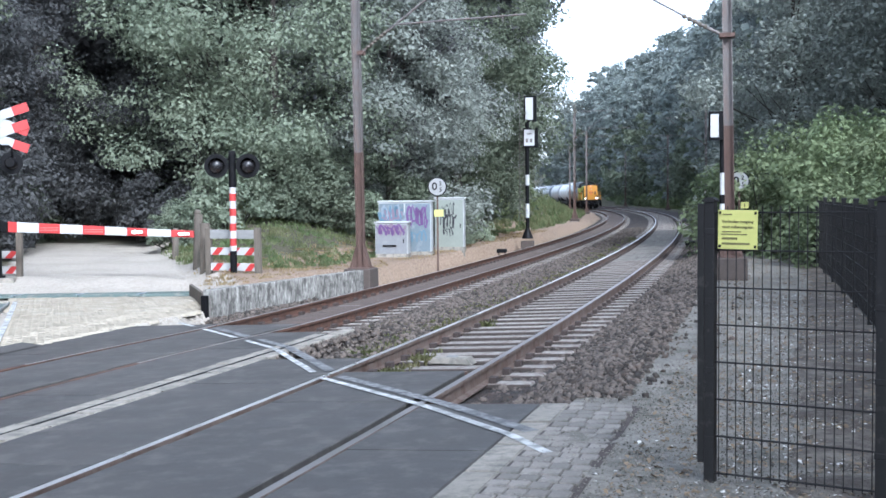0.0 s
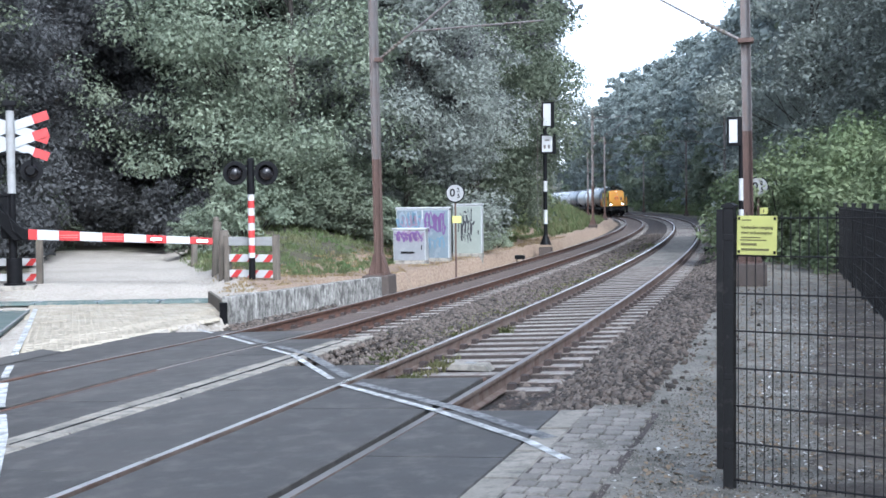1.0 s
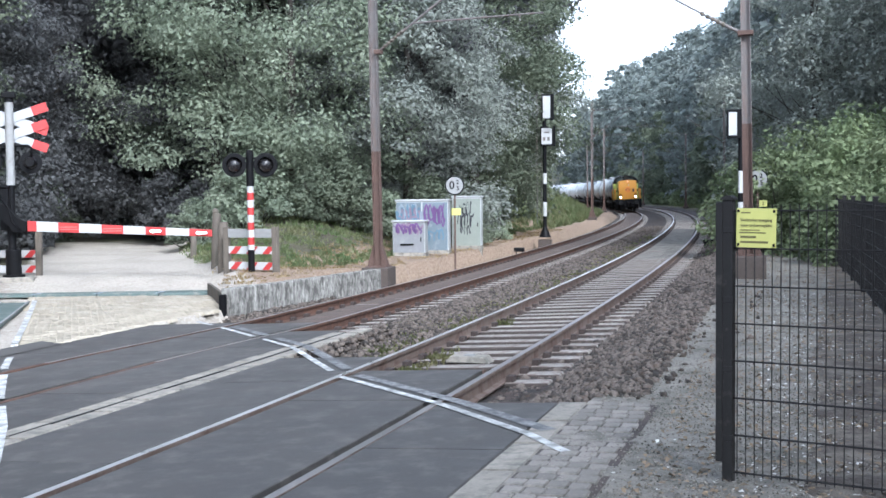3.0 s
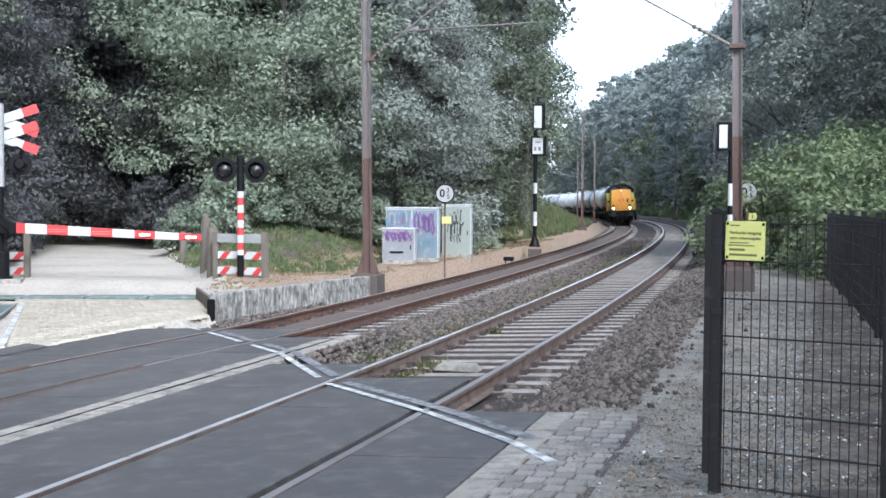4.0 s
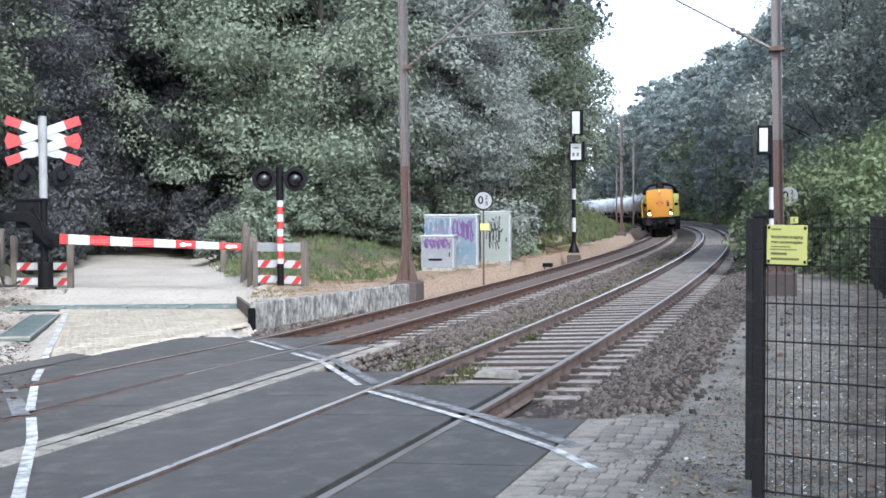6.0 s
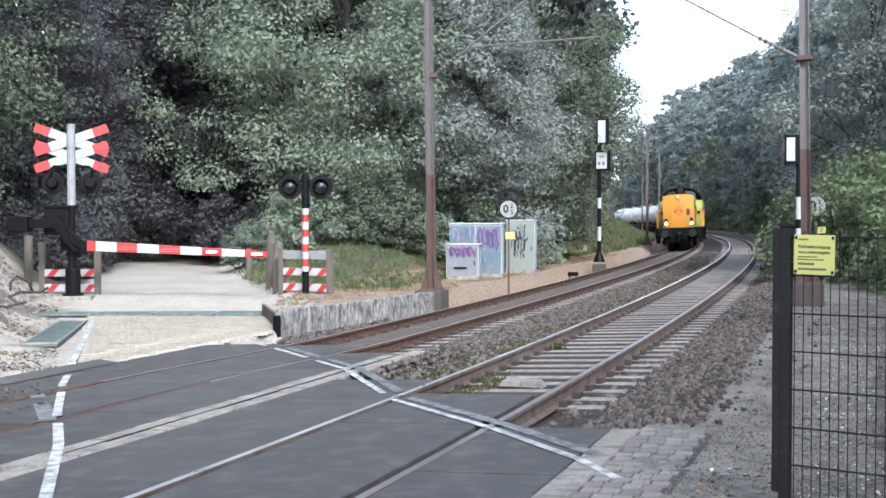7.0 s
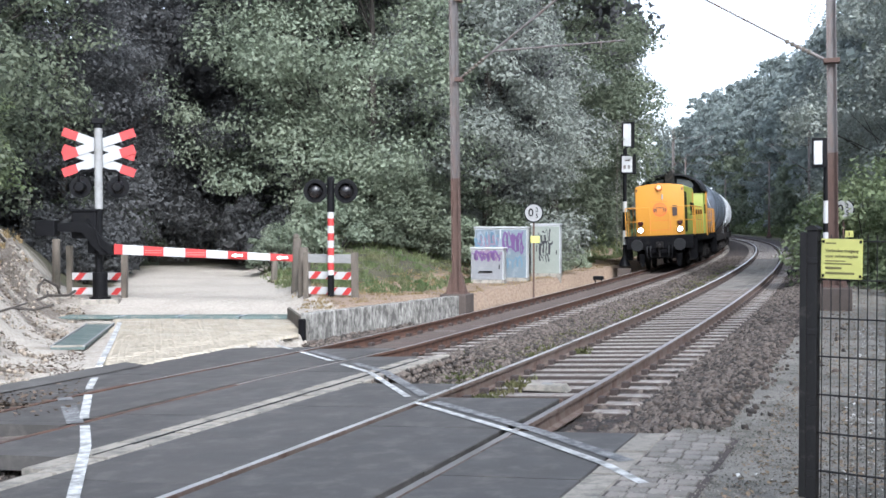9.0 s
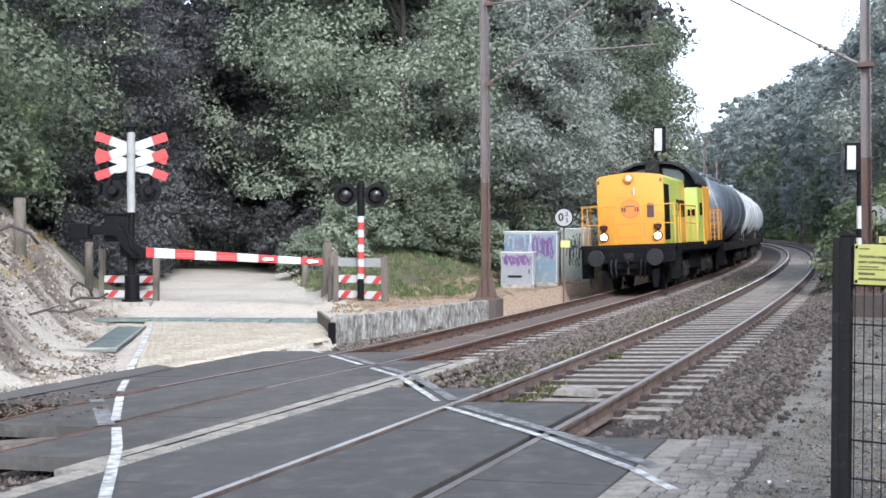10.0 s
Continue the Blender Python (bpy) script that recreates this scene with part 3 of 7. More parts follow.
# ---- level crossing deck: rubber panels, flangeways, road surface ----
def deck_box(bm, u0, u1, s0, s1, z0=-0.12, z1=0.0, skew0=0.0, skew1=0.0, bevel=0.008, mat=0):
    """A slab on the canted plane; skew shifts its ends along s per metre of u."""
    n = max(1, int((s1 - s0) / 0.8))
    m = (u0 + u1) / 2
    top, bot = [], []
    for i in range(n + 1):
        row_t, row_b = [], []
        for u in (u0, u1):
            s = s0 + (s1 - s0) * i / n + (skew0 * (1 - i / n) + skew1 * i / n) * (u - m)
            inset = bevel
            uu = u + (inset if u == u0 else -inset)
            off = far_u(s, u) - u
            row_t.append((bm.verts.new(on_track(s, u + off, z1 - bevel)), bm.verts.new(on_track(s, uu + off, z1))))
            row_b.append(bm.verts.new(on_track(s, u + off, z0)))
        top.append(row_t)
        bot.append(row_b)
    fs = []
    for i in range(n):
        (la, lt), (ra, rt) = top[i]
        (la2, lt2), (ra2, rt2) = top[i + 1]
        fs += [bm.faces.new((lt, rt, rt2, lt2)), bm.faces.new((la, lt, lt2, la2)), bm.faces.new((rt, ra, ra2, rt2)),
               bm.faces.new((bot[i][0], la, la2, bot[i + 1][0])), bm.faces.new((ra, bot[i][1], bot[i + 1][1], ra2))]
    for row_t, row_b in ((top[0], bot[0]), (top[-1], bot[-1])):
        fs.append(bm.faces.new((row_b[0], row_t[0][0], row_t[0][1], row_t[1][1], row_t[1][0], row_b[1])))
    for f in fs:
        f.material_index = mat
    bmesh.ops.recalc_face_normals(bm, faces=fs)


deck = thing("level_crossing_deck", "dark grey rubber and asphalt level crossing deck between the rails", "level crossing", on_and(0), kind="structure")
DECK_INV = deck.matrix_basis.inverted()


def deck_part(name, bm, mat, label=""):
    ob = part(name, bm, mat, deck, label)
    ob.matrix_parent_inverse = DECK_INV
    return ob


def panel_run(u0, u1, s0, s1, length=1.8, z1=0.0):
    """Panels end to end with fine joints."""
    s = s1
    while s > s0 + 0.05:
        e = max(s0, s - length)
        bm = bmesh.new()
        deck_box(bm, u0, u1, e + 0.004, s - 0.004, z1=z1 + random.uniform(-0.002, 0.002))
        p = deck_part("panel", bm, PANEL)
        for q in (0.3, 0.7):
            if s - e > 1.0 and s < 13 and e > 0:
                bm = bmesh.new()
                deck_box(bm, (u0 + u1) / 2 - 0.025, (u0 + u1) / 2 + 0.025, e + (s - e) * q - 0.05, e + (s - e) * q + 0.05, z0=-0.01, z1=0.0045, bevel=0.001)
                hole = part("lifting_slot", bm, GROOVE, p)
                hole.matrix_parent_inverse = DECK_INV
        s = e


# near track: inside, field side right, field side left
panel_run(-HALF + 0.118, HALF - 0.118, -14, 7.07)
panel_run(HALF + 0.045, 1.78, -14, 5.15)
panel_run(-2.03, -HALF - 0.045, -14, 8.16)
# far track
panel_run(-GAP - HALF + 0.118, -GAP + HALF - 0.118, 4.95, 12.35)
panel_run(-GAP + HALF + 0.045, -2.47, 3.5, 11.1)
panel_run(-6.27, -GAP - HALF - 0.045, 6.4, 12.6)
for mid, s0, s1 in ((0.0, -14, 7.07), (-GAP, 4.95, 12.35)):
    for sgn in (-1, 1):
        bm = bmesh.new()
        a, b = sorted((mid + sgn * (HALF - 0.038), mid + sgn * (HALF - 0.119)))
        deck_box(bm, a, b, s0, s1, z0=-0.12, z1=-0.045, bevel=0.002)
        deck_part("flangeway", bm, GROOVE, "black rubber flangeway beside the rail")
# steel end plates of the panels
for u0, u1, s in ((-HALF + 0.095, HALF - 0.095, 7.07), (HALF + 0.05, 1.78, 5.15), (-2.03, -HALF - 0.05, 8.16)):
    bm = bmesh.new()
    deck_box(bm, u0, u1, s, s + 0.05, z0=-0.15, z1=-0.006, bevel=0.004)
    deck_part("end_plate", bm, RAIL_SIDE, "worn steel edge plate")

# light concrete edging blocks: one double row between the tracks, one row beside the path

def block_row(u0, u1, s0, s1, length, name="kerb_block"):
    s = s1
    while s > s0:
        bm = bmesh.new()
        deck_box(bm, u0, u1, s - length + 0.024, s - 0.024, z0=-0.15, z1=0.004 + random.uniform(-0.004, 0.006), bevel=0.012)
        deck_part(name, bm, CONCRETE)
        s -= length


block_row(-2.233, -2.040, -14, 11.3, 0.6)
block_row(-2.455, -2.255, 3.6, 10.8, 0.6)
bm = bmesh.new()
deck_box(bm, -2.253, -2.235, 3.6, 10.7, z0=-0.12, z1=0.0115, bevel=0.003)
deck_part("joint_filler", bm, GROOVE)
block_row(1.79, 2.02, -14, 5.15, 0.8)

# painted road edges: a fresh line and an older worn one beside it
RIGHT_LINE = [(12.9, -5.55), (12.02, -4.75), (9.17, -2.28), (6.65, -0.65), (5.08, 0.86), (3.91, 1.85), (3.31, 2.25)]
LEFT_LINE = [(15.6, -10.5), (9.0, -6.25), (7.64, -5.35), (5.52, -3.81), (3.93, -2.57), (2.44, -1.50), (-1.0, 1.0)]


def painted(line, width, shift, mat, name, lift, breaks=()):
    bm = bmesh.new()
    pts = [Vector((s, u)) for s, u in line]
    rows = []
    for a, b in zip(pts, pts[1:]):
        n = max(2, int((b - a).length / 0.25))
        rows += [a.lerp(b, i / n) for i in range(n)]
    rows.append(pts[-1])
    prev = None
    for i, p in enumerate(rows):
        d = (rows[min(i + 1, len(rows) - 1)] - rows[max(i - 1, 0)]).normalized()
        nrm = Vector((-d.y, d.x))
        w = width * (1 + 0.05 * noise.noise(Vector((p.x * 2.0, p.y * 2.0, 5))))
        ends = []
        for o in (shift - w / 2, shift + w / 2):
            q = p + nrm * o
            v = on_track(q.x, q.y, lift)
            if q.y < -6.0:
                v.z = land_z(v.x, v.y) + 0.056
            ends.append(bm.verts.new(v))
        gap = any(abs(p.y - c) < w2 for c, w2 in breaks)
        if prev and not gap:
            bm.faces.new((prev[0], prev[1], ends[1], ends[0]))
        prev = None if gap else ends
    bmesh.ops.recalc_face_normals(bm, faces=bm.faces[:])
    for f in bm.faces:
        if f.normal.z < 0:
            f.normal_flip()
    deck_part(name, bm, mat)


RAIL_BREAKS = [(o + q, 0.07) for o in (0, -GAP) for q in (-HALF, HALF)]
painted(RIGHT_LINE, 0.075, 0.05, ROAD_PAINT, "edge_line", 0.010, RAIL_BREAKS)
painted(RIGHT_LINE[1:-1], 0.12, -0.13, OLD_PAINT, "edge_line", 0.008, RAIL_BREAKS)
painted(LEFT_LINE, 0.090, 0.0, ROAD_PAINT, "edge_line", 0.010, [(c - 0.35 if c < -3 else c, w) for c, w in RAIL_BREAKS])
painted([(6.75, -5.02), (5.05, -3.55)], 0.16, 0.0, OLD_PAINT, "edge_line", 0.008, RAIL_BREAKS)

# gravel path beside the line
def path_z(S, U):
    return np.where(U < 2.6, 0.002 - 0.01 * np.clip(U - 2, 0, 9), -0.004) - CANT * np.clip(U - 2.0, 0, 9) - 0.05 * np.clip(2.5 - U, 0, 1) * (S > 5.6)


strip("gravel_path", 2.02, 8.0, -20, 60, path_z, GRAVEL, rough=0.02, ds=0.3, du=0.25, label="grey gravel footpath beside the tracks", category="path")
# brick-paved strip of the lane in front of the far track
def build_lane():
    lane = thing("lane_surface", "pale brick-paved lane dusted with sand", "road", pose(-5.5, 18, -0.25), kind="structure")
    inv = lane.matrix_basis.inverted()
    c, w, ln = math.radians(17.0), 0.105, 0.21
    ax, ay = Vector((math.cos(c), math.sin(c))), Vector((-math.sin(c), math.cos(c)))
    spots = []
    for j in range(-70, 110):
        for i in range(-30, 30):
            q = Vector((-5.0, 18.0)) + ax * (ln * (i + 0.5 * (j % 2))) + ay * (w * j)
            spots.append((q.x, q.y))
    xs, ys = np.array([q[0] for q in spots]), np.array([q[1] for q in spots])
    s, u = su_of(xs, ys)
    keep = (u < np.where(s > 9.6, -6.30, -6.42)) & (xs > road_left(ys) - 0.05) & (xs < road_mid(ys) + 1.95) & (ys < 23.9)
    xs, ys = xs[keep], ys[keep]
    zs = land(xs, ys)[0] - 0.028 * smooth(-7.1, -6.7, su_of(xs, ys)[1])
    order = np.argsort(np.hypot(xs + 3.5, ys - 15.0))
    rng = np.random.default_rng(8)
    cube = np.array([(-1, -1, -1), (1, -1, -1), (1, 1, -1), (-1, 1, -1), (-0.95, -0.91, 1), (0.95, -0.91, 1), (0.95, 0.91, 1), (-0.95, 0.91, 1)]) * (ln / 2 - 0.003, w / 2 - 0.003, 0.03)
    quads = np.array([(4, 5, 6, 7), (0, 1, 5, 4), (1, 2, 6, 5), (2, 3, 7, 6), (3, 0, 4, 7)])
    one = quick_mesh("brick", cube, quads.ravel(), 4, YELLOW_PAVER)
    rest = []
    for n, k in enumerate(order):
        m = pose(xs[k], ys[k], zs[k] + 0.012 + rng.normal(0, 0.003), rng.normal(0, 0.8), rng.normal(0, 0.8), 17.0 + rng.normal(0, 0.8))
        if n < 300:
            ob = new("brick", one)
            ob.parent, ob.matrix_parent_inverse, ob.matrix_basis = lane, inv, m
        else:
            rest.append(cube @ np.array(m.to_3x3()).T + np.array(m.translation))
    v = np.concatenate(rest)
    f = (quads[None] + (np.arange(len(rest)) * 8)[:, None, None]).ravel()
    ob = new("brick_paving", quick_mesh("brick_paving", v, f, 4, YELLOW_PAVER))
    ob.parent, ob.matrix_parent_inverse = lane, inv
    ob["kind"] = "stuff"


build_lane()
# asphalt skirt along the far track's outer edge
strip("asphalt_skirt", -6.50, -6.15, 6.0, 10.0, lambda S, U: 0.012 + 0.120 * (-6.15 - U), ASPHALT, ds=0.3, du=0.1, label="asphalt edge of the crossing", category="road")


# ---- trees ----
def leaf_cloud(rng, lobes, leaves, size):
    """Leaf blades on many drooping bough pads (centre, radii), densest on their tops: verts and quad faces."""
    c = np.array([l[0] for l in lobes], float)
    r = np.array([l[1] for l in lobes], float)
    area = r[:, 0] * r[:, 1]
    which = rng.choice(len(lobes), leaves, p=area / area.sum())
    ang, q = rng.uniform(0, 2 * math.pi, leaves), np.sqrt(rng.random(leaves)) * rng.uniform(0.75, 1.12, leaves)
    dome = np.sqrt(np.clip(1 - np.minimum(q, 1) ** 2, 0, 1))
    d = np.stack([q * np.cos(ang), q * np.sin(ang), dome * rng.uniform(-0.75, 1.0, leaves) - 0.30 * q ** 2], 1)
    p = c[which] + d * r[which]
    nrm = d * (0.9, 0.9, 0.7) + rng.normal(0, 0.38, (leaves, 3)) + np.array([0, 0, 0.55])
    nrm /= np.linalg.norm(nrm, axis=1)[:, None]
    t = np.cross(nrm, rng.normal(size=(leaves, 3)))
    t /= np.linalg.norm(t, axis=1)[:, None]
    b = np.cross(nrm, t)
    sz = size * rng.uniform(0.5, 1.35, leaves)[:, None]
    bend = nrm * sz * 0.15
    v = np.stack([p - t * sz, p - b * sz * 0.55 + bend, p + t * sz, p + b * sz * 0.55 + bend], 1)
    return v.reshape(-1, 3), np.arange(leaves * 4)


def crown_lobes(rng, height, base, radius, count, lean=0.0, big=1.0):
    """Bough pads spread over an uneven crown, larger low down, with hollows between them."""
    lobes = []
    seed = rng.uniform(0, 90)
    while len(lobes) < count:
        h = rng.uniform(0, 1) ** 0.85
        z = base + (height - base) * h
        prof = radius * (0.55 + 0.75 * math.sin(math.pi * min(1, 0.12 + 0.85 * h)) ** 0.9 - 0.35 * h)
        a = rng.uniform(0, 2 * math.pi)
        bulge = noise.noise(Vector((1.7 * math.cos(a) + seed, 1.7 * math.sin(a), z * 0.42)))
        if bulge < -0.22 and rng.random() < 0.8:
            continue
        q = prof * (1 + 0.32 * bulge) * (rng.uniform(0.25, 0.7) if rng.random() < 0.22 else rng.uniform(0.74, 1.06))
        k = big * rng.uniform(0.13, 0.30) * radius * (1.15 - 0.5 * h)
        lobes.append(((q * math.cos(a) + lean * h, q * math.sin(a), z), (k * rng.uniform(0.9, 1.4), k * rng.uniform(0.9, 1.4), k * rng.uniform(0.6, 1.1))))
    return lobes


def limb(bm, a, b, r0, r1, n=7, bend=0.3, rng=None):
    a, b = Vector(a), Vector(b)
    rings = []
    k = 5
    off = Vector((rng.normal(0, bend), rng.normal(0, bend), 0))
    for i in range(k + 1):
        f = i / k
        p = a.lerp(b, f) + off * math.sin(math.pi * f)
        d = (b - a).normalized()
        q = d.to_track_quat("Z", "Y")
        r = r0 + (r1 - r0) * f
        rings.append([bm.verts.new(p + q @ Vector((r * math.cos(2 * math.pi * j / n), r * math.sin(2 * math.pi * j / n), 0))) for j in range(n)])
    for x, y in zip(rings, rings[1:]):
        for j in range(n):
            bm.faces.new((x[j], x[(j + 1) % n], y[(j + 1) % n], y[j])).smooth = True


def make_tree(seed, height, base, radius, lobes, leaves, size, leaf_mat, label, trunk=0.22, name="tree", category="tree", big=1.0):
    rng = np.random.default_rng(seed)
    t = thing(name, label, category)
    L = crown_lobes(rng, height, base, radius, lobes, big=big)
    bm = bmesh.new()
    top = (rng.normal(0, 0.4), rng.normal(0, 0.4), height * 0.86)
    limb(bm, (0, 0, -0.6), top, trunk, trunk * 0.2, 9, 0.35, rng)
    for c, r in [q for q in L if q[0][2] > 0.35 * height][::max(1, len(L) // 24)]:
        z0 = max(base * 0.6, c[2] - 0.35 * height * rng.uniform(0.3, 0.7))
        limb(bm, (top[0] * z0 / height, top[1] * z0 / height, z0), c, trunk * 0.15, trunk * 0.04, 5, 0.2, rng)
    part("trunk", bm, BARK, t)
    v, f = leaf_cloud(rng, L, leaves, size)
    me = quick_mesh("crown", v, f, 4, leaf_mat)
    new("crown", me).parent = t
    return t


def make_shrub(seed, height, radius, lobes, leaves, size, leaf_mat, label, category="shrub", name="shrub"):
    rng = np.random.default_rng(seed)
    t = thing(name, label, category)
    L = []
    bm = bmesh.new()
    for _ in range(lobes):
        a, q = rng.uniform(0, 2 * math.pi), radius * math.sqrt(rng.uniform(0, 1))
        z = height * rng.uniform(0.08, 1.0) * (1 - 0.55 * (q / radius) ** 2)
        k = radius * rng.uniform(0.14, 0.30)
        L.append(((q * math.cos(a), q * math.sin(a), z), (k * 1.1, k * 1.1, k * rng.uniform(0.7, 1.3))))
        if len(L) % 3 == 0:
            limb(bm, (q * math.cos(a) * 0.25, q * math.sin(a) * 0.25, -0.3), L[-1][0], 0.035, 0.012, 5, 0.15, rng)
    part("stem", bm, BARK, t)
    v, f = leaf_cloud(rng, L, leaves, size)
    v[:, 2] = np.maximum(v[:, 2], -0.15)
    new("leaves", quick_mesh("leaves", v, f, 4, leaf_mat)).parent = t
    return t


TREE_KINDS = [
    make_tree(1, 17, 1.2, 4.6, 130, 8000, 0.22, LEAVES[0], "tall oak with a dense dull green crown", 0.30),
    make_tree(2, 15, 0.8, 4.0, 110, 6000, 0.24, LEAVES[1], "beech at the edge of the wood, shade in its dark leaves", 0.26),
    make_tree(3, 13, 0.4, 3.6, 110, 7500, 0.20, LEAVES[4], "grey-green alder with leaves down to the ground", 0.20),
    make_tree(4, 19, 3.5, 4.4, 100, 6000, 0.26, LEAVES[1], "tall woodland tree, shade in its dark crown colour, bare lower trunk", 0.34),
    make_tree(5, 11, 0.3, 3.2, 95, 6500, 0.19, LEAVES[0], "young oak with leaves down to the ground", 0.16)]
# the nearest trees carry finer leaves
FINE_KINDS = [
    make_tree(6, 15, 0.3, 3.9, 190, 46000, 0.082, LEAVES[2], "pale grey-green alder with fine leaves down to the ground", 0.22, big=1.15),
    make_tree(7, 16, 0.5, 3.9, 170, 36000, 0.095, LEAVES[1], "beech with fine leaves, the wood's shade in their dark colour", 0.26, big=1.15),
    make_tree(8, 15, 0.6, 3.8, 180, 42000, 0.085, LEAVES[0], "dull green oak with fine leaves at the wood's edge", 0.26, big=1.15),
    make_tree(9, 15, 0.5, 3.8, 180, 42000, 0.086, LEAVES[4], "dark grey-green hornbeam with leaves down to the ground", 0.24, big=1.15)]
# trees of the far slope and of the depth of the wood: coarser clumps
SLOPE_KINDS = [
    make_tree(16, 25, 1.5, 5.6, 120, 3600, 0.42, LEAVES[5], "tall tree on the wooded slope, haze in its blue-grey leaves", 0.32),
    make_tree(17, 23, 1.0, 5.0, 110, 3400, 0.40, LEAVES[5], "rounded tree on the wooded slope, haze in its blue-grey leaves", 0.30),
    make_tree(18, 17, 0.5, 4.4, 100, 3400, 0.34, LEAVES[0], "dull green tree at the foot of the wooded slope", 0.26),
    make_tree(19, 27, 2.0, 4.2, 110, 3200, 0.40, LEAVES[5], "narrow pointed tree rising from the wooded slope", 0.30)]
SHRUB_KINDS = [
    make_shrub(11, 2.6, 1.7, 60, 6000, 0.080, LEAVES[2], "grey-green leafy shrub at the wood's edge"),
    make_shrub(12, 1.5, 1.2, 40, 4000, 0.070, LEAVES[3], "low bright green bramble shrub"),
    make_shrub(13, 4.2, 2.4, 110, 15000, 0.080, LEAVES[3], "large light green leafy bush beside the path"),
    make_shrub(14, 3.4, 2.0, 70, 7000, 0.095, LEAVES[0], "dark green undergrowth shrub"),
    make_shrub(15, 3.0, 1.9, 60, 6000, 0.095, LEAVES[1], "shrub beside the lane, shade in its dark leaf colour"),
    make_shrub(20, 2.4, 1.7, 40, 1500, 0.17, LEAVES[3], "far green shrub along the line")]
USED = set()


def plant(kind, x, y, scale=1.0, turn=None, dz=0.0):
    z = land_z(x, y) + dz
    m = pose(x, y, z, 0, 0, random.uniform(0, 360) if turn is None else turn) @ Matrix.Diagonal((scale * random.uniform(0.95, 1.05), scale * random.uniform(0.95, 1.05), scale, 1))
    if kind.name not in USED:
        USED.add(kind.name)
        kind.matrix_basis = m
        return kind
    c = copy_thing(kind, m)
    c.scale = m.to_scale()
    return c


def line_of(points, every, jitter, kinds, scales):
    pts = [Vector(p) for p in points]
    for a, b in zip(pts, pts[1:]):
        n = max(1, int(round((b - a).length / every)))
        for i in range(n):
            p = a.lerp(b, (i + 0.5) / n)
            plant(random.choice(kinds), p.x + random.uniform(-jitter, jitter), p.y + random.uniform(-jitter, jitter), random.uniform(*scales))


T0, T1, T2, T3, T4 = TREE_KINDS
F0, F1, F2, F3 = FINE_KINDS
H0, H1, H2, H3 = SLOPE_KINDS
B0, B1, B2, B3, B4, B5 = SHRUB_KINDS


def by_track(s, u):
    p = on_track(s, u)
    return (p.x, p.y)


# wood left of the lane, above the sandy bank
for k, x, y, q in ((F2, -15.6, 25.5, 0.85), (F2, -17.0, 33.5, 0.95), (F1, -15.2, 37.5, 0.75), (F1, -17.6, 41.5, 0.95), (F2, -15.4, 18.5, 0.75)):
    plant(k, x, y, q)
line_of([(-21, 16), (-23, 30), (-25, 48)], 4.5, 1.2, [T0, T3, T0], (0.9, 1.1))
line_of([(-20, 24), (-23.5, 36), (-27, 56)], 3.6, 0.8, [T4, T1, T4], (0.8, 1.0))
line_of([(-18, 22), (-19.5, 32)], 2.4, 0.4, [B3], (0.9, 1.1))
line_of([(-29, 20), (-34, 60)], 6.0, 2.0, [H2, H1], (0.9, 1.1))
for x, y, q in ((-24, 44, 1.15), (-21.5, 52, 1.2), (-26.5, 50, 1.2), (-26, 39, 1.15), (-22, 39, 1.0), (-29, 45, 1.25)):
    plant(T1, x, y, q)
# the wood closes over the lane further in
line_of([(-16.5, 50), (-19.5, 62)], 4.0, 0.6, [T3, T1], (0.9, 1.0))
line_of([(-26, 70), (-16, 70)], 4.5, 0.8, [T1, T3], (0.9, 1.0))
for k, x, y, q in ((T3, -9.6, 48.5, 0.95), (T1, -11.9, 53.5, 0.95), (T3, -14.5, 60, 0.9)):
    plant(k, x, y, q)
# wood right of the lane, behind the cabinets: pale and dark trees by turns
for k, x, y, q in ((F1, -10.3, 44.5, 0.80), (F0, -7.4, 42.4, 0.98), (F0, -5.0, 41.4, 0.90), (F1, -3.0, 46.8, 1.10), (F3, -1.0, 43.4, 0.86), (F3, -0.3, 48.2, 0.72),
                   (F2, 2.0, 55.0, 1.10), (F0, -6.6, 47.5, 1.15), (F1, -10.8, 49.0, 1.05)):
    plant(k, x, y, q)
line_of([(-9, 52), (-3, 56), (1, 62)], 4.5, 1.0, [T1, T3, T1], (1.0, 1.2))
line_of([(-12, 66), (-4, 68), (2, 76)], 5.5, 1.5, [T0, T3, T1], (1.1, 1.3))
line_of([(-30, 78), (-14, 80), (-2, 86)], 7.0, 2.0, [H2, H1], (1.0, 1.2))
# left side of the line further on
for k, s_, u_, q in ((F2, 59.5, -12.2, 1.15), (F3, 66, -12.0, 1.10), (F1, 74, -13.0, 1.0), (F2, 64, -13.5, 1.2)):
    plant(k, *by_track(s_, u_), q)
line_of([by_track(80, -14.5), by_track(98, -15)], 5.5, 0.6, [T0, T2], (0.85, 0.95))
line_of([by_track(60, -19), by_track(100, -21), by_track(150, -21)], 6.5, 1.2, [T0, T1, T3], (0.95, 1.15))
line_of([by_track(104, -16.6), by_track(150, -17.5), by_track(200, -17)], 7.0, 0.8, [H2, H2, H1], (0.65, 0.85))
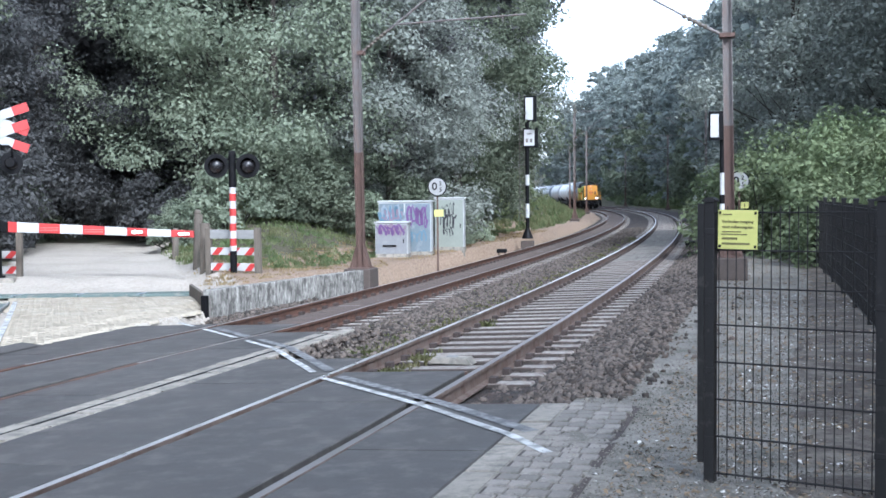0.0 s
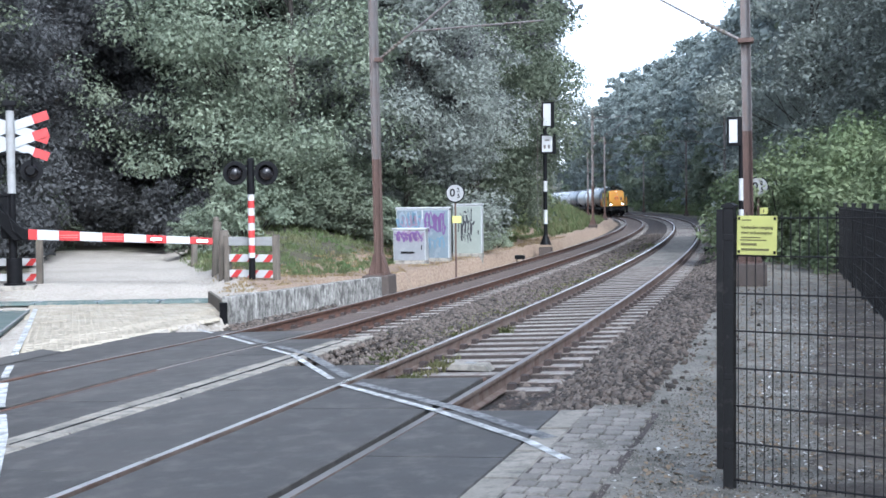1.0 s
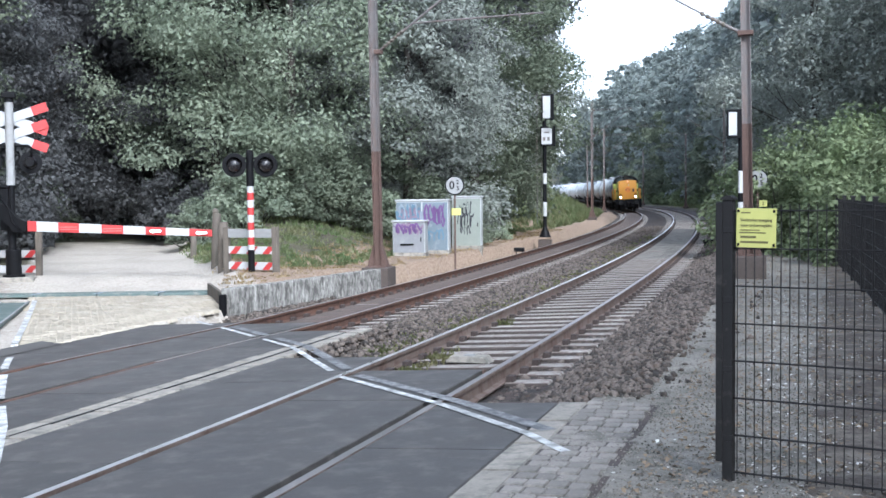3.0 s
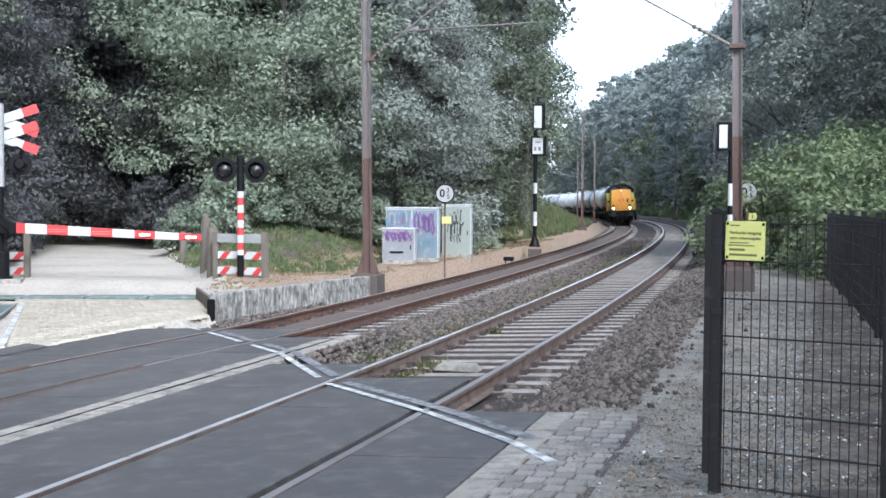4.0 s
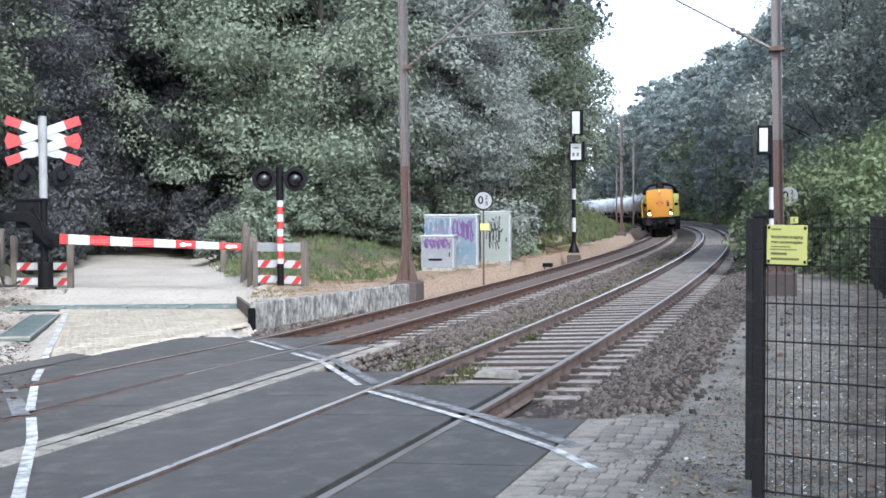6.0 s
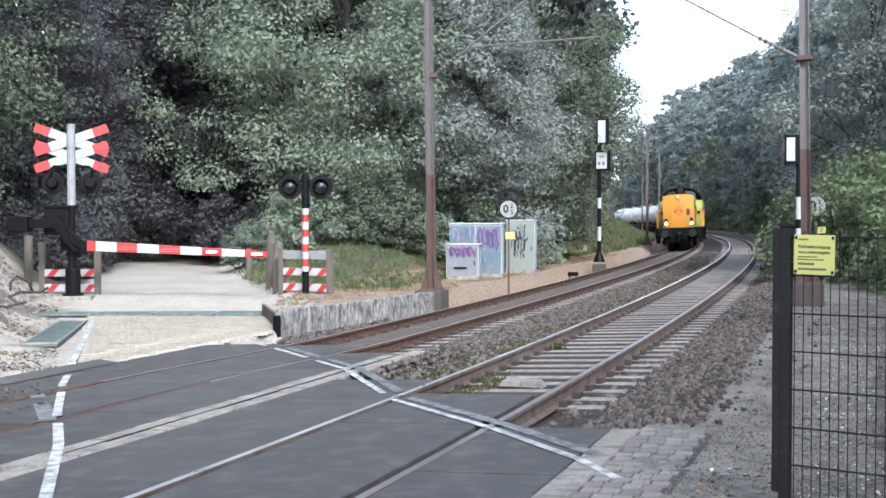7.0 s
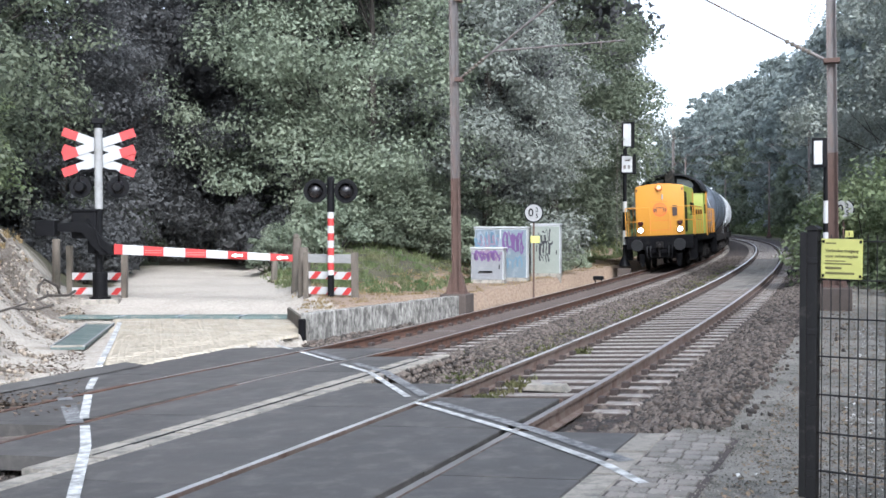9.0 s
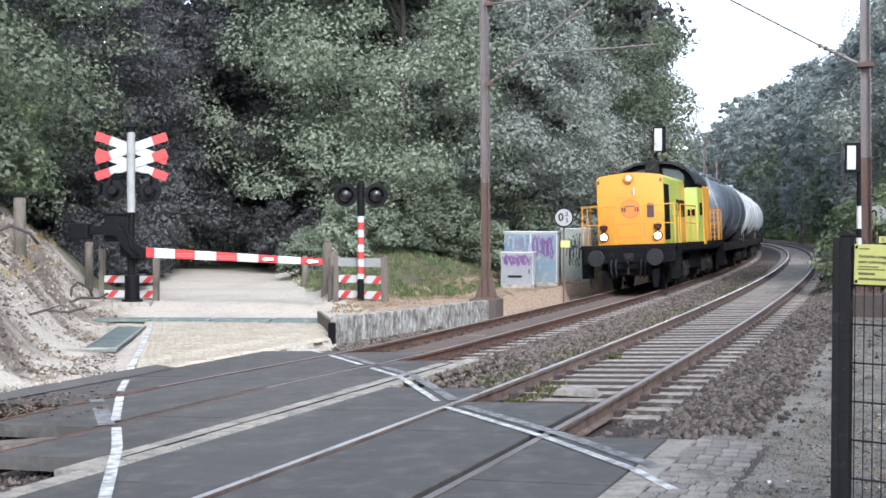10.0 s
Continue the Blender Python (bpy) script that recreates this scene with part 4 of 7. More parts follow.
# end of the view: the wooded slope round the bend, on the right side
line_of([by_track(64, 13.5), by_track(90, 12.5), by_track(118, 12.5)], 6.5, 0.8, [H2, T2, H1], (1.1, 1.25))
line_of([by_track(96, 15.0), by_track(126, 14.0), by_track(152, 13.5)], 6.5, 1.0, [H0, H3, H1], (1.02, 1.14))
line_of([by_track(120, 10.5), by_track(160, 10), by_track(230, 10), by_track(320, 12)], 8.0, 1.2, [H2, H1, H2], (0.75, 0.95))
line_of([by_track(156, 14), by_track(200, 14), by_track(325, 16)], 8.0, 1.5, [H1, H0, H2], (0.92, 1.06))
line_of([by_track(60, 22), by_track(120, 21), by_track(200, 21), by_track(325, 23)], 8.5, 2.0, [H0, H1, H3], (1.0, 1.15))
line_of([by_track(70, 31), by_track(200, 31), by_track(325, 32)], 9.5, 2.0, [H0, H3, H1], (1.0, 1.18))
# right of the path: pale kinds, chosen to carry the haze in leaf colour
for k, x, y, q in ((F3, 16.5, 38.0, 0.95), (F3, 19.0, 47.0, 1.05), (F0, 16.8, 27.5, 0.9), (F3, 13.6, 41.0, 0.80)):
    plant(k, x, y, q)
plant(B2, -13.9, 27.6, 0.75)
line_of([(17.5, 20), (24, 36), (31, 56)], 6.0, 1.2, [T2, T2, T0], (1.05, 1.2))
for x, y, k in ((10.3, 33.6, 0.92), (11.6, 31.0, 0.98), (11.0, 27.0, 0.90), (11.6, 22.5, 0.85), (13.4, 33.5, 1.02), (10.6, 19.5, 0.8), (12.6, 36.6, 0.9)):
    plant(B2, x, y, k)
# unseen trees added beside and behind the camera, their shade falls on the path
for k, x, y, q in ((T0, 11.5, 8.5, 0.75), (T1, 9.6, 0.5, 0.75), (T0, 9.0, -6.5, 0.9), (T1, 3.0, -9.0, 0.9)):
    plant(k, x, y, q)
# undergrowth
line_of([(-7.2, 35.2), (-5.2, 37.5), (-2.6, 40.4), (0.6, 44.5), (2.8, 50)], 1.8, 0.4, [B0, B3, B0], (0.55, 0.9))
line_of([(-8.6, 40), (-10.0, 47)], 2.2, 0.3, [B4], (0.7, 0.95))
line_of([(-12.3, 31.5), (-13.2, 35), (-14.6, 41), (-16.5, 50)], 2.0, 0.4, [B4, B3], (0.6, 0.95))
line_of([(-14.2, 24), (-13.2, 27.5)], 1.8, 0.4, [B3, B1], (0.5, 0.8))
line_of([by_track(46, -9.5), by_track(60, -10.0), by_track(72, -10.6)], 2.6, 0.5, [B0, B1, B3], (0.7, 1.0))
line_of([by_track(72, -11.5), by_track(100, -13.6), by_track(190, -14.5)], 4.0, 0.5, [B5], (0.7, 1.0))
line_of([by_track(46, 8.4), by_track(90, 8.2), by_track(160, 7.5), by_track(230, 7.5)], 4.0, 0.7, [B5], (0.7, 1.2))


# ---- materials of the made things ----
ORANGE = material("orange_yellow_paint", (0.56, 0.255, 0.028), 0.5, vary=0.08, grain=14, patch=1.2, dirt=(0.45, 0.21, 0.03), dirt_amount=0.12, bump=0.04)
LIME = material("lime_paint", (0.33, 0.37, 0.075), 0.5, vary=0.10, grain=14, patch=1.2, dirt=(0.33, 0.36, 0.06), dirt_amount=0.2, bump=0.04)
SOOT = material("sooty_black", (0.005, 0.005, 0.006), 0.7, spec=0.08, vary=0.35, grain=20, patch=2, dirt=(0.018, 0.017, 0.016), dirt_amount=0.3, bump=0.15)
UNDER = material("underframe_grime", (0.015, 0.014, 0.014), 0.85, spec=0.15, vary=0.4, grain=18, patch=3, dirt=(0.04, 0.034, 0.03), dirt_amount=0.4, bump=0.2)
STEEL_DARK = material("dark_worn_steel", (0.011, 0.011, 0.012), 0.6, spec=0.3, vary=0.35, grain=18, patch=3, dirt=(0.02, 0.02, 0.02), dirt_amount=0.4)
ROOF = material("dark_roof", (0.018, 0.019, 0.022), 0.6, spec=0.25, vary=0.3, grain=16, patch=2, bump=0.1)
WINDOW = material("dark_window", (0.05, 0.06, 0.065), 0.08, vary=0.1, grain=5, patch=2, bump=0)
EMBLEM = material("emblem_red_orange", (0.62, 0.16, 0.035), 0.5, vary=0.1, grain=20, patch=3, bump=0)
EMBLEM_MID = material("emblem_orange", (0.56, 0.19, 0.03), 0.5, vary=0.1, grain=20, patch=3, bump=0)
EMBLEM_DARK = material("emblem_dark", (0.06, 0.04, 0.04), 0.5, vary=0.1, grain=20, patch=3, bump=0)
TANK_DARK = material("slate_tank_paint", (0.10, 0.12, 0.15), 0.38, vary=0.18, grain=6, patch=0.7, dirt=(0.06, 0.06, 0.065), dirt_amount=0.45, bump=0.05, stretch=(1, 1, 0.5))
TANK_GREY = material("grey_tank_paint", (0.36, 0.38, 0.40), 0.40, vary=0.18, grain=6, patch=0.7, dirt=(0.15, 0.15, 0.15), dirt_amount=0.45, bump=0.05, stretch=(1, 1, 0.5))
TANK_WHITE = material("white_tank_paint", (0.50, 0.515, 0.53), 0.40, vary=0.12, grain=6, patch=0.7, dirt=(0.32, 0.31, 0.30), dirt_amount=0.35, bump=0.05, stretch=(1, 1, 0.5))
HEADLIGHT = glowing("lit_headlight", (1.0, 0.96, 0.88), 6.0)
TOPLIGHT = glowing("lit_top_lamp", (1.0, 0.55, 0.25), 0.45)
RED_GLASS = material("red_lamp_glass", (0.06, 0.01, 0.008), 0.2, vary=0.1, grain=20, patch=4, bump=0)


def ring_points(r, n=24):
    return [(r * math.cos(2 * math.pi * i / n), r * math.sin(2 * math.pi * i / n)) for i in range(n)]


def bogie(parent, y, axle, wheel_r, wheels=2):
    bm = bmesh.new()
    for x in (-1.02, 1.02):
        out = [(-axle / 2 - 0.75, 0.62), (-axle / 2 - 0.5, 0.82), (-0.6, 0.66), (0.6, 0.66), (axle / 2 + 0.5, 0.82), (axle / 2 + 0.75, 0.62),
               (axle / 2 + 0.3, 0.40), (0.5, 0.38), (-0.5, 0.38), (-axle / 2 - 0.3, 0.40)]
        prism(bm, out, 0.12, pose(x, y, 0, 0, 0, 90), 0.015)
        for k in (-1, 1):
            box(bm, (0.22, 0.30, 0.30), (x * 1.06, y + k * axle / 2, 0.48), bevel=0.03)
            for q in (-0.32, 0.32):
                cyl(bm, 0.085, 0.26, (x * 1.05, y + k * axle / 2 + q, 0.72), n=10)
            box(bm, (0.08, 0.10, 0.34), (x * 0.98, y + k * (axle / 2 + wheel_r + 0.12), 0.40), bevel=0.015)
        cyl(bm, 0.13, 0.34, (x, y - 0.25, 0.80), n=12)
        cyl(bm, 0.13, 0.34, (x, y + 0.25, 0.80), n=12)
    box(bm, (2.0, 0.5, 0.22), (0, y, 0.62), bevel=0.03)
    b = part("bogie", bm, UNDER, parent)
    for k in (-1, 1):
        bm = bmesh.new()
        for x in (-0.75, 0.75):
            cyl(bm, wheel_r, 0.13, (x, y + k * axle / 2, wheel_r), (0, 90, 0), 28, bevel=0.015)
            cyl(bm, wheel_r + 0.03, 0.03, (x * 0.915, y + k * axle / 2, wheel_r), (0, 90, 0), 28)
        cyl(bm, 0.08, 1.5, (0, y + k * axle / 2, wheel_r), (0, 90, 0), 12)
        part("wheelset", bm, UNDER, b)
    return b


def buffers(parent, y, sgn):
    for x in (-0.875, 0.875):
        bm = bmesh.new()
        cyl(bm, 0.12, 0.42, (x, y - sgn * 0.26, 1.05), (90, 0, 0), 14)
        cyl(bm, 0.17, 0.16, (x, y - sgn * 0.40, 1.05), (90, 0, 0), 14)
        cyl(bm, 0.25, 0.05, (x, y - sgn * 0.03, 1.05), (90, 0, 0), 24, bevel=0.012)
        part("buffer", bm, STEEL_DARK, parent)


def build_locomotive():
    t = thing("diesel_locomotive", "orange and lime-green diesel shunting locomotive with black underframe and lit headlights", "locomotive")
    # frame with end platforms; the nose points to +y
    bm = bmesh.new()
    box(bm, (2.60, 13.0, 0.30), (0, 0, 1.24), bevel=0.02)
    for sgn in (-1, 1):
        box(bm, (2.80, 0.10, 0.52), (0, sgn * 6.48, 1.13), bevel=0.03)
        box(bm, (1.30, 0.10, 0.24), (0, sgn * 6.44, 0.80), bevel=0.03)
        box(bm, (2.95, 0.85, 0.10), (0, sgn * 6.05, 1.385), bevel=0.01)
    for sgn in (-1, 1):
        box(bm, (0.06, 11.6, 0.24), (sgn * 1.42, 0, 1.30), bevel=0.01)
    box(bm, (2.3, 3.2, 0.55), (0, 0, 0.80), bevel=0.06)
    part("frame", bm, SOOT, t)
    for sgn in (-1, 1):
        bm = bmesh.new()
        box(bm, (1.75, 0.06, 0.16), (0, sgn * 6.30, 0.60), bevel=0.01)
        for x in (-0.76, 0.76):
            prism(bm, [(x - 0.13, 0.66), (x - 0.07, 0.14), (x + 0.07, 0.14), (x + 0.13, 0.66)], 0.05, pose(0, sgn * 6.33, 0), 0.008)
            tube(bm, [(x, sgn * 6.30, 0.60), (x, sgn * 6.05, 0.80), (x, sgn * 5.80, 0.95)], 0.035, 6)
        part("rail_guard", bm, SOOT, t)
        bm = bmesh.new()
        tube(bm, [(0.0, sgn * 6.55, 1.05), (0, sgn * 6.80, 1.03), (0, sgn * 6.86, 0.92), (0, sgn * 6.78, 0.80)], 0.045, 10)
        box(bm, (0.30, 0.10, 0.24), (0, sgn * 6.56, 1.05), bevel=0.02)
        bar(bm, (0, sgn * 6.70, 1.0), (0, sgn * 6.70, 0.55), 0.035)
        part("coupling", bm, UNDER, t)
        for x in (-0.52, -0.38, 0.38, 0.52):
            bm = bmesh.new()
            tube(bm, [(x, sgn * 6.53, 0.98), (x, sgn * 6.68, 0.86), (x, sgn * 6.70, 0.62), (x * 0.9, sgn * 6.66, 0.44)], 0.028, 8)
            part("brake_hose", bm, STEEL_DARK, t)
        buffers(t, sgn * 7.12, sgn)
        # steps at the corners
        for x in (-1.36, 1.36):
            bm = bmesh.new()
            for z in (0.45, 0.80, 1.12):
                box(bm, (0.30, 0.40, 0.035), (x, sgn * 6.05, z))
            for q in (-0.2, 0.2):
                box(bm, (0.28, 0.03, 0.95), (x, sgn * 6.05 + q, 0.90))
            part("step", bm, SOOT, t)
    # hoods: narrow, with a slightly cambered top
    camber = [(-1.015, 1.43), (1.015, 1.43), (1.015, 3.46), (0.94, 3.53), (0.5, 3.60), (0, 3.63), (-0.5, 3.60), (-0.94, 3.53), (-1.015, 3.46)]
    bm = bmesh.new()
    prism(bm, camber, 0.10, pose(0, 5.95, 0), 0.02)
    part("hood_front", bm, ORANGE, t, "plain orange nose plate", 30)
    bm = bmesh.new()
    prism(bm, camber, 4.62, pose(0, 3.58, 0), 0.02)
    front_hood = part("hood", bm, LIME, t, "lime-green hood with louvred doors", 30)
    bm = bmesh.new()
    prism(bm, camber, 4.75, pose(0, -3.65, 0), 0.02)
    rear_hood = part("hood", bm, ORANGE, t, "", 30)
    # side panels, grilles and louvres of the hoods
    for sgn in (-1, 1):
        bm = bmesh.new()
        box(bm, (0.02, 0.95, 1.70), (sgn * 1.02, 5.37, 2.40))
        for i in range(16):
            box(bm, (0.03, 0.92, 0.03), (sgn * 1.032, 5.37, 1.62 + 0.1 * i), (0, sgn * 25, 0))
        part("grille", bm, SOOT, front_hood, "black radiator grille")
        for i, y in enumerate((4.53, 3.87, 3.21, 2.55, 1.89)):
            bm = bmesh.new()
            box(bm, (0.03, 0.64, 1.85), (sgn * 1.022, y, 2.40), bevel=0.008)
            box(bm, (0.05, 0.03, 0.16), (sgn * 1.04, y - 0.25, 2.4))
            part("hood_door", bm, LIME if i < 4 else ORANGE, front_hood)
            if i in (2, 3, 4):
                for q in (-0.16, 0.16):
                    bm = bmesh.new()
                    box(bm, (0.02, 0.20, 0.55), (sgn * 1.045, y + q, 2.55))
                    part("louvre", bm, SOOT, front_hood)
        for y in (-1.75, -2.5, -3.25, -4.0, -4.75, -5.5):
            bm = bmesh.new()
            box(bm, (0.03, 0.68, 1.85), (sgn * 1.022, y, 2.40), bevel=0.008)
            part("hood_door", bm, ORANGE, rear_hood)
    # cab
    arch = [(-1.44, 1.43), (1.44, 1.43), (1.44, 3.40), (1.30, 3.70), (1.05, 3.95), (0.6, 4.12), (0, 4.18), (-0.6, 4.12), (-1.05, 3.95), (-1.30, 3.70), (-1.44, 3.40)]
    bm = bmesh.new()
    prism(bm, [(-1.44, 1.43), (1.44, 1.43), (1.44, 3.28), (-1.44, 3.28)], 2.45, None, 0.03)
    cab = part("cab", bm, LIME, t, "", 30)
    bm = bmesh.new()
    upper = [p for p in arch if p[1] > 3.0]
    upper = [(1.43, 3.28)] + upper + [(-1.43, 3.28)]
    prism(bm, [(x * 0.985, z - 0.05) for x, z in upper], 2.36, None, 0.02)
    part("upper_cab", bm, SOOT, cab)
    bm = bmesh.new()
    roof = [(-1.50, 3.40), (-1.34, 3.74), (-1.08, 4.00), (-0.62, 4.18), (0, 4.25), (0.62, 4.18), (1.08, 4.00), (1.34, 3.74), (1.50, 3.40),
            (1.42, 3.38), (1.28, 3.68), (1.03, 3.93), (0.6, 4.10), (0, 4.17), (-0.6, 4.10), (-1.03, 3.93), (-1.28, 3.68), (-1.42, 3.38)]
    prism(bm, roof[::-1], 2.85, None)
    part("cab_roof", bm, ROOF, cab, "", 40)
    for sgn in (-1, 1):
        for x in (-1, 1):
            bm = bmesh.new()
            pts = [(0.30, 3.50), (1.02, 3.50), (1.02, 3.72), (0.86, 3.88), (0.30, 3.98)]
            prism(bm, [(x * a, z) for a, z in (pts if x > 0 else pts[::-1])], 0.04, pose(0, sgn * 1.20, 0))
            part("cab_window", bm, WINDOW, cab, "dark cab window")
            bm = bmesh.new()
            box(bm, (0.03, 0.42, 0.55), (x * 1.27, sgn * 0.55, 3.55), (0, -x * 22, 0), bevel=0.01)
            part("side_window", bm, WINDOW, cab, "dark cab window")
        bm = bmesh.new()
        box(bm, (0.03, 0.72, 2.1), (sgn * 1.452, -0.55, 2.38), bevel=0.01)
        part("cab_door", bm, ORANGE, cab)
        bm = bmesh.new()
        box(bm, (0.02, 0.60, 0.42), (sgn * 1.452, 0.45, 2.55))
        part("cab_grille", bm, SOOT, cab)
        for x in (-1.24, 1.24):
            bm = bmesh.new()
            box(bm, (0.28, 0.02, 0.22), (x, sgn * 1.245, 2.42), bevel=0.006)
            part("cab_vent", bm, SOOT, cab)
    # exhaust stack in front of the cab
    bm = bmesh.new()
    box(bm, (0.42, 0.40, 0.72), (0, 1.52, 3.88), bevel=0.04)
    cyl(bm, 0.13, 0.12, (0, 1.52, 4.28), n=16)
    part("exhaust", bm, UNDER, t)
    # lamps, emblem, small plates on the nose
    for sgn, y in ((1, 6.01), (-1, -6.04)):
        for x in (-0.825, 0.825):
            bm = bmesh.new()
            cyl(bm, 0.135, 0.08, (x, y + sgn * 0.03, 1.68), (90, 0, 0), 20, bevel=0.012)
            lamp = part("headlight_housing", bm, SOOT, t)
            bm = bmesh.new()
            cyl(bm, 0.095, 0.03, (x, y + sgn * 0.075, 1.68), (90, 0, 0), 20)
            part("headlight", bm, HEADLIGHT if sgn > 0 else WINDOW, lamp, "round lit headlight")
            bm = bmesh.new()
            cyl(bm, 0.115, 0.07, (x, y + sgn * 0.03, 1.97), (90, 0, 0), 18, bevel=0.01)
            tl = part("tail_lamp", bm, SOOT, t)
            bm = bmesh.new()
            cyl(bm, 0.085, 0.03, (x, y + sgn * 0.07, 1.97), (90, 0, 0), 18)
            part("lamp_glass", bm, RED_GLASS, tl)
        bm = bmesh.new()
        cyl(bm, 0.15, 0.10, (0, y + sgn * 0.04, 3.46), (90, 0, 0), 20, bevel=0.015)
        lamp = part("top_lamp_housing", bm, EMBLEM, t)
        bm = bmesh.new()
        cyl(bm, 0.085, 0.03, (0, y + sgn * 0.09, 3.46), (90, 0, 0), 20)
        part("top_lamp", bm, TOPLIGHT if sgn > 0 else WINDOW, lamp, "round lit top lamp")
    bm = bmesh.new()
    cyl(bm, 0.30, 0.016, (0, 6.008, 2.52), (90, 0, 0), 36)
    badge = part("emblem", bm, EMBLEM, t, "round red-orange emblem")
    bm = bmesh.new()
    cyl(bm, 0.25, 0.008, (0, 6.019, 2.52), (90, 0, 0), 36)
    part("emblem_disc", bm, EMBLEM_MID, badge)
    bm = bmesh.new()
    for x, w in ((-0.235, 0.05), (-0.16, 0.04), (0.16, 0.05), (0.235, 0.05)):
        box(bm, (w, 0.008, 0.14), (x, 6.026, 2.50))
    box(bm, (0.30, 0.008, 0.03), (0, 6.026, 2.60))
    part("emblem_bar", bm, EMBLEM_DARK, badge)
    bm = bmesh.new()
    box(bm, (0.20, 0.02, 0.44), (-0.62, 6.01, 2.46))
    part("vent_plate", bm, EMBLEM_DARK, t)
    bm = bmesh.new()
    box(bm, (0.75, 0.012, 0.018), (0.03, 6.006, 2.86))
    part("seam", bm, EMBLEM, t)
    for a in ((-0.42, 1.86, 0.02, 0.42), (0.42, 1.86, 0.02, 0.42), (0, 1.66, 0.84, 0.02), (0, 2.06, 0.84, 0.02)):
        bm = bmesh.new()
        box(bm, (a[2], 0.012, a[3]), (a[0], 6.006, a[1]))
        part("hatch_seam", bm, EMBLEM, t)
    bm = bmesh.new()
    bar(bm, (-0.12, 6.03, 3.16), (-0.12, 6.03, 2.95), 0.03)
    part("horn", bm, TANK_GREY, t)
    for x in (-0.98, 0.98):
        bm = bmesh.new()
        box(bm, (0.06, 0.03, 0.10), (x * 0.97, 6.0, 3.36))
        part("lifting_eye", bm, EMBLEM_DARK, t)
    # handrails
    for sgn in (-1, 1):
        for x in (-1.40, 1.40):
            bm = bmesh.new()
            for a, b in (((x, sgn * 6.42, 1.43), (x, sgn * 6.42, 2.62)), ((x, sgn * 5.70, 1.43), (x, sgn * 5.70, 2.62)), ((x, sgn * 6.42, 2.62), (x, sgn * 5.70, 2.62)),
                         ((x, sgn * 6.42, 2.05), (x, sgn * 5.70, 2.05)), ((x, sgn * 6.42, 2.62), (x * 0.28, sgn * 6.42, 2.62)), ((x, sgn * 6.42, 2.05), (x * 0.45, sgn * 6.42, 2.05)),
                         ((x * 0.28, sgn * 6.42, 2.62), (x * 0.28, sgn * 6.42, 1.43))):
                bar(bm, a, b, 0.017)
            part("end_handrail", bm, ORANGE, t, "yellow-painted platform handrail")
    for sgn in (-1, 1):
        for y0, y1 in ((1.5, 5.2), (-5.2, -1.5)):
            bm = bmesh.new()
            n = 4
            for i in range(n):
                y = y0 + (y1 - y0) * i / (n - 1)
                bar(bm, (sgn * 1.40, y, 1.43), (sgn * 1.40, y, 2.62), 0.02)
            bar(bm, (sgn * 1.40, y0, 2.62), (sgn * 1.40, y1, 2.62), 0.02)
            bar(bm, (sgn * 1.40, y0, 2.05), (sgn * 1.40, y1, 2.05), 0.018)
            part("side_handrail", bm, ORANGE, t)
    bogie(t, 3.5, 2.3, 0.50)
    bogie(t, -3.5, 2.3, 0.50)
    return t


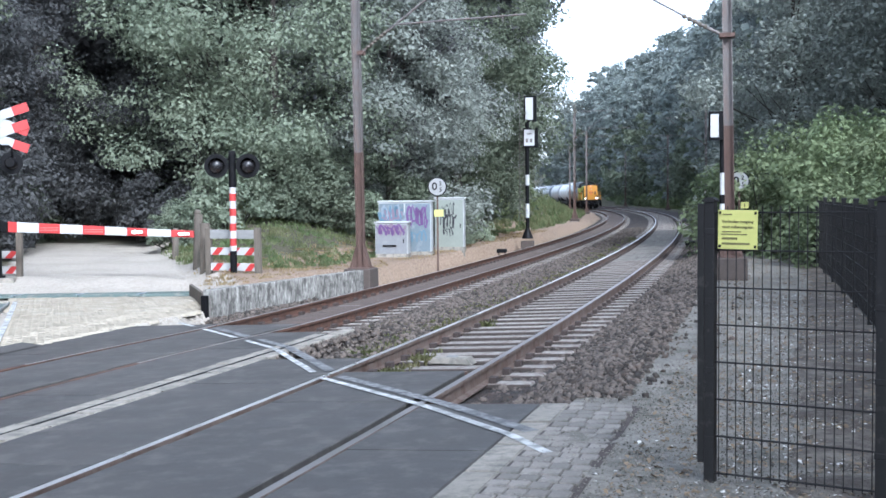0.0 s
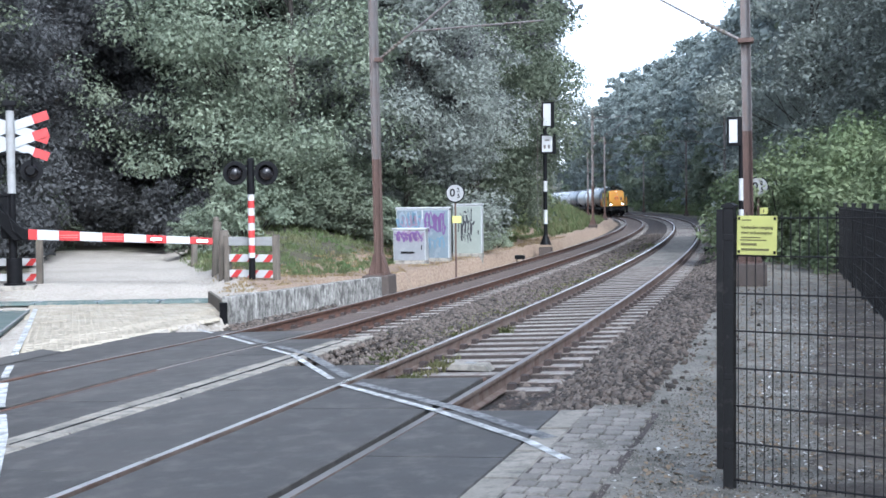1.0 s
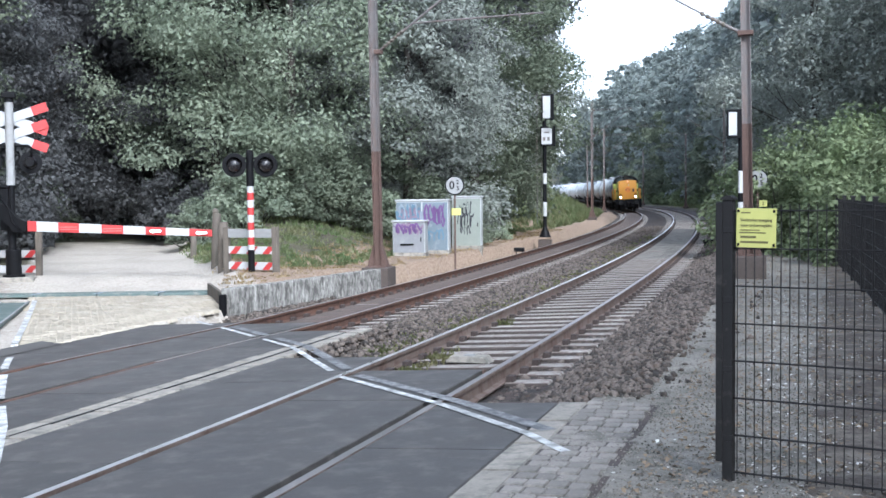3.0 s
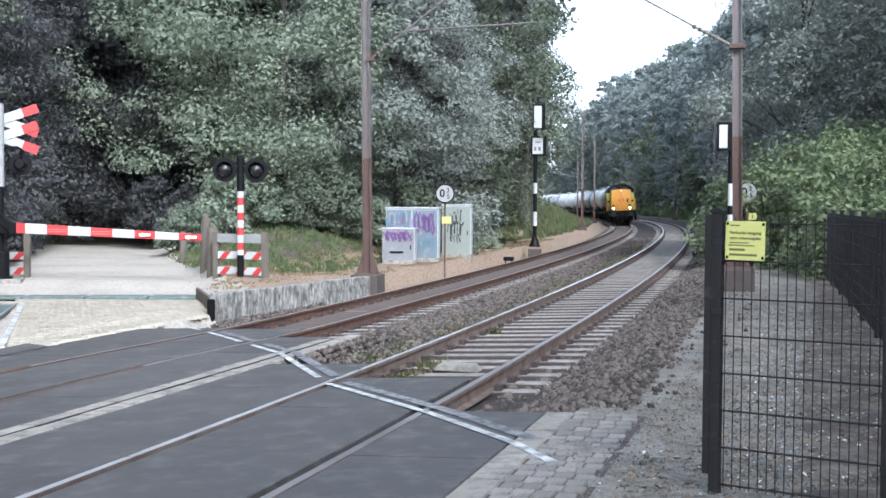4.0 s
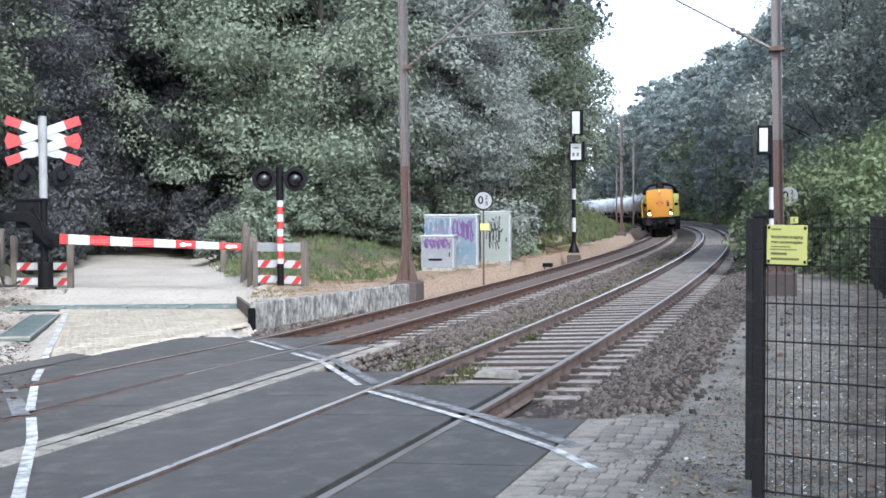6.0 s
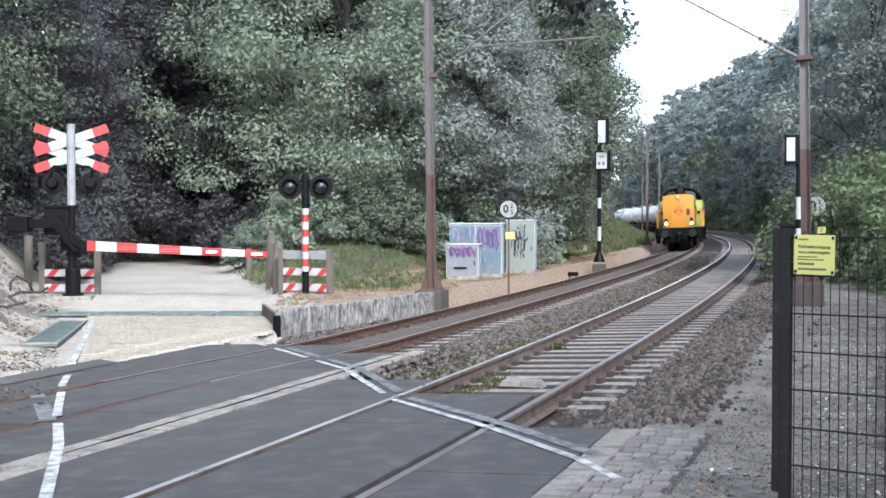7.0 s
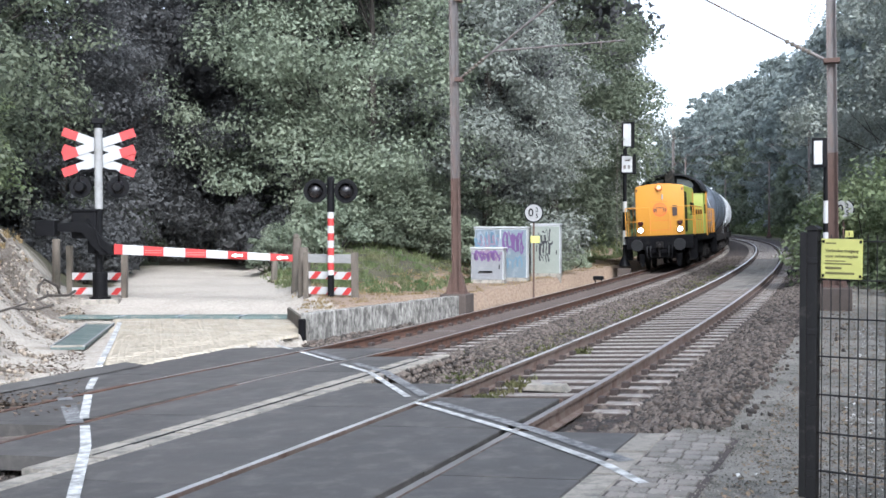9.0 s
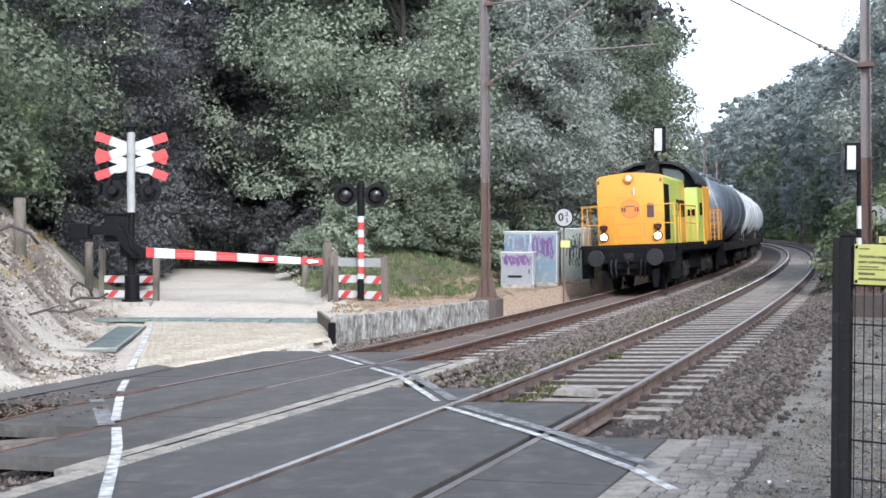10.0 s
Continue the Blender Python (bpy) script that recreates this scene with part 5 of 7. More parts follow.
def build_wagon(paint, label, half=6.6):
    t = thing("tank_wagon", label, "tank wagon", group="tank wagons of the train")
    bm = bmesh.new()
    box(bm, (2.5, 2 * half, 0.18), (0, 0, 1.14), bevel=0.01)
    for x in (-1.22, 1.22):
        box(bm, (0.12, 2 * half, 0.30), (x, 0, 1.08), bevel=0.01)
    for y in (-half, half):
        box(bm, (2.7, 0.16, 0.36), (0, y, 1.06), bevel=0.02)
    for y in (-half + 1.9, half - 1.9):
        prism(bm, [(-1.15, 1.22), (1.15, 1.22), (1.32, 2.0), (1.1, 1.72), (0.6, 1.46), (-0.6, 1.46), (-1.1, 1.72), (-1.32, 2.0)], 0.5, pose(0, y, 0))
    part("underframe", bm, UNDER, t)
    # barrel with dished ends
    R, c, L = 1.47, 2.72, half - 0.55
    prof = [(L + 0.02, 0.02), (L - 0.03, 0.55), (L - 0.13, 1.0), (L - 0.28, 1.28), (L - 0.50, 1.43), (L - 0.8, R)]
    prof = prof + [(-y, r) for y, r in prof[::-1]]
    bm = bmesh.new()
    n = 40
    rings = [[bm.verts.new((r * math.cos(2 * math.pi * k / n), y, c + r * math.sin(2 * math.pi * k / n))) for k in range(n)] for y, r in prof]
    for a, b in zip(rings, rings[1:]):
        for k in range(n):
            bm.faces.new((a[k], a[(k + 1) % n], b[(k + 1) % n], b[k]))
    bm.faces.new(rings[0])
    bm.faces.new(rings[-1][::-1])
    bmesh.ops.recalc_face_normals(bm, faces=bm.faces[:])
    tank = part("tank", bm, paint, t, "", 50)
    for y in (-L + 0.75, -2.0, 2.0, L - 0.75):
        bm = bmesh.new()
        for a, b in ((-0.06, 0.06),):
            q = [[bm.verts.new(((R + h) * math.cos(2 * math.pi * k / n), y + w, c + (R + h) * math.sin(2 * math.pi * k / n))) for k in range(n)]
                 for w, h in ((a, 0.0), (a, 0.025), (b, 0.025), (b, 0.0))]
            for p1, p2 in zip(q, q[1:]):
                for k in range(n):
                    bm.faces.new((p1[k], p1[(k + 1) % n], p2[(k + 1) % n], p2[k]))
        bmesh.ops.recalc_face_normals(bm, faces=bm.faces[:])
        part("band", bm, paint, tank)
    bm = bmesh.new()
    cyl(bm, 0.36, 0.34, (0, 0.0, c + R + 0.10), n=20, bevel=0.03)
    part("manhole", bm, paint, tank)
    bm = bmesh.new()
    box(bm, (0.75, 2 * L - 3.0, 0.04), (0, 0, c + R + 0.10))
    for y in np.linspace(-L + 1.5, L - 1.5, 6):
        box(bm, (0.70, 0.05, 0.14), (0, y, c + R + 0.03))
    part("catwalk", bm, TANK_GREY, t)
    for sgn in (-1, 1):
        bm = bmesh.new()
        for x in (-0.22, 0.22):
            tube(bm, [(sgn * 0.95 + x, half - 0.15, 1.2), (sgn * 0.95 + x, half - 0.2, 2.7), (sgn * 0.55 + x * 0.6, half - 0.6, 4.1)], 0.02, 6)
        for k in range(7):
            bar(bm, (sgn * 0.95 - 0.22, half - 0.17, 1.35 + 0.2 * k), (sgn * 0.95 + 0.22, half - 0.17, 1.35 + 0.2 * k), 0.014, 6)
        part("ladder", bm, TANK_GREY, t)
        buffers(t, sgn * (half + 0.62), sgn)
    bogie(t, half - 2.0, 1.8, 0.46)
    bogie(t, -half + 2.0, 1.8, 0.46)
    return t


locomotive = build_locomotive()
slate_wagon = build_wagon(TANK_DARK, "slate-blue bogie tank wagon with grey bands")
white_wagon = build_wagon(TANK_WHITE, "whitish bogie tank wagon with grey bands")
grey_wagon = build_wagon(TANK_GREY, "grey bogie tank wagon with grey bands")
WAGON_STEP = 14.44
TRAIN = [(locomotive, 6.0)]
TRAIN += [(w, 6.0 + 7.12 + 7.22 + WAGON_STEP * i) for i, w in enumerate(
    [slate_wagon, white_wagon, grey_wagon, copy_thing(slate_wagon, Matrix()), copy_thing(grey_wagon, Matrix()), copy_thing(white_wagon, Matrix()),
     copy_thing(white_wagon, Matrix()), copy_thing(grey_wagon, Matrix()), copy_thing(white_wagon, Matrix()), copy_thing(white_wagon, Matrix()), copy_thing(grey_wagon, Matrix())])]
SPEED, NOSE_AT_END = 14.4, 31.5


def train_pose(t, behind):
    s = NOSE_AT_END + SPEED * (10.0 - t) + behind
    p = on_track(s, -GAP, 0.0)
    return pose(p.x, p.y, p.z, 0, math.degrees(math.atan(CANT)), heading(s) + 180)


# ---- materials of the lineside things ----
WHITE = material("white_paint", (0.44, 0.44, 0.435), 0.5, vary=0.08, grain=20, patch=2, dirt=(0.45, 0.44, 0.42), dirt_amount=0.15, bump=0.05)
POST_WHITE = material("chalky_white_paint", (0.27, 0.27, 0.265), 0.55, vary=0.15, grain=20, patch=2, dirt=(0.20, 0.195, 0.18), dirt_amount=0.3, bump=0.05)
BOARD_WHITE = material("sign_board_white", (0.36, 0.365, 0.37), 0.5, vary=0.08, grain=20, patch=2, bump=0.03)
RED = material("signal_red_paint", (0.40, 0.034, 0.032), 0.5, vary=0.12, grain=20, patch=2, bump=0.05)
BLACK = material("black_paint", (0.006, 0.006, 0.007), 0.55, spec=0.12, vary=0.25, grain=20, patch=3, dirt=(0.014, 0.013, 0.012), dirt_amount=0.2, bump=0.08)
POST_WOOD = material("weathered_wood", (0.125, 0.105, 0.085), 0.9, vary=0.35, grain=18, patch=3, dirt=(0.06, 0.06, 0.045), dirt_amount=0.4, bump=0.5, bump_dist=0.006, stretch=(1, 1, 0.2))
PLANK = material("grey_plank", (0.24, 0.24, 0.235), 0.85, vary=0.25, grain=18, patch=3, bump=0.3, stretch=(0.2, 1, 1))
MAST_RUST = material("rusted_mast_steel", (0.108, 0.066, 0.052), 0.82, metal=0.1, vary=0.35, grain=22, patch=1.5, dirt=(0.085, 0.055, 0.045), dirt_amount=0.45, bump=0.25, stretch=(1, 1, 0.3))
MAST_GREY = material("galvanised_mast_steel", (0.150, 0.136, 0.130), 0.6, metal=0.3, vary=0.22, grain=22, patch=1.5, dirt=(0.16, 0.11, 0.09), dirt_amount=0.4, bump=0.15, stretch=(1, 1, 0.3))
# bright light on the side faces put into a shell paler than the doors
CAB_SHELL = material("pale_lit_cabinet_shell", (0.40, 0.41, 0.41), 0.6, vary=0.1, grain=12, patch=1.5, dirt=(0.30, 0.30, 0.29), dirt_amount=0.25, bump=0.06)
# cabinet paints and sprays below are darkened for the trees' shade
CAB_BLUE = material("blue_grey_cabinet", (0.140, 0.175, 0.200), 0.6, vary=0.12, grain=12, patch=1.5, dirt=(0.26, 0.28, 0.29), dirt_amount=0.3, bump=0.06)
CAB_GREY = material("light_grey_cabinet", (0.205, 0.210, 0.220), 0.6, vary=0.12, grain=12, patch=1.5, dirt=(0.25, 0.25, 0.25), dirt_amount=0.3, bump=0.06)
CAB_CREAM = material("cream_cabinet", (0.215, 0.235, 0.205), 0.6, vary=0.1, grain=12, patch=1.5, dirt=(0.25, 0.27, 0.235), dirt_amount=0.25, bump=0.06)
SPRAY = {k: material(k + "_spray_paint", c, 0.6, vary=0.15, grain=20, patch=3, bump=0) for k, c in
         (("purple", (0.115, 0.055, 0.16)), ("pink", (0.20, 0.145, 0.195)), ("blue", (0.105, 0.18, 0.24)), ("black", (0.02, 0.02, 0.026)), ("pale", (0.24, 0.28, 0.32)))}
FENCE = material("anthracite_fence_steel", (0.014, 0.013, 0.013), 0.6, spec=0.25, metal=0.0, vary=0.2, grain=30, patch=3, dirt=(0.06, 0.055, 0.05), dirt_amount=0.2, bump=0.05)
SIGN_YELLOW = material("yellow_sign_plate", (0.52, 0.51, 0.15), 0.5, vary=0.06, grain=20, patch=6, bump=0.02)
INK = material("dark_print", (0.14, 0.125, 0.045), 0.6, vary=0.1, grain=20, patch=6, bump=0)
REFLECTOR = material("pale_red_reflector", (0.62, 0.16, 0.14), 0.4, vary=0.1, grain=30, patch=4, bump=0)
LENS = material("dark_lens_glass", (0.012, 0.011, 0.012), 0.22, vary=0.1, grain=20, patch=4, bump=0)
PLINTH = material("grimy_concrete", (0.078, 0.062, 0.054), 0.9, vary=0.3, grain=30, patch=2, dirt=(0.07, 0.055, 0.045), dirt_amount=0.5, bump=0.4)
LAMP_RED = glowing("lit_boom_lamp", (1.0, 0.85, 0.80), 1.6)
BLOCK_BROWN = material("brown_stained_concrete", (0.155, 0.132, 0.108), 0.9, vary=0.3, grain=30, patch=3, dirt=(0.07, 0.055, 0.045), dirt_amount=0.5, bump=0.4)
LITTER_LEAF = material("fallen_leaves", (0.19, 0.14, 0.09), 0.9, vary=0.3, grain=20, patch=6, island=0.5, bump=0)
DEAD_LEAF = material("dead_leaf", (0.105, 0.075, 0.052), 0.9, vary=0.3, grain=20, patch=6, island=0.6, bump=0)
LITTER_PALE = material("pale_litter", (0.60, 0.58, 0.54), 0.8, vary=0.2, grain=20, patch=6, island=0.3, bump=0)


def place(x, y, dz=0.0):
    u = float(su_of([x], [y])[1][0])
    if -6.3 < u < 2.2:
        return Vector((x, y, CANT * u - 0.02 + dz))
    return Vector((x, y, land_z(x, y) + dz))


def text_part(name, words, size, m, mat, parent):
    cu = bpy.data.curves.new(name, "FONT")
    cu.body, cu.size, cu.align_x, cu.align_y, cu.extrude = words, size, "CENTER", "CENTER", 0.001
    cu.offset = size * 0.018
    tmp = new(name, cu)
    me = bpy.data.meshes.new_from_object(tmp.evaluated_get(bpy.context.evaluated_depsgraph_get()))
    bpy.data.objects.remove(tmp)
    me.materials.clear()
    me.materials.append(mat)
    ob = new(name, me)
    ob.parent = parent
    ob.matrix_basis = m
    return ob


FACE = pose(0, 0, 0, 90, 0, 0)    # text in the xz plane, read from -y


def signal_lamp(parent, x, z, y=0.0, r=0.26, face=-1):
    """Round black target board with a hooded lamp."""
    bm = bmesh.new()
    cyl(bm, r, 0.03, (x, y, z), (90, 0, 0), 32, bevel=0.008)
    b = part("target_board", bm, BLACK, parent)
    bm = bmesh.new()
    cyl(bm, 0.13, 0.22, (x, y - face * 0.12, z), (90, 0, 0), 20, r2=0.10, bevel=0.01)
    part("lamp_body", bm, BLACK, b)
    bm = bmesh.new()
    n = 14
    for r1, y0, y1 in ((0.175, 0.0, 0.20),):
        ring0 = [bm.verts.new((x + r1 * math.cos(a), y + face * y0, z + r1 * math.sin(a))) for a in np.linspace(-0.2, math.pi + 0.2, n)]
        ring1 = [bm.verts.new((x + r1 * math.cos(a), y + face * y1 * (0.45 + 0.55 * max(0, math.sin(a))), z + r1 * math.sin(a))) for a in np.linspace(-0.2, math.pi + 0.2, n)]
        for k in range(n - 1):
            bm.faces.new((ring0[k], ring0[k + 1], ring1[k + 1], ring1[k]))
    bmesh.ops.solidify(bm, geom=bm.faces[:], thickness=0.008)
    part("lamp_hood", bm, BLACK, b)
    bm = bmesh.new()
    bmesh.ops.create_uvsphere(bm, u_segments=20, v_segments=12, radius=0.165, matrix=pose(x, y + face * 0.03, z) @ Matrix.Diagonal((1, 0.9, 1, 1)))
    part("lens", bm, LENS, b, "dark domed lens", 60)


# ---- barrier with the crossing sign ----
def build_cross_post():
    p = place(-9.43, 26.42, 0.02)
    t = thing("level_crossing_post", "black and white post with a double red-white cross and dark lamps", "crossing sign", pose(p.x, p.y, p.z, 0, 0, 12))
    bm = bmesh.new()
    box(bm, (0.85, 0.70, 0.12), (0.05, 0, 0.0), bevel=0.02)
    part("foot", bm, CONCRETE, t)
    bm = bmesh.new()
    cyl(bm, 0.17, 0.62, (0.02, 0, 0.36), n=20, bevel=0.02)
    cyl(bm, 0.24, 0.05, (0.02, 0, 0.08), n=20)
    cyl(bm, 0.085, 2.1, (0, 0, 1.10), n=18)
    part("lower_post", bm, BLACK, t)
    bm = bmesh.new()
    cyl(bm, 0.092, 1.95, (0, 0, 3.09), n=20)
    for z in (2.62, 3.05, 3.48, 3.86):
        cyl(bm, 0.099, 0.03, (0, 0, z), n=20)
    part("upper_post", bm, POST_WHITE, t, "grey-white painted upper post")
    bm = bmesh.new()
    box(bm, (0.30, 0.24, 0.13), (0, 0, 4.12), bevel=0.02)
    cyl(bm, 0.10, 0.10, (0, 0, 4.01), n=14)
    part("bell", bm, BLACK, t)
    # two crosses, each of two boards, red at the ends
    for zc, y in ((3.60, 0.10), (3.22, 0.10)):
        for tilt, dy in ((19.5, 0.0), (-19.5, -0.022)):
            bm = bmesh.new()
            L, w = 1.70, 0.205
            m = pose(0, y + dy, zc, 0, tilt, 0)
            prism(bm, [(-L * 0.30, -w / 2), (L * 0.30, -w / 2), (L * 0.30, w / 2), (-L * 0.30, w / 2)], 0.018, m)
            b = part("cross_board", bm, BOARD_WHITE, t)
            for sgn in (-1, 1):
                bm = bmesh.new()
                e = [(sgn * L * 0.30, -w / 2), (sgn * L * 0.5, -w / 2), (sgn * L * 0.5, w / 2), (sgn * L * 0.30, w / 2)]
                prism(bm, e if sgn > 0 else e[::-1], 0.020, m)
                part("red_end", bm, RED, b, "red board end")
    bm = bmesh.new()
    tube(bm, [(-0.45, 0.05, 2.62), (-0.45, 0.05, 2.95), (-0.38, 0.05, 3.0), (0.38, 0.05, 3.0), (0.45, 0.05, 2.95), (0.45, 0.05, 2.62)], 0.025, 8)
    part("lamp_bracket", bm, BLACK, t)
    for x in (-0.42, 0.42):
        signal_lamp(t, x, 2.62, 0.12, 0.25, 1)
    return t


def build_barrier():
    p = place(-9.43, 26.42, 0.02)
    t = thing("half_barrier", "lowered red and white barrier boom with a black counterweight drive", "barrier", pose(p.x, p.y, p.z))
    bm = bmesh.new()
    box(bm, (0.58, 0.42, 0.62), (-0.30, 0.05, 1.75), bevel=0.03)
    box(bm, (0.64, 0.48, 0.06), (-0.30, 0.05, 2.08), bevel=0.015)
    box(bm, (0.20, 0.20, 0.5), (-0.15, 0.05, 1.35), bevel=0.02)
    part("drive_box", bm, BLACK, t)
    bm = bmesh.new()
    prism(bm, [(-0.95, 1.60), (-0.95, 1.78), (-0.25, 1.84), (0.02, 1.62), (0.22, 1.36), (0.42, 1.30), (0.42, 1.08), (0.14, 1.06), (-0.06, 1.28), (-0.28, 1.60)], 0.10, pose(0, -0.24, 0), 0.02)
    part("lever_arm", bm, BLACK, t)
    bm = bmesh.new()
    box(bm, (0.46, 0.36, 0.36), (-1.10, -0.24, 1.68), bevel=0.03)
    part("counterweight", bm, BLACK, t)
    bm = bmesh.new()
    tube(bm, [(-0.15, -0.31, 1.9), (0.05, -0.33, 1.6), (0.12, -0.33, 1.3), (0.30, -0.32, 1.12)], 0.02, 8)
    part("cable", bm, BLACK, t)
    # boom: tapered, banded white and red, sagging a little to the tip
    x, end = 0.44, 4.52
    bands = [(0.44, 0.64, RED), (0.64, 1.12, WHITE), (1.12, 1.58, RED), (1.58, 2.08, WHITE), (2.08, 2.56, RED), (2.56, 3.05, WHITE), (3.05, 3.50, RED), (3.50, 4.02, WHITE), (4.02, 4.52, RED)]
    boom = None
    for a, b, mat in bands:
        bm = bmesh.new()

        def zc(q):
            return 1.20 - 0.048 * (q - x)

        def hh(q):
            return 0.115 - 0.010 * (q - x)

        prism(bm, [(a, zc(a) - hh(a)), (b, zc(b) - hh(b)), (b, zc(b) + hh(b)), (a, zc(a) + hh(a))], 0.07, pose(0, -0.24, 0), 0.008)
        if boom is None:
            boom = part("boom", bm, mat, t, "red and white banded boom")
        else:
            part("boom_band", bm, mat, boom)
    for a, b in ((1.12, 1.58), (2.08, 2.56)):
        bm = bmesh.new()
        box(bm, (b - a - 0.06, 0.012, 0.02), ((a + b) / 2, -0.283, zc((a + b) / 2) + 0.015))
        box(bm, (b - a - 0.06, 0.012, 0.02), ((a + b) / 2, -0.283, zc((a + b) / 2) - 0.035))
        part("reflector", bm, REFLECTOR, boom)
    for q in (3.28, 4.30):
        bm = bmesh.new()
        box(bm, (0.34, 0.03, 0.10), (q, -0.285, zc(q)), bevel=0.012)
        b = part("boom_lamp", bm, RED, boom, "red boom lamp with a pale lens")
        bm = bmesh.new()
        cyl(bm, 0.038, 0.02, (q - 0.05, -0.305, zc(q)), (90, 0, 0), 16)
        box(bm, (0.24, 0.012, 0.045), (q, -0.303, zc(q)), bevel=0.005)
        part("lens", bm, LAMP_RED, b)
    bm = bmesh.new()
    bar(bm, (3.28, -0.24, zc(3.28)), (3.28, -0.24, zc(3.28) + 0.26), 0.02)
    part("boom_light", bm, BLACK, boom)
    return t


def build_lamp_post():
    p = place(-4.03, 26.09)
    t = thing("crossing_light", "slim red and white banded post with two dark warning lamps", "signal light", pose(p.x, p.y, p.z, 0, 0, 8))
    bm = bmesh.new()
    cyl(bm, 0.075, 0.55, (0, 0, 0.22), n=18)
    part("base", bm, BLACK, t)
    z0, dz = 0.44, 0.165
    for i in range(9):
        bm = bmesh.new()
        cyl(bm, 0.073, dz, (0, 0, z0 + dz * (i + 0.5)), n=20)
        part("band", bm, RED if i % 2 else WHITE, t)
    bm = bmesh.new()
    cyl(bm, 0.082, 0.74, (0, 0, 2.27), n=18)
    box(bm, (0.14, 0.12, 0.08), (0, 0, 2.66), bevel=0.01)
    bar(bm, (-0.36, 0.03, 2.52), (0.36, 0.03, 2.52), 0.025)
    part("head", bm, BLACK, t)
    for x in (-0.34, 0.34):
        signal_lamp(t, x, 2.37, -0.05, 0.265, -1)
    return t


def build_hazard_board(x0, y0, x1, y1, h, planks, label):
    a, b = place(x0, y0), place(x1, y1)
    yaw = math.degrees(math.atan2(y1 - y0, x1 - x0))
    w = math.hypot(x1 - x0, y1 - y0)
    t = thing("hazard_barrier", label, "barrier", pose((x0 + x1) / 2, (y0 + y1) / 2, min(a.z, b.z), 0, 0, yaw), group="hazard panels beside the lane")
    for x in (-w / 2, w / 2):
        bm = bmesh.new()
        box(bm, (0.13, 0.13, h + 0.3), (x, 0, h / 2 - 0.15), (0, random.uniform(-1, 1), 0), bevel=0.012)
        part("post", bm, POST_WOOD, t)
    if planks:
        bm = bmesh.new()
        box(bm, (w, 0.04, 0.20), (0, -0.03, h - 0.14), bevel=0.008)
        part("plank", bm, PLANK, t, "bare grey plank")
    for z in (0.50, 0.15):
        bm = bmesh.new()
        box(bm, (w - 0.14, 0.035, 0.17), (0, -0.03, z), bevel=0.006)
        b = part("board", bm, WHITE, t, "white board with red slanting stripes")
        n = 3
        for i in range(n):
            bm = bmesh.new()
            c = -w / 2 + w * (i + 0.6) / n
            prism(bm, [(c - 0.15, z - 0.083), (c + 0.02, z - 0.083), (c + 0.17, z + 0.083), (c, z + 0.083)], 0.042, pose(0, -0.03, 0))
            part("stripe", bm, RED, b)
    return t


build_cross_post()
build_barrier()
build_lamp_post()
build_hazard_board(-4.66, 26.62, -3.49, 26.10, 1.02, True, "low wooden panel with red-white striped boards on the dry verge")
build_hazard_board(-10.45, 27.30, -9.10, 27.20, 1.22, False, "low wooden panel with striped boards behind the barrier post")


def wood_post(x, y, h, r, label, knob=False):
    p = place(x, y)
    bm = bmesh.new()
    cyl(bm, r, h + 0.3, (0, 0, h / 2 - 0.15), (random.uniform(-2, 2), random.uniform(-2, 2), 0), 12, r2=r * 0.94, bevel=0.02)
    if knob:
        bmesh.ops.create_icosphere(bm, subdivisions=2, radius=r * 0.75, matrix=pose(0, 0, h + r * 0.3))
    ob = part("wooden_post", bm, POST_WOOD, None, "", 40)
    ob.matrix_basis = pose(p.x, p.y, p.z)
    return tagged(ob, label, "post")


wood_post(-4.83, 27.07, 1.10, 0.12, "thick weathered wooden post at the lane's edge")
wood_post(-5.17, 28.03, 1.25, 0.11, "weathered wooden post with a rounded top", True)
wood_post(-6.55, 32.2, 0.85, 0.09, "dark wooden post beside the path")
wood_post(-10.7, 23.4, 1.20, 0.13, "leaning weathered wooden post on the sandy bank")
wood_post(-10.9, 27.6, 1.15, 0.10, "brown wooden post behind the barrier")


# ---- low concrete wall beside the far track ----
def build_wall():
    a, b = Vector((-3.74, 21.17)), Vector((-1.26, 26.32))
    t = thing("low_retaining_wall", "low stained concrete retaining wall along the track", "wall", pose(a.x, a.y, -0.27), kind="structure")
    d = b - a
    yaw = math.degrees(math.atan2(d.y, d.x))
    n = 3
    for i in range(n):
        c = d * ((i + 0.5) / n)
        bm = bmesh.new()
        box(bm, (d.length / n - 0.012, 0.22, 0.75), (c.x, c.y, 0.02 + random.uniform(-0.008, 0.008)), (0, 0, yaw), bevel=0.015)
        part("wall_block", bm, WALL_CONCRETE, t)
    bm = bmesh.new()
    box(bm, (0.10, 0.12, 0.46), (-0.05, -0.05, 0.06), (0, 0, yaw), bevel=0.02)
    part("end_post", bm, BLACK, t, "dark steel end post")
    e = Vector((-4.62, 24.2)) - a
    for i in range(3):
        q = e * ((i + 0.5) / 3)
        bm = bmesh.new()
        box(bm, (e.length / 3 - 0.01, 0.07, 0.44), (q.x, q.y, 0.06), (0, 0, math.degrees(math.atan2(e.y, e.x))), bevel=0.015)
        part("side_block", bm, POST_WOOD, t, "dark timber edging")


build_wall()


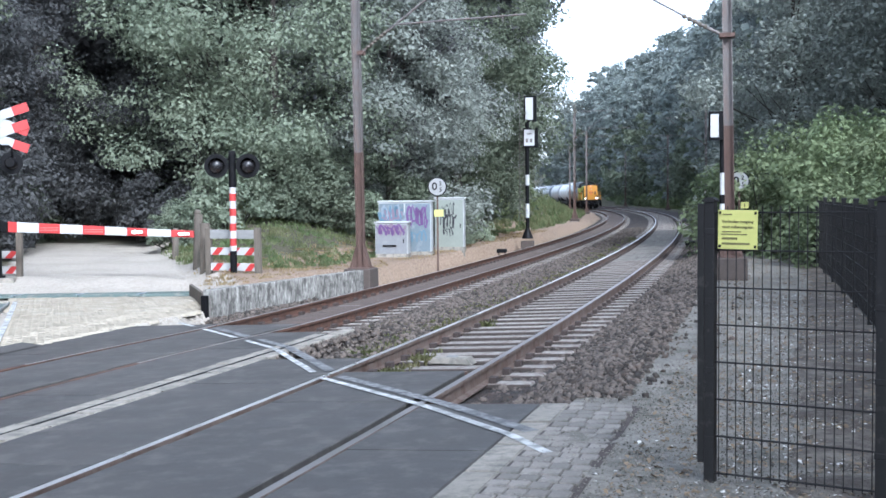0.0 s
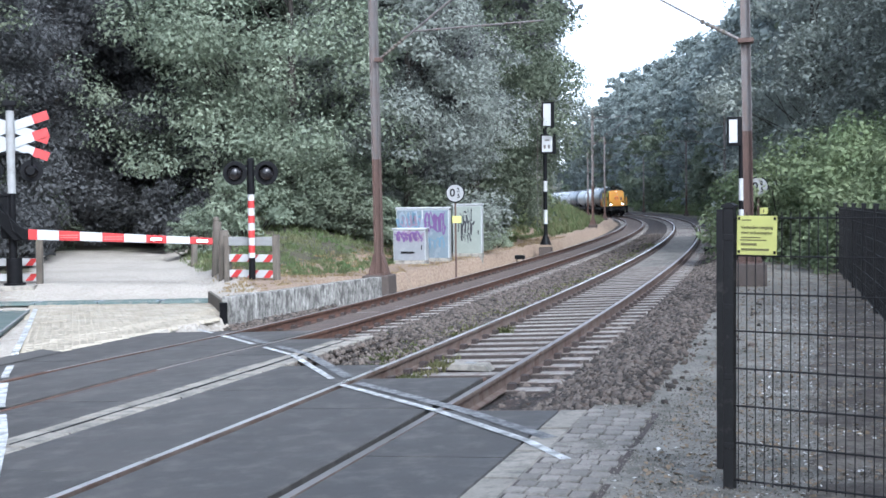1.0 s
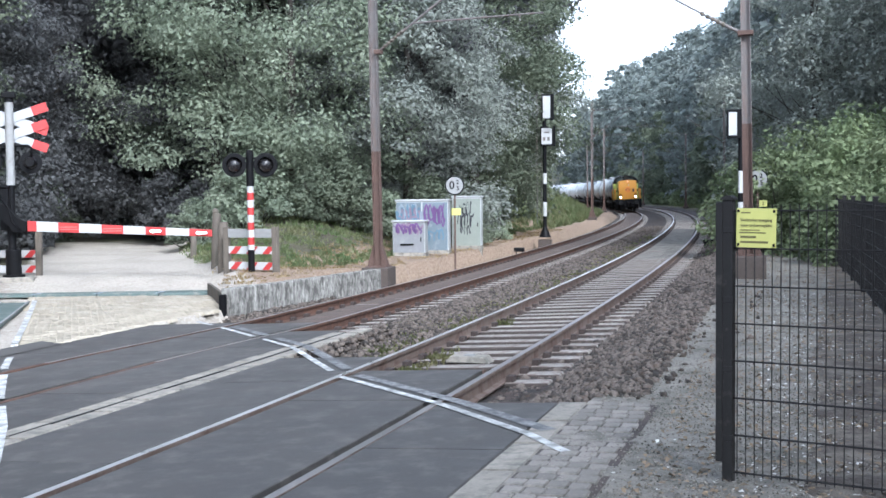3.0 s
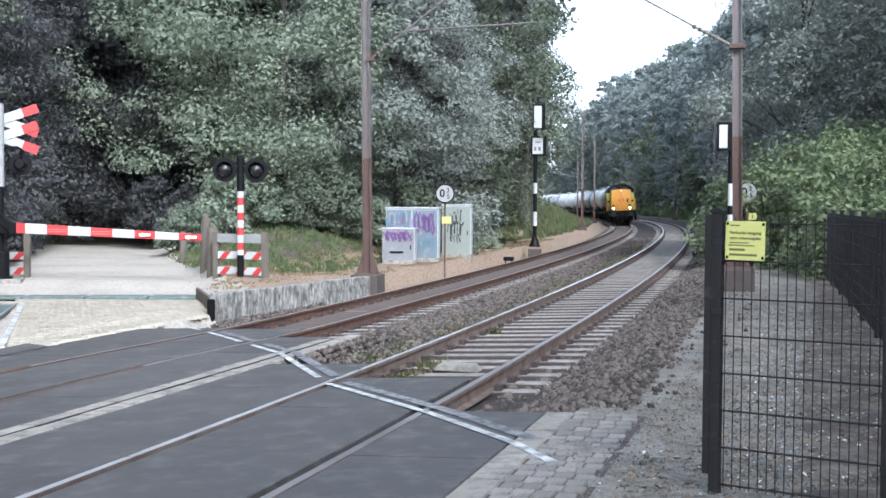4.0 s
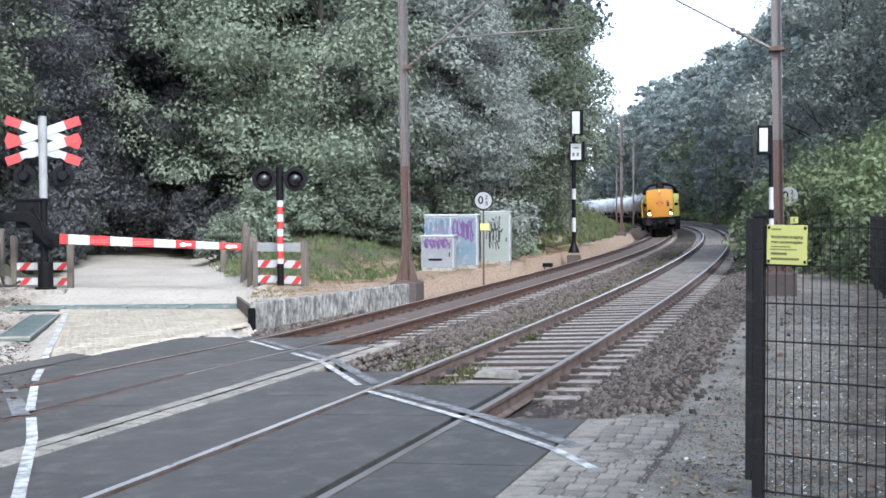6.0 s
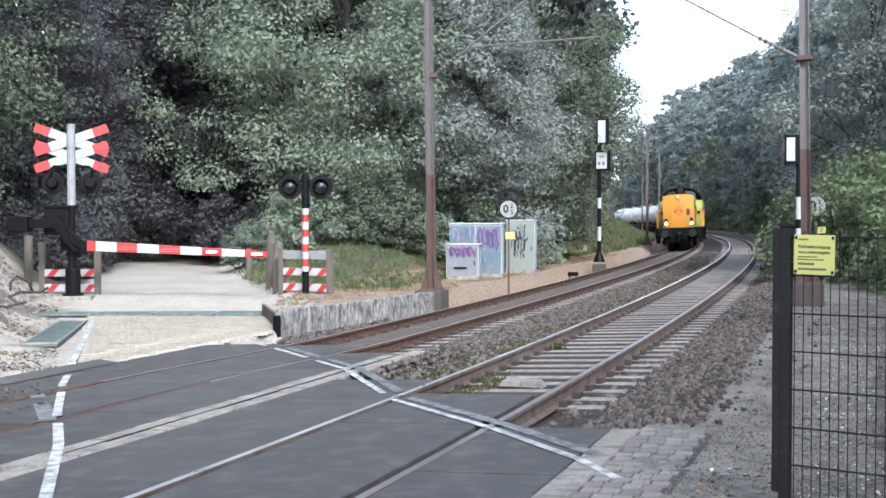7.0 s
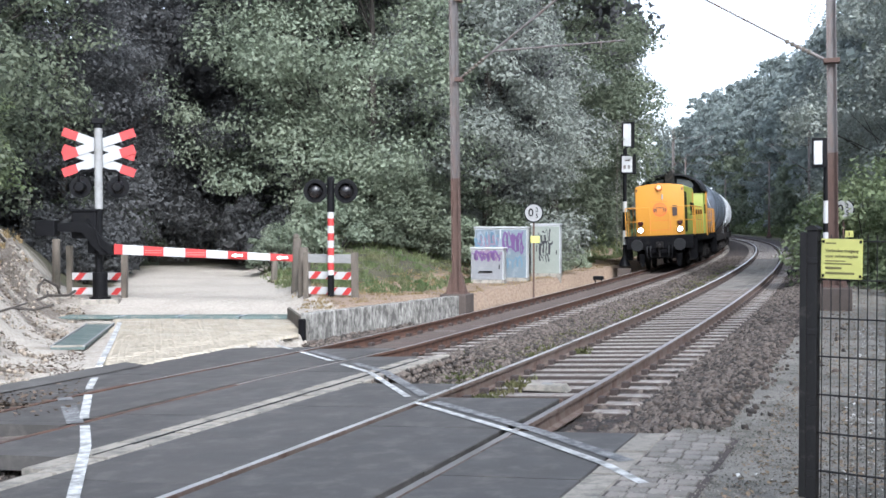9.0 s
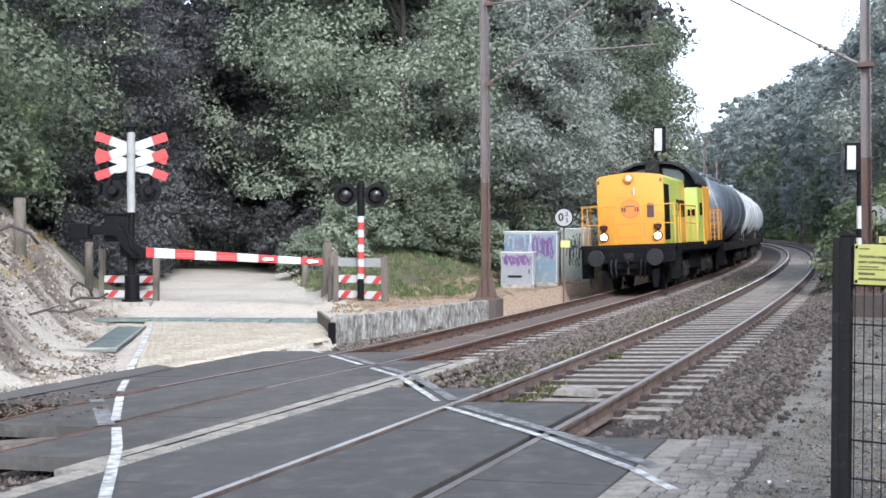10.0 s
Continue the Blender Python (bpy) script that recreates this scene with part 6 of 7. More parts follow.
# ---- green steel channel across the lane, loose steel grate ----
def build_channel():
    p = place(-6.8, 24.3, 0.04)
    t = thing("drain_channel", "green-grey steel drain cover across the lane", "drain", pose(p.x, p.y, p.z, 0, 0, 5), kind="structure")
    n = 4
    L = 5.0
    for i in range(n):
        bm = bmesh.new()
        x = -L / 2 + L * (i + 0.5) / n - 0.1
        box(bm, (L / n - 0.02, 0.62, 0.05), (x, 0, random.uniform(-0.004, 0.006)), bevel=0.01)
        for k in range(7):
            box(bm, (L / n - 0.12, 0.03, 0.012), (x, -0.24 + 0.08 * k, 0.03))
        c = part("cover", bm, GREEN_STRIP, t)
        if i:
            bm = bmesh.new()
            prism(bm, [(x - L / n / 2 - 0.10, -0.28), (x - L / n / 2 - 0.04, -0.28), (x - L / n / 2 + 0.12, 0.28), (x - L / n / 2 + 0.06, 0.28)], 0.006, pose(0, 0, 0.032, -90, 0, 0))
            part("paint_mark", bm, SPRAY["pale"], c, "pale diagonal paint mark")
    p = place(-7.42, 20.1, 0.05)
    t = thing("steel_grate", "dark steel plate lying beside the lane's white edge", "grate", pose(p.x, p.y, p.z, 0, 0, 13))
    bm = bmesh.new()
    box(bm, (0.52, 4.3, 0.05), (0, 0, 0), bevel=0.01)
    part("plate", bm, GREEN_STRIP, t)
    for x in (-0.25, 0.25):
        bm = bmesh.new()
        box(bm, (0.03, 4.3, 0.03), (x, 0, 0.035), bevel=0.004)
        part("side_lip", bm, PLANK, t)
    for y in (-2.14, 2.14):
        bm = bmesh.new()
        box(bm, (0.47, 0.03, 0.03), (0, y, 0.035), bevel=0.004)
        part("end_lip", bm, CONCRETE, t, "pale worn end edge")


build_channel()


# ---- overhead line masts ----
def build_mast(s, u, side, height=8.8, xy=None, rust_to=3.1, label="", arms=True, lean=0.0, up=0.0, raised=0.0):
    if xy is None:
        q = on_track(s, u)
        xy = (q.x, q.y)
    p = place(*xy)
    yaw = heading(s)
    t = thing("overhead_line_mast", label, "mast", pose(p.x, p.y, p.z, 0, lean, yaw), group="overhead line masts")
    bm = bmesh.new()
    box(bm, (0.66, 0.66, 0.80 + up), (0, 0, -0.19 + up / 2), bevel=0.03)
    part("plinth", bm, PLINTH, t, "grimy brown concrete plinth")
    w, d, f, web = 0.17, 0.17, 0.016, 0.012
    for z0, z1, mat, nm in ((0.20, rust_to, MAST_RUST, "lower_mast"), (rust_to, height, MAST_GREY, "upper_mast")):
        bm = bmesh.new()
        box(bm, (f, d, z1 - z0), (-w / 2, 0, (z0 + z1) / 2))
        box(bm, (f, d, z1 - z0), (w / 2, 0, (z0 + z1) / 2))
        box(bm, (w - f, web, z1 - z0), (0, 0, (z0 + z1) / 2))
        part(nm, bm, mat, t)
    bm = bmesh.new()
    box(bm, (0.50, 0.50, 0.03), (0, 0, 0.22 + up))
    for x in (-1, 1):
        prism(bm, [(x * 0.10, 0.23 + up), (x * 0.25, 0.23 + up), (x * 0.23, 0.30 + up), (x * 0.105, 0.72 + up)][::x], 0.20)
    part("base_plate", bm, MAST_RUST, t)
    for x in (-0.18, 0.18):
        for y in (-0.18, 0.18):
            bm = bmesh.new()
            cyl(bm, 0.022, 0.07, (x, y, 0.26 + up), n=6)
            part("bolt", bm, MAST_RUST, t)
    if arms:
        bm = bmesh.new()
        thin = 1.0 if s < 40 else 0.6
        bar(bm, (side * 0.1, 0, 5.45 + raised), (side * 2.9, 0, 7.45 + raised), 0.028 * thin)
        bar(bm, (side * 0.1, 0, 7.35 + raised), (side * 2.9, 0, 7.45 + raised), 0.024 * thin)
        part("cantilever", bm, MAST_GREY, t)
        bm = bmesh.new()
        bar(bm, (side * 1.0, 0.0, 6.08 + raised), (side * 4.1, 0, 6.14 + raised), 0.022 * thin)
        bar(bm, (side * 3.55, 0.0, 6.13 + raised), (side * 3.55, 0, 5.98 + raised), 0.015)
        part("steady_arm", bm, MAST_GREY, t)
        for z, q in ((5.45 + raised, 0.12), (7.35 + raised, 0.12)):
            bm = bmesh.new()
            box(bm, (0.16, 0.24, 0.10), (side * q, 0, z), bevel=0.01)
            part("bracket", bm, MAST_RUST, t)
        bm = bmesh.new()
        for a, b, n in (((side * 0.25, 0, 5.56 + raised), (side * 0.75, 0, 5.92 + raised), 6),):
            for i in range(n):
                q = Vector(a).lerp(Vector(b), (i + 0.5) / n)
                bmesh.ops.create_uvsphere(bm, u_segments=10, v_segments=6, radius=0.055, matrix=Matrix.Translation(q) @ Matrix.Diagonal((1, 1, 0.7, 1)))
        part("insulator", bm, POST_WOOD, t)
    return t


MAST_L = "rust-brown steel overhead line mast on a concrete plinth"
build_mast(22.5, -5.9, 1, xy=(-1.30, 28.12), label=MAST_L, lean=-0.7, up=0.13)
build_mast(84.0, -6.7, 1, label=MAST_L, raised=0.8)
build_mast(122.0, -6.8, 1, label=MAST_L, raised=0.8)
build_mast(160.0, -8.0, 1, label=MAST_L, raised=0.8)
build_mast(19.7, 2.9, -1, xy=(6.23, 23.07), label="rust-brown steel overhead line mast beside the footpath", lean=-0.95, arms=False, rust_to=3.1, up=0.30)
build_mast(84.5, 2.9, -1, label="far steel overhead line mast beside the near track")
build_mast(137.0, 2.9, -1, label="far steel overhead line mast beside the near track")
build_mast(190.0, 2.9, -1, label="far steel overhead line mast beside the near track")


def build_right_cantilever():
    m = next(o for o in scene.objects if o.name.startswith("overhead_line_mast") and abs(o.location.x - 6.23) < 0.01)
    bm = bmesh.new()
    bar(bm, (-0.1, 0, 4.88), (-0.75, 0, 5.25), 0.035)
    bar(bm, (-0.75, 0, 5.25), (-2.9, 0, 6.55), 0.020)
    part("cantilever", bm, MAST_GREY, m)
    bm = bmesh.new()
    for i in range(5):
        bmesh.ops.create_uvsphere(bm, u_segments=10, v_segments=6, radius=0.05, matrix=pose(-0.42 - 0.10 * i, 0, 5.06 + 0.057 * i))
    part("insulator", bm, POST_WOOD, m)
    bm = bmesh.new()
    box(bm, (0.30, 0.30, 0.09), (0, 0, 4.86), bevel=0.01)
    part("bracket", bm, MAST_RUST, m)


build_right_cantilever()


def build_wire(name, points, r, label):
    cu = bpy.data.curves.new(name, "CURVE")
    cu.dimensions, cu.bevel_depth, cu.bevel_resolution = "3D", r, 1
    sp = cu.splines.new("POLY")
    sp.points.add(len(points) - 1)
    for q, p in zip(sp.points, points):
        q.co = (*p, 1)
    cu.materials.append(BLACK)
    return tagged(new(name, cu), label, "wire")


for u in (-GAP, 0.0):
    pts = []
    for s in np.arange(-30, 230, 4.0):
        span = (s % 48) / 48
        pts.append(on_track(s, u + 0.2 * math.cos(2 * math.pi * span), 5.75 - CANT * u))
    if u < 0:
        build_wire("contact_wire", [p for p in pts if p.y > 75], 0.008, "thin contact wire over the track")


# ---- signals ----
def build_signal(x, y, boards, pole, yaw, label, height, bands, offset=0.05, rungs=-0.26):
    p = place(x, y)
    t = thing("railway_signal", label, "signal", pose(p.x, p.y, p.z, 0, 0, yaw))
    bm = bmesh.new()
    box(bm, (0.55, 0.55, 0.45), (0, 0, -0.10), bevel=0.03)
    part("foot", bm, PLINTH, t)
    bm = bmesh.new()
    cyl(bm, 0.26, 0.45, (0, 0, 0.45), n=14, r2=0.08)
    part("base", bm, BLACK, t)
    z = 0.65
    for z1, mat in bands:
        bm = bmesh.new()
        cyl(bm, pole, z1 - z, (0, 0, (z + z1) / 2), n=14)
        part("post_section", bm, mat, t)
        z = z1
    bm = bmesh.new()
    for q in (-0.16, 0.16):
        bar(bm, (rungs + q * 0.6, 0.12, 0.8), (rungs + q * 0.6, 0.12, height + 0.1), 0.014, 6)
    k = 1.0
    while k < height:
        bar(bm, (rungs - 0.11, 0.12, k), (rungs + 0.11, 0.12, k), 0.011, 6)
        k += 0.30
    part("ladder", bm, MAST_GREY, t)
    for z0, z1, w, marks in boards:
        bm = bmesh.new()
        box(bm, (w + 0.20, 0.10, z1 - z0 + 0.16), (offset + 0.05, -0.08, (z0 + z1) / 2), bevel=0.015)
        b = part("head", bm, BLACK, t)
        bm = bmesh.new()
        box(bm, (w, 0.02, z1 - z0), (offset, -0.145, (z0 + z1) / 2), bevel=0.006)
        part("plate", bm, WHITE, b, "white plate")
        for mz, mw, mh, mx in marks:
            bm = bmesh.new()
            box(bm, (mw, 0.006, mh), (offset + mx, -0.158, mz))
            part("mark", bm, MAST_GREY, b)
    return t


build_signal(4.80, 50.2, [(5.28, 6.22, 0.32, []), (4.18, 4.86, 0.44, [(4.68, 0.2, 0.05, 0.0), (4.40, 0.10, 0.16, -0.1), (4.40, 0.10, 0.16, 0.08)])], 0.085, -10,
             "tall railway signal with white plates on a black and white post", 6.3,
             [(1.12, BLACK), (1.72, WHITE), (2.5, BLACK), (2.95, WHITE), (6.25, BLACK)], offset=0.10, rungs=-0.24)
build_signal(8.44, 32.15, [(3.32, 3.95, 0.22, [])], 0.07, -14, "railway signal with a white plate beside the footpath", 3.95,
             [(1.1, BLACK), (1.5, WHITE), (1.75, BLACK), (2.35, WHITE), (3.9, BLACK)], offset=-0.21, rungs=0.06)


def build_km_sign(x, y, h, yaw, label):
    p = place(x, y)
    t = thing("distance_sign", label, "sign", pose(p.x, p.y, p.z, 0, 0, yaw))
    bm = bmesh.new()
    bar(bm, (0, 0, -0.3), (0, 0, h), 0.028, 10)
    part("pole", bm, MAST_RUST, t)
    bm = bmesh.new()
    cyl(bm, 0.285, 0.02, (0, -0.04, h), (90, 0, 0), 40, bevel=0.004)
    disc = part("disc", bm, BLACK, t)
    bm = bmesh.new()
    cyl(bm, 0.25, 0.012, (0, -0.052, h), (90, 0, 0), 40)
    part("disc_face", bm, POST_WHITE, disc, "white round face")
    text_part("digit", "0", 0.32, pose(-0.08, -0.062, h, 90, 0, 0), BLACK, disc)
    text_part("digit", "2", 0.17, pose(0.09, -0.062, h + 0.09, 90, 0, 0), BLACK, disc)
    text_part("digit", "5", 0.17, pose(0.10, -0.062, h - 0.09, 90, 0, 0), BLACK, disc)
    return t


k1 = build_km_sign(0.66, 34.74, 2.33, -6, "round white distance sign with black digits on a rusty pole")
bm = bmesh.new()
box(bm, (0.27, 0.015, 0.20), (0.04, -0.035, 1.55), bevel=0.004)
part("tag", bm, SIGN_YELLOW, k1, "small yellow plate")
build_km_sign(8.95, 32.3, 2.12, -16, "round white distance sign beside the footpath")


# ---- relay cabinets with graffiti ----
def scrawl(parent, rng, x0, x1, z0, z1, y, mat, loops, width):
    """A sprayed squiggle: a flat ribbon on the cabinet's face."""
    n = 70
    t = np.linspace(0, 1, n)
    ph = rng.uniform(0, 6.28, 4)
    x = x0 + (x1 - x0) * (0.06 + 0.88 * t) + (x1 - x0) * 0.07 * np.sin(2 * math.pi * loops * t + ph[0])
    z = (z0 + z1) / 2 + (z1 - z0) * (0.30 * np.sin(2 * math.pi * loops * t + ph[1]) + 0.14 * np.sin(2 * math.pi * loops * 2.3 * t + ph[2]))
    bm = bmesh.new()
    prev = None
    for i in range(n):
        dx, dz = x[min(i + 1, n - 1)] - x[max(i - 1, 0)], z[min(i + 1, n - 1)] - z[max(i - 1, 0)]
        k = math.hypot(dx, dz) or 1
        w = width * (0.75 + 0.35 * math.sin(9 * t[i] + ph[3]))
        a = bm.verts.new((x[i] - dz / k * w / 2, y, z[i] + dx / k * w / 2))
        b = bm.verts.new((x[i] + dz / k * w / 2, y, z[i] - dx / k * w / 2))
        if prev:
            bm.faces.new((prev[0], prev[1], b, a))
        prev = (a, b)
    part("graffiti", bm, SPRAY[mat], parent, "sprayed graffiti squiggle")


def build_cabinet(x, y, w, d, h, paint, yaw, label, doors, marks, seed, foot=0.12, shell=None):
    p = place(x, y)
    t = thing("relay_cabinet", label, "cabinet", pose(p.x, p.y, p.z - 0.05, 0, 0, yaw), group="lineside cabinets")
    bm = bmesh.new()
    box(bm, (w + 0.04, d + 0.04, foot + 0.3), (0, 0, foot / 2 - 0.1), bevel=0.015)
    part("foot", bm, CONCRETE, t)
    bm = bmesh.new()
    box(bm, (w, d, h - foot), (0, 0, foot + (h - foot) / 2), bevel=0.012)
    body = part("body", bm, shell or paint, t)
    bm = bmesh.new()
    box(bm, (w + 0.07, d + 0.08, 0.055), (0, 0, h + 0.02), bevel=0.015)
    part("lid", bm, shell or CAB_GREY, t)
    rng = np.random.default_rng(seed)
    for i in range(doors):
        dw = w / doors
        bm = bmesh.new()
        box(bm, (dw - 0.05, 0.025, h - foot - 0.10), (-w / 2 + dw * (i + 0.5), -d / 2 - 0.010, foot + (h - foot) / 2), bevel=0.008)
        door = part("door", bm, paint, t)
        bm = bmesh.new()
        box(bm, (0.03, 0.03, 0.14), (-w / 2 + dw * (i + (0.88 if i % 2 == 0 else 0.12)), -d / 2 - 0.035, foot + (h - foot) * 0.45), bevel=0.006)
        part("handle", bm, BLACK, door)
    yy = -d / 2 - 0.027
    for k, (x0, x1, z0, z1, mat, loops, width) in enumerate(marks):
        scrawl(body, rng, x0 * w / 2, x1 * w / 2, z0 * h, z1 * h, yy - 0.002 * k, mat, loops, width)
    return t


small = build_cabinet(-0.70, 36.55, 1.02, 0.50, 1.12, CAB_GREY, -10, "small grey lineside cabinet with purple graffiti", 1,
                      [(-0.95, 0.95, 0.62, 0.98, "pink", 4.0, 0.09), (-0.95, 0.9, 0.62, 0.98, "purple", 4.5, 0.06), (-0.9, 0.8, 0.66, 0.96, "purple", 6.5, 0.04)], 3, shell=CAB_SHELL)
bm = bmesh.new()
box(bm, (0.42, 0.05, 0.05), (-0.05, -0.29, 0.42), bevel=0.01)
part("hasp", bm, BLACK, small)
build_cabinet(-0.30, 38.1, 1.70, 0.62, 1.76, CAB_BLUE, -8, "tall blue-grey lineside cabinet covered in graffiti", 2,
              [(-0.98, 0.0, 0.62, 0.97, "pale", 3.5, 0.16), (-0.98, -0.05, 0.6, 0.96, "blue", 4.0, 0.10), (-0.9, 0.0, 0.62, 0.9, "pink", 5.0, 0.05), (0.05, 0.95, 0.55, 0.97, "purple", 4.5, 0.08),
               (0.05, 0.95, 0.5, 0.9, "purple", 3.0, 0.06), (0.1, 0.9, 0.25, 0.5, "blue", 4.0, 0.05)], 4, shell=CAB_SHELL)
build_cabinet(1.23, 41.4, 1.02, 0.62, 1.86, CAB_CREAM, -8, "tall cream lineside cabinet with black graffiti", 1,
              [(-0.5, 0.45, 0.62, 0.95, "black", 3.0, 0.035), (-0.6, 0.5, 0.42, 0.75, "black", 4.5, 0.05), (-0.5, 0.3, 0.28, 0.5, "black", 3.5, 0.03)], 9, shell=CAB_SHELL)


# ---- small lineside boxes ----
def build_point_box(x, y, label):
    q = on_track(*[float(v[0]) for v in su_of([x], [y])], -0.2)
    t = thing("lineside_box", label, "track box", pose(q.x, q.y, q.z, 0, 0, -15))
    bm = bmesh.new()
    box(bm, (0.34, 0.26, 0.14), (0, 0, 0.26), bevel=0.02)
    part("box", bm, BLACK, t)
    for a in (-0.11, 0.11):
        bm = bmesh.new()
        bar(bm, (a, 0, -0.15), (a, 0, 0.2), 0.02, 8)
        part("leg", bm, BLACK, t)


build_point_box(3.06, 41.6, "small black track box on two legs")
build_point_box(9.45, 40.2, "small black track box on two legs beside the near track")
tb = on_track(8.85, 0.02, -0.16)
t = thing("track_magnet", "pale flat train-control box between the rails", "track box", pose(tb.x, tb.y, tb.z, 0, 0, heading(8.85)))
bm = bmesh.new()
prism(bm, [(-0.26, 0), (0.26, 0), (0.20, 0.075), (-0.20, 0.075)], 0.26, None, 0.012)
part("housing", bm, CONCRETE, t)
bm = bmesh.new()
box(bm, (0.12, 0.10, 0.012), (0, 0, 0.078))
part("label_plate", bm, PLANK, t)


# ---- mesh fence and gate ----
def mesh_panel(t, w, h0, h1, inset=0.05, step=0.05, rod=0.0032, gap=0.2):
    n = int((w - 2 * inset) / step)
    if w < 1.5:
        bm = bmesh.new()
        bar(bm, (0, 0, h0 - 0.02), (0, 0, h1 + 0.025), rod, 6)
        first = part("rod", bm, FENCE, t)
        first.location.x = inset
        for i in range(1, n + 1):
            o = new("rod", first.data)
            o.parent, o.location.x = t, inset + (w - 2 * inset) * i / n
    bm = bmesh.new()
    for i in range(n + 1):
        if w < 1.5:
            break
        x = inset + (w - 2 * inset) * i / n
        bar(bm, (x, 0, h0 - 0.02), (x, 0, h1 + 0.025), rod, 5)
    if w < 1.5:
        bm.free()
    else:
        rods = part("mesh_infill", bm, FENCE, t)
        rods["kind"] = "stuff"
    k = h0
    while k <= h1 + 0.01:
        bm = bmesh.new()
        for y in (-0.008, 0.008):
            bar(bm, (inset * 0.4, y, k), (w - inset * 0.4, y, k), 0.0042, 5)
        part("cross_rod", bm, FENCE, t)
        k += gap


def fence_post(t, x, h, size=0.07):
    bm = bmesh.new()
    box(bm, (size, size, h + 0.4), (x, 0, h / 2 - 0.2), bevel=0.006)
    q = part("post", bm, FENCE, t)
    bm = bmesh.new()
    prism(bm, [(-size * 0.62, 0), (size * 0.62, 0), (size * 0.62, 0.012), (0.012, 0.028), (-0.012, 0.028), (-size * 0.62, 0.012)], size * 1.24, pose(x, 0, h))
    part("post_cap", bm, FENCE, q)
    for z in (0.25, 0.65, 1.05, 1.45):
        bm = bmesh.new()
        box(bm, (size * 1.12, size * 0.4, 0.035), (x, -size * 0.35, z), bevel=0.004)
        part("clamp", bm, FENCE, q)


a, b = Vector((1.700, 6.73)), Vector((2.500, 6.215))
d = (b - a)
yaw = math.degrees(math.atan2(d.y, d.x))
for i in range(3):
    c = a + d * i
    g = thing("fence_section", "dark steel mesh fence section standing on the gravel path", "fence", pose(c.x, c.y, 0.085, 0, 0, yaw), group="mesh fence by the path")
    fence_post(g, 0.0, 1.62, 0.062)
    mesh_panel(g, d.length, 0.05, 1.57, gap=0.2155)
    if i == 0:
        bm = bmesh.new()
        box(bm, (0.04, 0.04, 1.50), (-0.046, -0.02, 0.86), bevel=0.005)
        part("gate_stile", bm, FENCE, g)
s = 4.0
while s < 52:
    p, q = on_track(s, 4.75), on_track(s + 2.5, 4.75)
    g = thing("fence_section", "dark steel mesh fence section running along the path", "fence", pose(p.x, p.y, 0.06, 0, 0, math.degrees(math.atan2(q.y - p.y, q.x - p.x))), group="mesh fence by the path")
    fence_post(g, 0.0, 1.60, 0.07)
    mesh_panel(g, 2.5, 0.10, 1.52, rod=0.004 if s < 25 else 0.006)
    s += 2.5


def build_yellow_sign():
    m = pose(a.x, a.y, 0.085, 0, 0, yaw)
    c = m @ Vector((0.168, -0.03, 1.462))
    t = thing("warning_sign", "yellow warning plate with dark lettering on the mesh fence", "sign", pose(c.x, c.y, c.z, 0, 0.8, yaw))
    bm = bmesh.new()
    box(bm, (0.228, 0.004, 0.222), (0, 0, 0), bevel=0.0015)
    part("plate", bm, SIGN_YELLOW, t)
    text_part("wording", "Verboden toegang", 0.0245, pose(0, -0.004, 0.045, 90, 0, 0), INK, t)
    text_part("wording", "voor onbevoegden", 0.0235, pose(0, -0.004, 0.015, 90, 0, 0), INK, t)
    for z, w, h, x in ((0.086, 0.055, 0.007, -0.06), (-0.012, 0.11, 0.006, -0.035), (-0.027, 0.15, 0.006, -0.02), (-0.051, 0.09, 0.013, -0.045), (-0.080, 0.16, 0.012, -0.01)):
        bm = bmesh.new()
        box(bm, (w, 0.002, h), (x, -0.0035, z))
        part("text_bar", bm, INK, t)
    for x in (-0.102, 0.102):
        for z in (-0.095, 0.095):
            bm = bmesh.new()
            box(bm, (0.012, 0.008, 0.016), (x, -0.003, z))
            part("clip", bm, BLACK, t)
    c = m @ Vector((0.205, -0.02, 1.60))
    t = thing("small_tag", "small yellow tag on top of the fence", "tag", pose(c.x, c.y, c.z, 0, 0, yaw))
    bm = bmesh.new()
    box(bm, (0.045, 0.004, 0.036), (0, 0, 0), bevel=0.001)
    part("tag_plate", bm, SIGN_YELLOW, t)
    bm = bmesh.new()
    box(bm, (0.006, 0.002, 0.02), (0, -0.0035, 0))
    part("mark", bm, INK, t)


build_yellow_sign()


# ---- concrete pavers beside the deck ----
def build_pavers():
    t = thing("paved_strip", "worn grey brick pavers beside the crossing deck", "pavement", on_and(2.4), kind="structure")
    inv = t.matrix_basis.inverted()
    me = None
    for r in range(19):
        s = 5.08 - 0.165 * r
        wide = 4
        for c in range(wide):
            if me is None:
                bm = bmesh.new()
                box(bm, (0.118, 0.157, 0.08), (0, 0, 0), bevel=0.010)
                me = bpy.data.meshes.new("paver")
                bm.to_mesh(me)
                bm.free()
                me.materials.append(PAVER)
            u = 2.085 + 0.124 * c + (0.022 if r % 2 else 0)
            p = on_track(s, u, 0.0)
            ob = new("paver", me)
            ob.parent, ob.matrix_parent_inverse = t, inv
            ob.matrix_basis = pose(p.x, p.y, 0.085 - 0.037 + 0.004 * math.sin(3 * s) + random.uniform(-0.004, 0.004) + 0.012, random.uniform(-1.2, 1.2), random.uniform(-1.2, 1.2), heading(s) + random.uniform(-1.5, 1.5))


